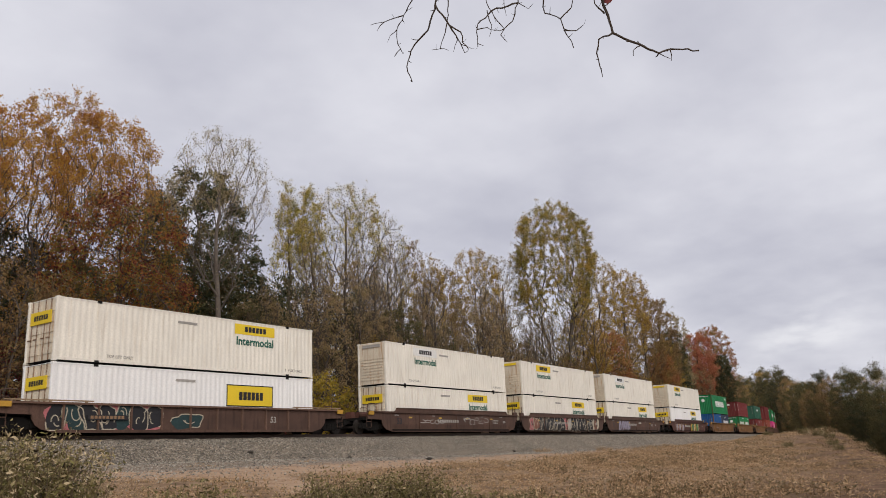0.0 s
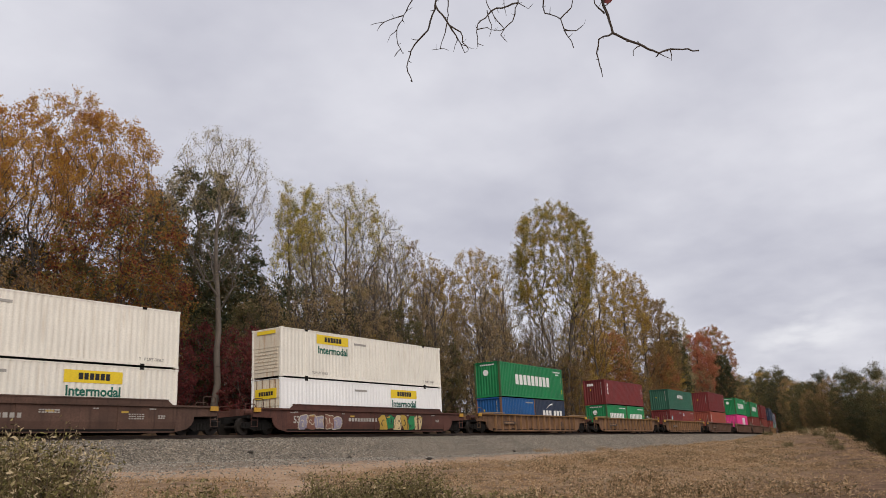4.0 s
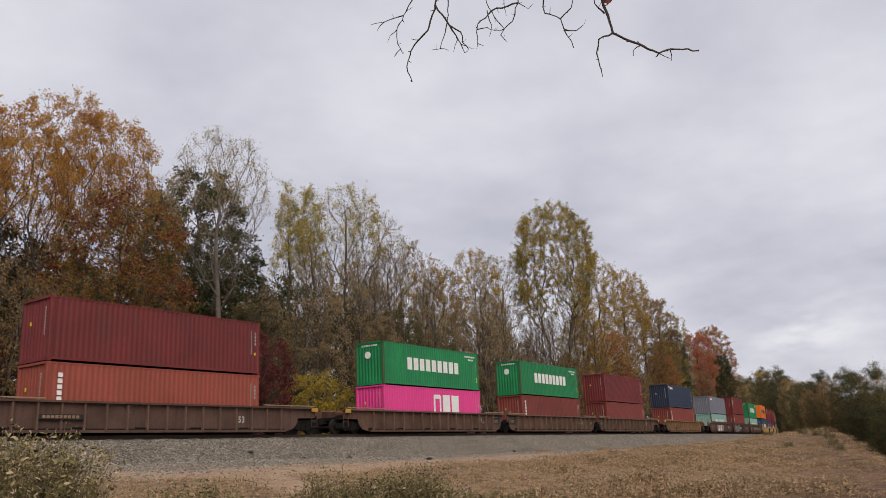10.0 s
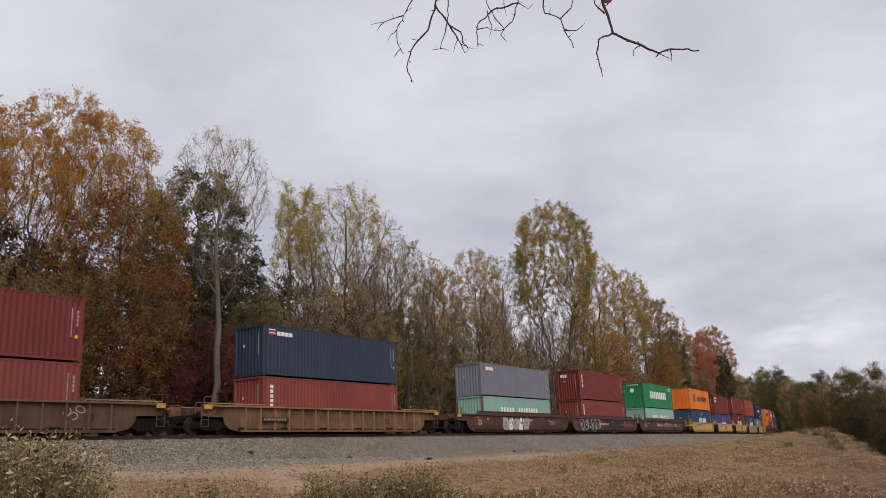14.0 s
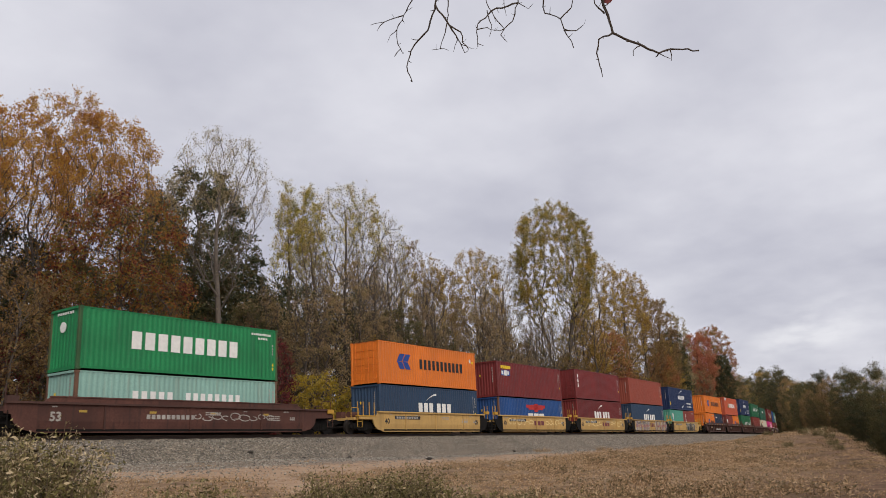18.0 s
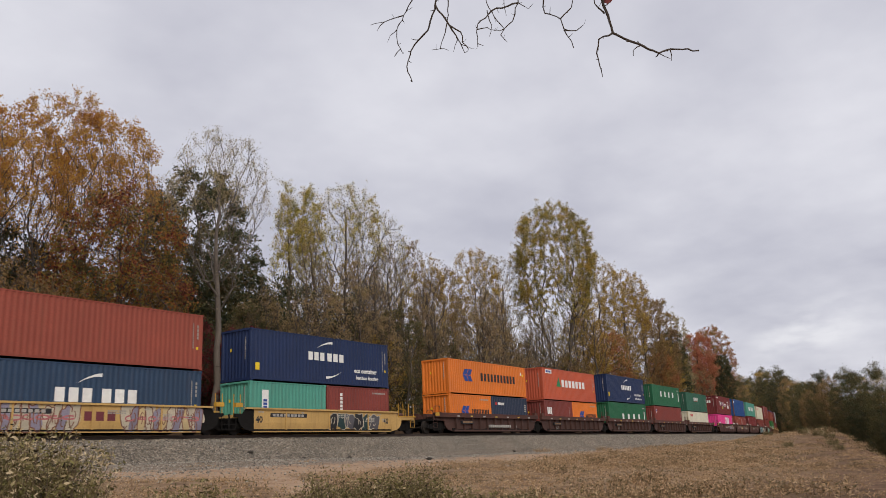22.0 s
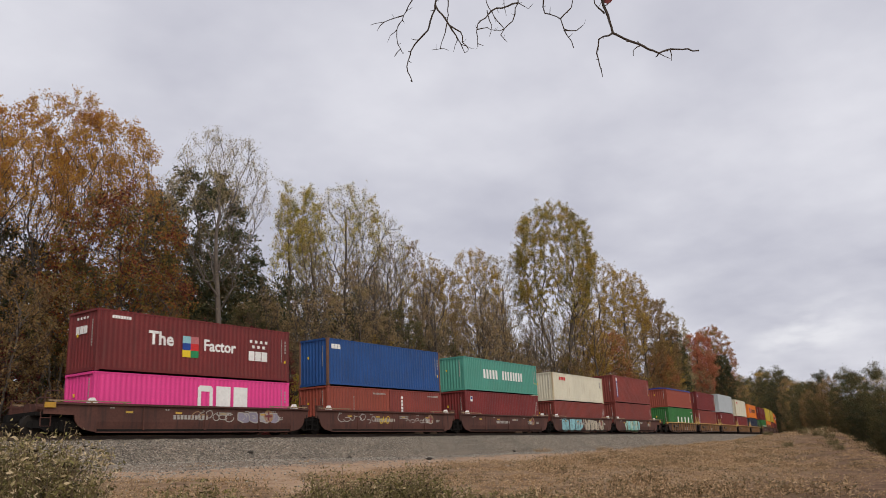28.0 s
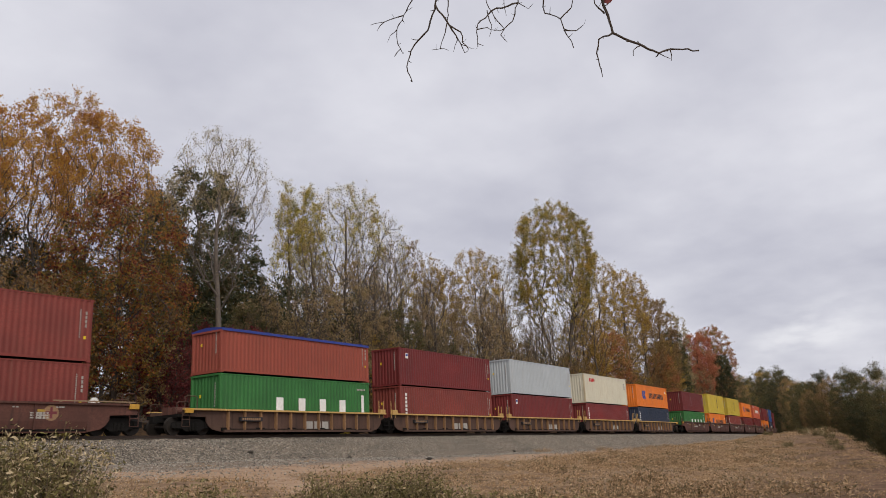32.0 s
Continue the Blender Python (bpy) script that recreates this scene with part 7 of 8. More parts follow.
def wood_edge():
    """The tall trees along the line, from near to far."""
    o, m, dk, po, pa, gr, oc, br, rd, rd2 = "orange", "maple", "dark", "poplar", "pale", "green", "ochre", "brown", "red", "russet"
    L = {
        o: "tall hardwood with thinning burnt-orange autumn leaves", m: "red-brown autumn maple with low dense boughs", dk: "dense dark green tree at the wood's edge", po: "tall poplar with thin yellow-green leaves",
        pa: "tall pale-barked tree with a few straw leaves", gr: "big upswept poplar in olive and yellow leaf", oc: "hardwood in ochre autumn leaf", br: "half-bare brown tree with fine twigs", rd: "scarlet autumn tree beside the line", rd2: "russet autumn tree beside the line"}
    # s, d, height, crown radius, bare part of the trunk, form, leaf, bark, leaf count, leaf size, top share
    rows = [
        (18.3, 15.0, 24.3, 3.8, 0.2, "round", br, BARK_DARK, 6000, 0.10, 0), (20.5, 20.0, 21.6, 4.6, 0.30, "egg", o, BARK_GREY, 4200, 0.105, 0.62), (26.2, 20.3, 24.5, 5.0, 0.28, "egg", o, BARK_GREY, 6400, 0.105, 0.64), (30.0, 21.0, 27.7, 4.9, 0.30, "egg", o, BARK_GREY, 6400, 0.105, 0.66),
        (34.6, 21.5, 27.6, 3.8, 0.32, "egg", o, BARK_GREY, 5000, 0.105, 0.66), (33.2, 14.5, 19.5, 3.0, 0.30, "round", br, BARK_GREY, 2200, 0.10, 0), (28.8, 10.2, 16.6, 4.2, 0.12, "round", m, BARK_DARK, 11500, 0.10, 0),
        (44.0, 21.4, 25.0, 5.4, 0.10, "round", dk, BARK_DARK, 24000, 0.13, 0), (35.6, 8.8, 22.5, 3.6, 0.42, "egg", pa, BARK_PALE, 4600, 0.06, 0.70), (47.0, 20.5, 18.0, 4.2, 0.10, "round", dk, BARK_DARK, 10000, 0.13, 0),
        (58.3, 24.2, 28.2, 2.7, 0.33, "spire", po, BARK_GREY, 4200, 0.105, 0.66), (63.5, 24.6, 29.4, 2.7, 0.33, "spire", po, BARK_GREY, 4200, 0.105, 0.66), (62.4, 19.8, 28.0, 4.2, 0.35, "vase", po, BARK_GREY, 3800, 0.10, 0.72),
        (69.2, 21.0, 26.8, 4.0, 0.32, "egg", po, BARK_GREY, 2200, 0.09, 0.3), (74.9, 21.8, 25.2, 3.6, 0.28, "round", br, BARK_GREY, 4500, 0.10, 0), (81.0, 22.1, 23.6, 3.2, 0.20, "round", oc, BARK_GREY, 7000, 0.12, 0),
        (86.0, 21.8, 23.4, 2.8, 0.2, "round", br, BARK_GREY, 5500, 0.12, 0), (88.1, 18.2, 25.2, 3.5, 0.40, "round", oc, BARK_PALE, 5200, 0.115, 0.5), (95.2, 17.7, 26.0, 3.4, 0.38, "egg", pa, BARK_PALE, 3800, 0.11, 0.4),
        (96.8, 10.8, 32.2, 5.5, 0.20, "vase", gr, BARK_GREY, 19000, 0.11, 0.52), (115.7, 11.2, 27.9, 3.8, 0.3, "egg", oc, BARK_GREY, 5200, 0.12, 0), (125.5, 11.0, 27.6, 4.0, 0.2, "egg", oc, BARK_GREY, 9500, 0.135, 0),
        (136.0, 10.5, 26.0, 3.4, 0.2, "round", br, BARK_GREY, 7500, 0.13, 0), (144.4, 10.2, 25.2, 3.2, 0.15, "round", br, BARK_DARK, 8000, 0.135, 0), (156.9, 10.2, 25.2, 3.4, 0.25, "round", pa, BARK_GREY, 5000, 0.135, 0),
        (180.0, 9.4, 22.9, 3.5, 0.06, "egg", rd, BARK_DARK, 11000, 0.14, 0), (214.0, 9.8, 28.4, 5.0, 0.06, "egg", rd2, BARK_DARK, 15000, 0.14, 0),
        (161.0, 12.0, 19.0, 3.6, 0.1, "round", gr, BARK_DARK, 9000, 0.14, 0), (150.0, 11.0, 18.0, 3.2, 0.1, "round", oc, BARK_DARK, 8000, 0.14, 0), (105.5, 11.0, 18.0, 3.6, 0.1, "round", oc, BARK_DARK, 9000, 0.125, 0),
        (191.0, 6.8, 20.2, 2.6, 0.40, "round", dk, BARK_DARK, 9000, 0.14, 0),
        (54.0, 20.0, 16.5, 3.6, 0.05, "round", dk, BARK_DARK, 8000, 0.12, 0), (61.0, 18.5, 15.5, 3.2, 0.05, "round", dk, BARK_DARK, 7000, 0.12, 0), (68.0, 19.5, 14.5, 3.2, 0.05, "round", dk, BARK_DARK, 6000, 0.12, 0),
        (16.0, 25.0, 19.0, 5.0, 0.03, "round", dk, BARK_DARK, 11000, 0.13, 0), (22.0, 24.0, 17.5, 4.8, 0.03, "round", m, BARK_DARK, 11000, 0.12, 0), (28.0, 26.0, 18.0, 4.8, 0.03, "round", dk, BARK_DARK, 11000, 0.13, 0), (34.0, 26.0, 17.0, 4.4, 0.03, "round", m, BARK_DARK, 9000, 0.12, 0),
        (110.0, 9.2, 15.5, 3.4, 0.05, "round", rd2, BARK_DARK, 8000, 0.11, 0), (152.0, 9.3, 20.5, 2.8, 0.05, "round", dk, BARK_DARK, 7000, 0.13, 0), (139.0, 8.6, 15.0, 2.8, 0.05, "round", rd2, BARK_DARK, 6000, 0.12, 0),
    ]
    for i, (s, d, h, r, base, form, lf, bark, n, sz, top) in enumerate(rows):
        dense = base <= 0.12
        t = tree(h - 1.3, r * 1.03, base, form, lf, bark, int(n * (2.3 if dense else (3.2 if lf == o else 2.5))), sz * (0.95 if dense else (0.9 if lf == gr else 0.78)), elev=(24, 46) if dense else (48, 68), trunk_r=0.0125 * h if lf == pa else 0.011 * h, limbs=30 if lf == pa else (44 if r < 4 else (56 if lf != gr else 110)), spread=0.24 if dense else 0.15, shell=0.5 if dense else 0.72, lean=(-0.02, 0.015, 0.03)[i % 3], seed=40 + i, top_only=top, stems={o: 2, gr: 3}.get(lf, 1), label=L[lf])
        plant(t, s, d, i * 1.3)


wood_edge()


def understorey():
    """Saplings and thickets between the tall trees, and the deeper wood behind them."""
    rnd = random.Random(77)
    saplings = []
    for i, (h, r, lf, st, n) in enumerate(((9.5, 2.4, "brown", 3, 3800), (7.5, 2.2, "wine", 3, 4200), (11.5, 2.5, "haze", 2, 4000), (8.5, 2.3, "ochre", 3, 3400), (10.5, 2.4, "mossy", 2, 5200), (12.5, 2.2, "haze", 1, 3000))):
        saplings.append(tree(h, r, 0.08, "round", lf, (BARK_GREY, BARK_DARK)[i % 2], int(n * 1.7), 0.08, limbs=30, seed=200 + i, stems=st, trunk_r=0.09, name="sapling", sub=False,
                             label=f"slender multi-stemmed sapling in {('dull brown', 'dark wine-red', 'grey-brown', 'ochre', 'mossy green', 'sparse grey-brown')[i]} leaf"))
    first = [(21.5, 9.5), (39.5, 10.5), (46.0, 9.0), (55.0, 10.0), (66.0, 11.0), (77.0, 10.5)]
    for t, (s, d) in zip(saplings, first):
        plant(t, s, d, rnd.random() * 6)
    spots = []
    for k in range(84):
        s = 13 + k * 2.15 + rnd.uniform(-1.2, 1.2)
        spots.append((s, rnd.uniform(8.5, 14.5)))
    for i, (s, d) in enumerate(spots):
        if s > 44 and i % 3 == 0:
            continue
        if s < 40:
            k = rnd.choice((0, 4, 0, 3, 1, 1))
        elif s < 95:
            k = rnd.choice((0, 0, 2, 2, 4, 5, 3))
        else:
            k = rnd.choice((0, 2, 3, 4, 3, 5))
        again(saplings[k], s, d, rnd.random() * 6.28, rnd.uniform(0.75, 1.15))
    # thin bare trunks standing close together
    slim = tree(14.5, 1.7, 0.30, "column", "haze", BARK_GREY, 1100, 0.07, limbs=30, seed=260, trunk_r=0.11, elev=(50, 72), name="sapling", sub=False, label="slim upright young tree, nearly bare, with grey bark")
    plant(slim, 57.0, 12.0)
    for k in range(30):
        s = 43 + k * 2.1 + rnd.uniform(-0.9, 0.9)
        again(slim, s, rnd.uniform(8.0, 15.0), rnd.random() * 6.28, rnd.uniform(0.75, 1.15))
    deep = []
    for i, (h, r, lf, n) in enumerate(((20, 4.6, "brown", 7000), (18, 4.4, "dark", 8500), (21, 4.6, "haze", 8000))):
        deep.append(tree(h, r, 0.12, "round", lf, BARK_DARK, int(n * 1.0), 0.18, spread=0.5, limbs=26, seed=300 + i, name="tree", sub=False, label=f"hardwood deep in the wood in {('brown', 'dark green', 'grey-brown')[i]} leaf"))
    for t, (s, d) in zip(deep, ((24, 30), (52, 33), (80, 31))):
        plant(t, s, d)
    for k in range(40):
        s = 10 + k * 4.6 + rnd.uniform(-2, 2)
        row = k % 2
        t = deep[rnd.choice((2, 2, 2, 0)) if s > 44 else rnd.choice((0, 1, 1))]
        again(t, s, 27 + row * 9 + rnd.uniform(-2.5, 2.5), rnd.random() * 6.28, rnd.uniform(0.70, 0.86) if s < 42 else rnd.uniform(0.5, 0.68))


understorey()


def far_woods():
    """The wooded valley and the hill beyond the bend."""
    rnd = random.Random(9)
    kinds = []
    for i, (h, r, lf, n) in enumerate(((24, 5.4, "mossy", 7500), (23, 5.0, "dark", 7500), (25, 4.6, "ochre", 6000), (22, 4.6, "brown", 6500))):
        kinds.append(tree(h, r, 0.06, "round", lf, BARK_GREY, int(n * 1.8), 0.18, spread=0.5, limbs=30, seed=400 + i, sub=False, name="tree", label=f"tall valley tree in {('mossy green', 'dark green', 'ochre', 'dull brown')[i]} autumn leaf"))
    spots = []
    for s, d, k, c in ((198, 11.0, 3, 0.9), (222, 9.5, 1, 0.62), (232, 8.2, 0, 0.64), (244, 7.9, 3, 0.70), (262, 7.9, 1, 0.76), (284, 8, 0, 0.84), (310, 8.2, 2, 0.88), (340, 8.5, 1, 1.0), (375, 8.5, 0, 1.1)):
        spots.append((s, d, k, c))
    for s, d, k, c in ((250, -11, 0, 0.72), (238, -14, 1, 0.74), (225, -15.5, 3, 0.78), (262, -12, 2, 0.76), (228, -20, 0, 0.92), (210, -20, 1, 0.92), (214, -25, 2, 0.98), (200, -24, 0, 1.0), (196, -29, 1, 1.0), (204, -32, 0, 1.02), (184, -29, 3, 0.95), (190, -35, 2, 0.98), (176, -33, 0, 0.95),
                       (168, -38, 1, 0.95), (160, -42, 0, 0.95), (182, -24.5, 0, 0.72), (170, -27, 1, 0.75), (158, -30, 0, 0.78), (148, -33, 1, 0.78), (140, -37, 0, 0.8), (190, -21, 1, 0.66), (205, -17.5, 0, 0.62), (232, -10.5, 3, 0.55),
                       (290, -11, 0, 0.85), (310, -12, 1, 0.9), (335, -12, 2, 0.95), (360, -13, 0, 1.0), (390, -13, 1, 1.05), (415, -14, 3, 1.1), (440, -15, 0, 1.1), (465, -15, 1, 1.15), (490, -15, 2, 1.2), (515, -14, 0, 1.2), (330, -22, 2, 1.0), (360, -26, 0, 1.0), (290, -22, 1, 0.95), (270, -26, 0, 0.95), (250, -30, 3, 0.95), (200, -19, 0, 0.5), (186, -21.5, 1, 0.5), (174, -24, 0, 0.52), (162, -26.5, 3, 0.52), (152, -29, 0, 0.55), (144, -32, 1, 0.55), (216, -16.5, 3, 0.48), (245, -12, 0, 0.6), (275, -10.5, 1, 0.6), (222, -11.5, 0, 0.45), (395, 7.5, 1, 1.25), (372, -8, 0, 1.2), (393, -8, 1, 1.3), (415, -9, 0, 1.35), (443, -9, 3, 1.45), (442, -14, 2, 1.5), (470, -18, 0, 1.5), (350, -9, 1, 1.1), (325, -9, 3, 0.95), (305, -8.5, 0, 0.8)):
        spots.append((s, d, k, c))
    used = set()
    for s, d, k, c in spots:
        if d < -15:
            c *= 0.94
        if k not in used:
            used.add(k)
            plant(kinds[k], s, d)
            kinds[k].scale = (c, c, c)
        else:
            again(kinds[k], s, d, rnd.random() * 6.28, c * rnd.uniform(0.92, 1.06))


far_woods()


def shrubs():
    t = tree(5.7, 2.7, 0.12, "round", "gold", BARK_GREY, 9500, 0.085, limbs=22, seed=501, stems=4, trunk_r=0.05, name="shrub", label="golden-leaved shrub growing just behind the line")
    plant(t, 43.4, 6.6, 0.4)
    t = tree(7.6, 2.7, 0.05, "round", "wine", BARK_DARK, 9500, 0.085, limbs=30, seed=502, stems=4, trunk_r=0.07, name="shrub", label="wine-red shrub at the wood's edge")
    plant(t, 38.0, 7.4, 2.0)
    t = tree(3.0, 1.6, 0.05, "round", "green", BARK_GREY, 2600, 0.08, limbs=16, seed=503, stems=4, trunk_r=0.04, name="shrub", label="olive-green shrub behind the line")
    plant(t, 24.5, 6.8, 1.0)


shrubs()


# ---------------------------------------------------------------- bare tree whose twigs hang into the view
def overhanging_tree():
    m = BARK_DARK
    t = tagged(new("bare_tree"), "bare dark-barked tree leaning over the bank, twigs hanging", "tree")
    gz = ground_z(4.4, -39.4) - 0.2
    base = Vector((4.4, -39.4, gz))
    g = Geo()
    g.tube([base, base + Vector((0.05, 0.1, 2.2)), base + Vector((0.12, 0.35, 4.6)), base + Vector((0.1, 1.0, 6.4)), base + Vector((-0.1, 1.6, 8.0))], [0.24, 0.18, 0.14, 0.09, 0.04], 10)
    part("trunk", g, m, t, "", True)
    B = pose(3.913, -33.104, -0.344, 104.339, 0, -53.882)      # hanging plane of the twigs
    anchor = base + Vector((0.12, 0.4, 4.8))
    tops = [(0.05, 1.70, 0.0), (0.5, 1.70, 0.1), (0.69, 1.68, 0.0), (1.02, 1.68, -0.1)]
    mid = B @ Vector((1.1, 2.25, 0.25))
    g = Geo()
    g.tube([anchor, anchor.lerp(mid, 0.5) + Vector((0, 0, 0.35)), mid, B @ Vector((0.6, 2.1, 0.1)), B @ Vector((0.0, 1.95, 0.0)), B @ Vector((-0.4, 2.0, 0.0))], [0.075, 0.055, 0.04, 0.028, 0.018, 0.008], 7)
    part("bough", g, m, t, "", True)
    rnd = random.Random(3)

    def twig(path, r, knots=True):
        g = Geo()
        p = [B @ Vector((x, y, 0.04 * math.sin(7 * x + 5 * y))) for x, y in path]
        # uneven, slightly crooked growth between the bends
        q = [p[0]]
        for a, b in zip(p, p[1:]):
            n = max(1, round((b - a).length / 0.035))
            for i in range(1, n + 1):
                c = a.lerp(b, i / n)
                if i < n:
                    c += Vector((rnd.gauss(0, 0.0035), rnd.gauss(0, 0.0035), rnd.gauss(0, 0.0035)))
                q.append(c)
        k = len(q)
        g.tube(q, [r * (1 - 0.62 * i / (k - 1)) * rnd.uniform(0.9, 1.15) for i in range(k)], 6)
        if knots:
            for i in range(2, k, 2):
                if rnd.random() < 0.6:
                    d = Vector((rnd.gauss(0, 1), rnd.gauss(0, 1), rnd.gauss(-0.3, 1))).normalized() * rnd.uniform(0.012, 0.05)
                    g.tube([q[i], q[i] + d * 0.6, q[i] + d + Vector((0, 0, 0.006))], [r * 0.4, r * 0.3, r * 0.18], 4)
        part("twig", g, m, t)

    a, b, c, d, e = (0.05, 1.95), (0.55, 2.08), (0.70, 2.1), (1.02, 2.2), (0.0, 1.95)
    twig([a, (0.035, 1.68), (0.02, 1.50), (-0.032, 1.352), (-0.12, 1.276), (-0.163, 1.183), (-0.169, 1.114), (-0.144, 1.049)], 0.0085)
    twig([e, (-0.107, 1.566), (-0.178, 1.457), (-0.224, 1.378), (-0.224, 1.291), (-0.195, 1.23)], 0.0055)
    twig([(-0.178, 1.457), (-0.298, 1.431), (-0.387, 1.414)], 0.004)
    twig([(-0.298, 1.431), (-0.35, 1.375)], 0.003)
    twig([(-0.224, 1.378), (-0.267, 1.345), (-0.29, 1.298)], 0.003)
    twig([(-0.205, 1.26), (-0.25, 1.21)], 0.0028)
    twig([(0.02, 1.5), (0.085, 1.399), (0.101, 1.371), (0.169, 1.325), (0.177, 1.262), (0.213, 1.218)], 0.0065)
    twig([(0.088, 1.385), (0.075, 1.33), (0.039, 1.237), (-0.013, 1.236)], 0.004)
    twig([(0.039, 1.237), (0.09, 1.222)], 0.003)
    twig([(0.101, 1.371), (0.15, 1.284), (0.188, 1.199)], 0.005)
    twig([(0.15, 1.284), (0.12, 1.21)], 0.003)
    twig([(0.17, 1.25), (0.235, 1.22)], 0.003)
    twig([(0.10, 1.9), (0.10, 1.49), (0.089, 1.399)], 0.0075)
    twig([b, (0.538, 1.511), (0.498, 1.398), (0.443, 1.348), (0.40, 1.399), (0.342, 1.51), (0.335, 1.668)], 0.0055)
    twig([(0.443, 1.348), (0.417, 1.307), (0.457, 1.26)], 0.0035)
    twig([(0.443, 1.348), (0.375, 1.335)], 0.003)
    twig([(0.538, 1.511), (0.368, 1.463), (0.276, 1.373), (0.267, 1.321), (0.27, 1.23)], 0.0055)
    twig([(0.268, 1.338), (0.335, 1.353), (0.39, 1.336)], 0.0035)
    twig([(0.27, 1.25), (0.31, 1.235)], 0.0028)
    twig([(0.34, 1.465), (0.364, 1.369), (0.346, 1.296)], 0.004)
    twig([(0.44, 1.95), (0.45, 1.52), (0.46, 1.43)], 0.004)
    twig([(0.538, 1.511), (0.60, 1.47), (0.63, 1.50)], 0.003)
    twig([c, (0.692, 1.504), (0.699, 1.434), (0.792, 1.391), (0.81, 1.331), (0.855, 1.252), (0.867, 1.209)], 0.0065)
    twig([(0.792, 1.391), (0.857, 1.448), (0.875, 1.538)], 0.0045)
    twig([(0.809, 1.321), (0.886, 1.31), (0.929, 1.34)], 0.0045)
    twig([d, (1.007, 1.654), (1.066, 1.417), (1.101, 1.276), (1.197, 1.226), (1.386, 1.147), (1.468, 1.175), (1.649, 1.163)], 0.012)
    twig([(1.101, 1.276), (1.016, 1.245), (1.002, 1.165), (1.037, 1.02)], 0.006)
    twig([(1.386, 1.147), (1.461, 1.112)], 0.0035)
    twig([(1.269, 1.194), (1.222, 1.165), (1.221, 1.13)], 0.004, False)
    twig([(1.058, 1.397), (0.998, 1.462), (0.996, 1.567)], 0.005)
    twig([(1.464, 1.172), (1.464, 1.098)], 0.0035)
    # one withered leaf still on
    g = Geo()
    o = B @ Vector((1.085, 1.49, 0.0))
    ax, ay = (B.to_3x3() @ Vector((1, 0.1, 0))), (B.to_3x3() @ Vector((0.1, -1, 0.4)))
    n = 7
    for i in range(n):
        u0, u1 = i / n, (i + 1) / n
        w0, w1 = 0.020 * math.sin(math.pi * u0) * (1 + 0.3 * (i % 2)), 0.020 * math.sin(math.pi * u1) * (1 + 0.3 * ((i + 1) % 2))
        p0, p1 = o + ax * (0.07 * (u0 - 0.5)), o + ax * (0.07 * (u1 - 0.5))
        g.quad(tuple(p0 - ay * w0), tuple(p1 - ay * w1), tuple(p1 + ay * w1), tuple(p0 + ay * w0))
    part("withered_leaf", g, LEAF["wine"], t, "curled dark brown leaf")


overhanging_tree()


# ---------------------------------------------------------------- weeds and dry cover on the bank
WEED = leaf_mat("withered_weed_leaves", [(0.045, 0.036, 0.022), (0.13, 0.115, 0.045), (0.20, 0.155, 0.072), (0.20, 0.18, 0.06), (0.40, 0.31, 0.18), (0.58, 0.46, 0.30)], 0.8, 0.2)
WEED_GREEN = leaf_mat("olive_weed_leaves", [(0.06, 0.052, 0.03), (0.13, 0.14, 0.04), (0.22, 0.24, 0.065), (0.36, 0.30, 0.17)], 0.8, 0.2)
COVER = leaf_mat("dry_ground_cover", [(0.10, 0.085, 0.038), (0.24, 0.152, 0.08), (0.40, 0.265, 0.15), (0.54, 0.385, 0.235), (0.30, 0.19, 0.10)], 0.9, 0.15)
STALK = mat("dry_stalk", (0.16, 0.11, 0.065), 0.9)


def weed(h, r, stalks, per, size, material, seed):
    rnd, rng = random.Random(seed), np.random.default_rng(seed)
    g = Geo()
    cs = []
    for i in range(stalks):
        a, q = rnd.random() * 6.28, r * math.sqrt(rnd.random())
        x, y = q * math.cos(a), q * math.sin(a)
        hh = h * rnd.uniform(0.55, 1.0) * (1 - 0.35 * (q / r) ** 2)
        lx, ly = rnd.gauss(0, 0.16) * hh + 0.2 * x, rnd.gauss(0, 0.16) * hh + 0.2 * y
        g.tube([(x, y, -0.1), (x + 0.4 * lx, y + 0.4 * ly, 0.55 * hh), (x + lx, y + ly, hh)], [0.006, 0.0045, 0.002], 4)
        for k in range(per):
            u = rnd.uniform(0.12, 1.02)
            cs.append((x + lx * u * u + rnd.gauss(0, 0.045), y + ly * u * u + rnd.gauss(0, 0.045), hh * u + rnd.gauss(0, 0.03)))
    t = tagged(new("weed_clump"), "clump of withered brown and olive weeds on the bank", "weeds", "weed clumps on the bank")
    part("stem_mass", g, STALK, t)["kind"] = "stuff"
    cs = np.array(cs)
    part("foliage", curled_leaves("foliage", cs, size * rng.uniform(0.5, 1.3, len(cs)), material, rng), material, t)["kind"] = "stuff"
    return t


def set_weed(t, x, y, turn, sc=1.0):
    t.location, t.rotation_euler, t.scale = (x, y, ground_z(x, y) - 0.02), (0, 0, turn), (sc, sc, sc)


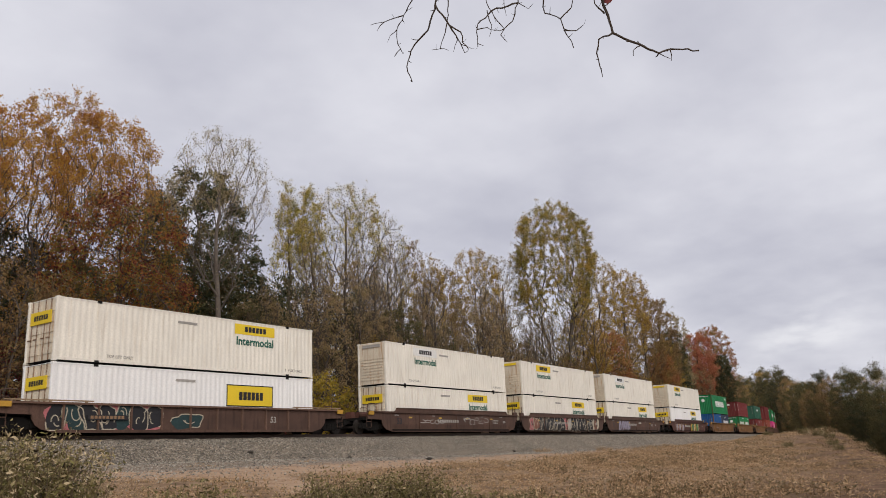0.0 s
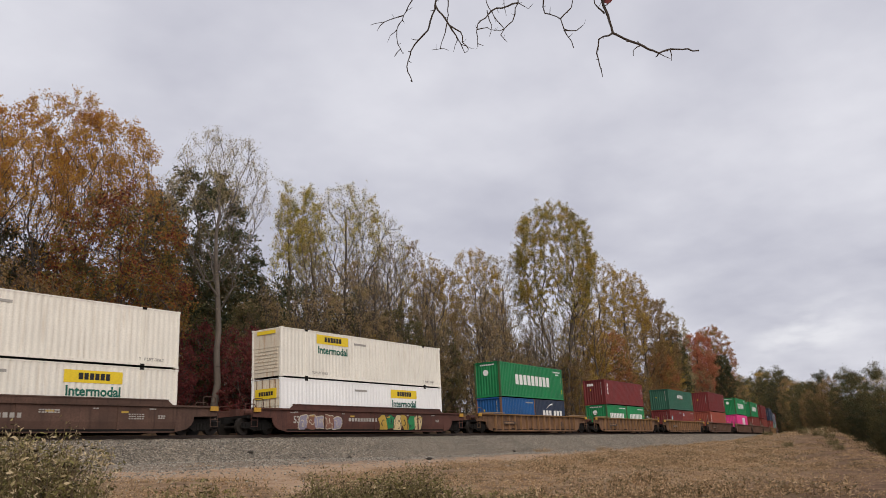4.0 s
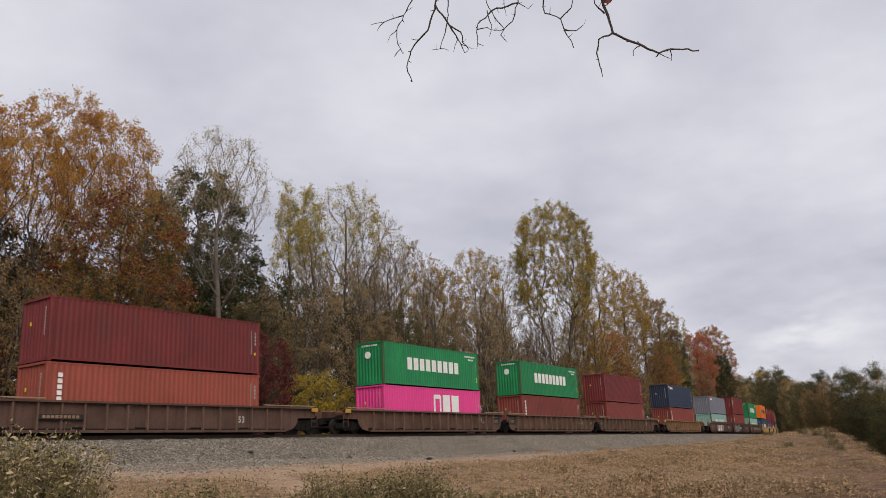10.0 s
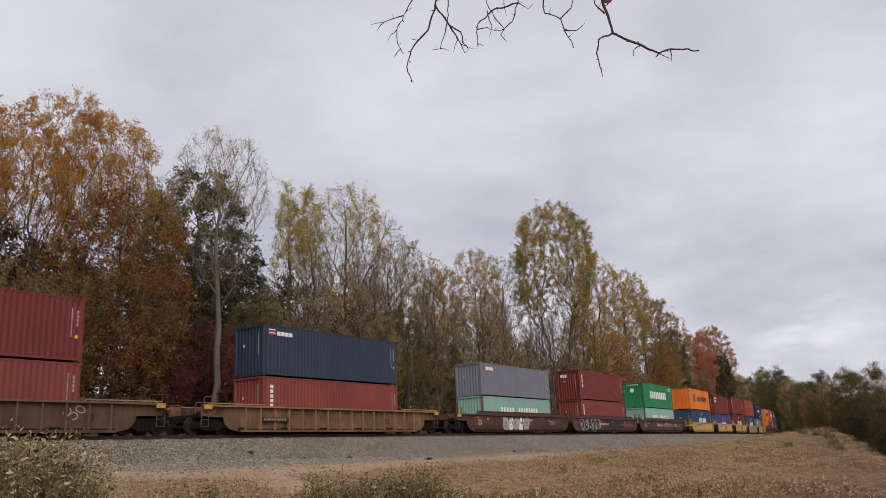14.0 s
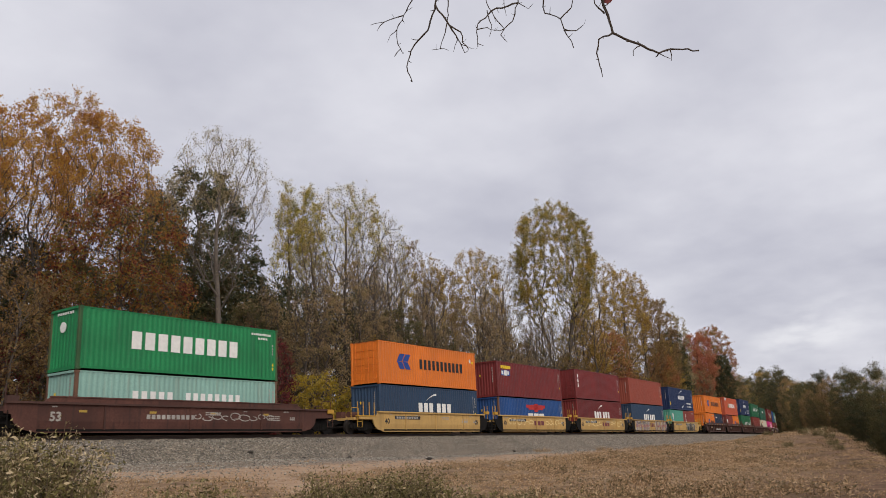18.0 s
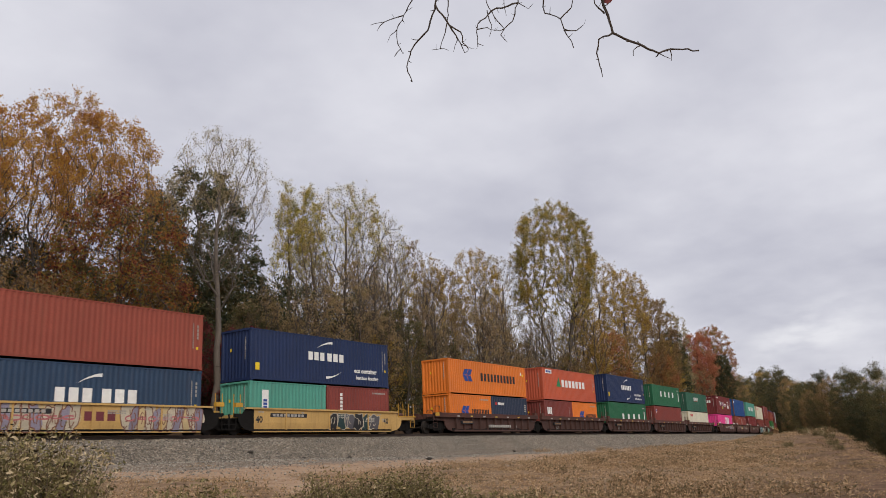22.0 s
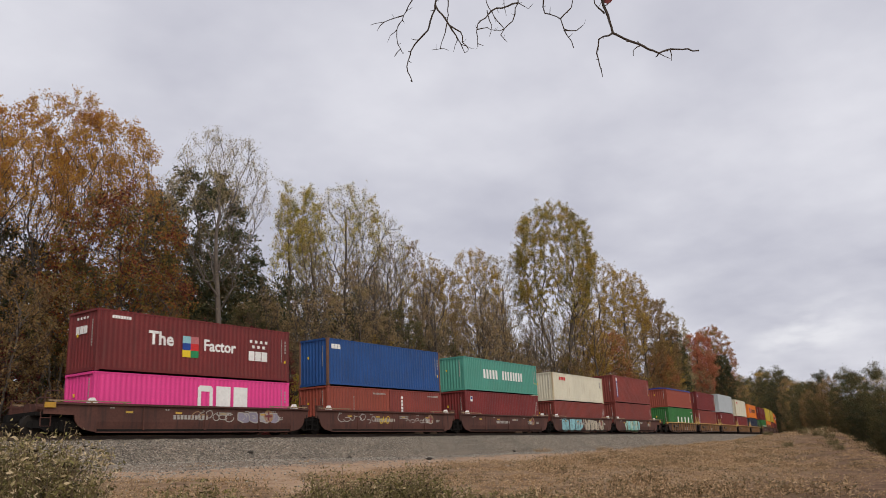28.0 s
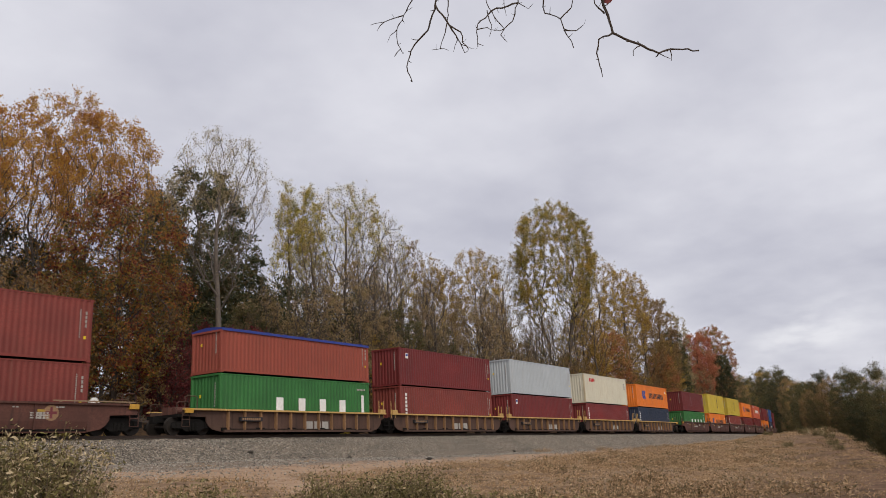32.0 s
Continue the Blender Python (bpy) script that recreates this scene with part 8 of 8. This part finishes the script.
def weeds():
    rnd = random.Random(21)
    kinds = [weed(1.68, 0.52, 66, 76, 0.029, WEED, 1), weed(1.15, 0.5, 60, 50, 0.031, WEED, 2), weed(0.85, 0.55, 60, 26, 0.042, WEED, 3), weed(0.8, 0.5, 50, 28, 0.042, WEED_GREEN, 4), weed(0.45, 0.7, 40, 14, 0.042, COVER, 5)]
    # across the bank and away from the viewer's stand
    fx, fy = math.sin(YAW), math.cos(YAW)
    rx, ry = math.cos(YAW), -math.sin(YAW)
    spots = [(0, -4.6, 8.5, 1.03), (0, -5.0, 8.3, 1.08), (0, -4.25, 8.5, 1.0), (0, -4.75, 7.9, 1.0), (0, -4.4, 8.0, 0.95), (1, -4.35, 8.3, 1.2), (0, -5.1, 9.2, 1.0), (0, -4.4, 9.1, 0.98), (0, -4.8, 9.6, 1.05), (0, -4.55, 9.3, 0.85), (0, -5.3, 8.9, 1.05), (0, -4.5, 8.9, 0.92), (3, -4.1, 7.7, 1.25), (3, -4.2, 8.0, 1.15), (3, -4.5, 7.5, 1.2), (1, -4.2, 8.6, 0.98),
             (1, -3.3, 9.7, 0.86), (1, -3.1, 9.8, 0.92), (1, -2.88, 10.0, 0.92), (1, -3.2, 9.4, 0.76), (1, -2.98, 9.6, 0.74), (2, -2.75, 10.2, 0.85)]
    for i in range(16):
        u = i / 15
        spots.append((rnd.choice((1, 1, 3, 2)), -2.1 + 2.1 * u + rnd.uniform(-0.15, 0.15), 12.6 + 0.9 * u + rnd.uniform(-0.5, 0.7), rnd.uniform(0.75, 0.98)))
    for i in range(26):
        u = i / 25
        spots.append((rnd.choice((4, 4, 4, 2)), -0.2 + 3.0 * u + rnd.uniform(-0.12, 0.12), 13.0 + 0.5 * u + rnd.uniform(-0.4, 0.7), rnd.uniform(0.62, 0.9) * (1 - 0.25 * u)))
    for i in range(22):
        u = i / 21
        spots.append((4, -0.4 + 5.5 * u + rnd.uniform(-0.2, 0.2), 13.2 + 3.5 * u + rnd.uniform(-0.6, 2.2), rnd.uniform(0.7, 1.0)))
    for i in range(34):
        q = rnd.uniform(16, 80)
        spots.append((4, q * rnd.uniform(0.1, 0.5), q, rnd.uniform(0.6, 1.1)))
    done = set()
    for k, a, b, sc in spots:
        x, y = EYE[0] + rx * a + fx * b, EYE[1] + ry * a + fy * b
        if k in done:
            c = copy_thing(kinds[k], Matrix.Identity(4))
        else:
            c = kinds[k]
            done.add(k)
        set_weed(c, x, y, rnd.random() * 6.28, sc)
    # dark tufts and a dry bush on the bank's brow
    for k, s, d, sc in ((4, 97, -19.8, 2.2), (2, 99, -19.0, 1.3), (2, 84, -21.6, 0.9), (2, 72, -23.4, 0.8), (4, 110, -17.5, 1.6), (2, 60, -25.4, 0.7), (2, 90, -15.0, 0.8), (4, 120, -13.0, 1.3), (2, 66, -21.0, 0.7), (2, 94, -18.0, 1.1), (2, 88, -20.2, 1.0), (4, 79, -22.0, 1.2), (4, 104, -17.0, 1.5)):
        p = track(s, d)
        set_weed(copy_thing(kinds[k], Matrix.Identity(4)), p.x, p.y, s, sc)


weeds()


def dry_cover():
    """Low matted weeds, withered, in tufts over the whole slope, with dark gaps between them."""
    rng = np.random.default_rng(31)
    fx, fy = math.sin(YAW), math.cos(YAW)
    rx, ry = math.cos(YAW), -math.sin(YAW)
    tufts = 15000
    b = 9 + 95 * rng.random(tufts) ** 1.7
    a = b * rng.uniform(-0.42, 0.64, tufts)
    b[:1300], a[:1300] = rng.uniform(-9, 11, 1300), rng.uniform(-13, 13, 1300)
    near, far = ([], []), ([], [])
    for i in range(tufts):
        x, y = EYE[0] + rx * a[i] + fx * b[i], EYE[1] + ry * a[i] + fy * b[i]
        s, d = R * math.atan2(x, R - y), R - math.hypot(x, y - R)
        if d > -6.5:
            continue
        q = noise.noise(Vector((x * 0.3, y * 0.3, 0))) + 0.6 * noise.noise(Vector((x * 1.1, y * 1.1, 5)))
        if rng.random() < max(bare_strip(s, d) * 0.985, 0.72 * outer_fall(s, d)) or q < -0.62:
            continue
        k = max(0.15, 0.55 + q)
        m = int(rng.integers(9, 26) * (1.0 if b[i] < 30 else 1.7))
        wide, high = (0.10 + 0.0045 * max(b[i], 8)) * (0.7 + 0.5 * k), (0.05 + 0.10 * k) * (0.4 if b[i] < 9 else 1.0)
        c = rng.normal(size=(m, 3)) * (wide, wide, 0)
        c[:, 2] = np.abs(rng.normal(size=m)) * high * np.exp(-(c[:, 0] ** 2 + c[:, 1] ** 2) / (2 * wide * wide)) + 0.012
        c += (x, y, ground_z(x, y))
        to = near if b[i] < 34 else far
        to[0].append(c)
        to[1].append((0.021 + 0.00042 * max(b[i], 6.0)) * rng.uniform(0.55, 1.35, m))
    holder = tagged(new("dry_cover"), "matted withered brown weeds and leaves on the slope", "dry grass", kind="stuff")
    for nm, (cs, sz), make in (("near_mat", near, curled_leaves), ("far_mat", far, leaf_mesh)):
        part(nm, make(nm, np.concatenate(cs), np.concatenate(sz), COVER, rng), COVER, holder)["kind"] = "stuff"


dry_cover()


def rocks():
    """Dark rocks and broken tie ends lying at the foot of the ballast."""
    m = mat("dark_rock", (0.055, 0.045, 0.038), 0.9, dark=0.6, light=1.5)
    rnd = random.Random(4)
    for s, d, r in ROCKS:
        bm = bmesh.new()
        bmesh.ops.create_icosphere(bm, subdivisions=2, radius=r)
        for v in bm.verts:
            v.co *= 1 + 0.35 * noise.noise(v.co * (2.2 / r) + Vector((s, d, 0)))
            v.co.z *= 0.55
        me = bpy.data.meshes.new("rock")
        bm.to_mesh(me)
        bm.free()
        me.materials.append(m)
        p = track(s, d)
        p.z = max(ground_z(p.x, p.y), float(np.interp(d, [-6.4, -5.1, -4.4, -3.7, -3.1, -2.5], [-1.78, -1.64, -1.36, -1.0, -0.66, -0.45]))) if d > -6.4 else ground_z(p.x, p.y)
        ob = tagged(new("rock", me), "dark broken rock lying at the ballast's foot", "rock", "rocks by the line")
        ob.location, ob.rotation_euler = p + Vector((0, 0, r * 0.2)), (0, 0, rnd.random() * 6)


ROCKS = [(33.72, -4.73, 0.16),(30.03, -4.92, 0.16),(27.48, -3.73, 0.16),(52.05, -4.79, 0.16),(65.28, -6.09, 0.16),(31.28, -11.97, 0.16)]
rocks()


# ---------------------------------------------------------------- movement
def motions():
    walk(cam, [(0.0, VIEW), (32.0, VIEW)])
    times = [float(i) for i in range(33)]
    for thing, s0, z in SHIPPING + [(w, s, 0.0) for w, s in WAGONS]:
        walk(thing, [(t, track_pose(s0 - run(t), z)) for t in times])
    # every wheelset rolls alike: one action serves them all
    rows = [(i / FPS, Matrix.Rotation(-run(i / FPS) / WR, 4, "Y")) for i in range(32 * FPS + 1)]
    walk(WHEELS[0], rows)
    first = WHEELS[0].animation_data
    for w in WHEELS[1:]:
        w.rotation_mode = "QUATERNION"
        a = w.animation_data_create()
        a.action = first.action
        a.action_slot = first.action_slot


motions()
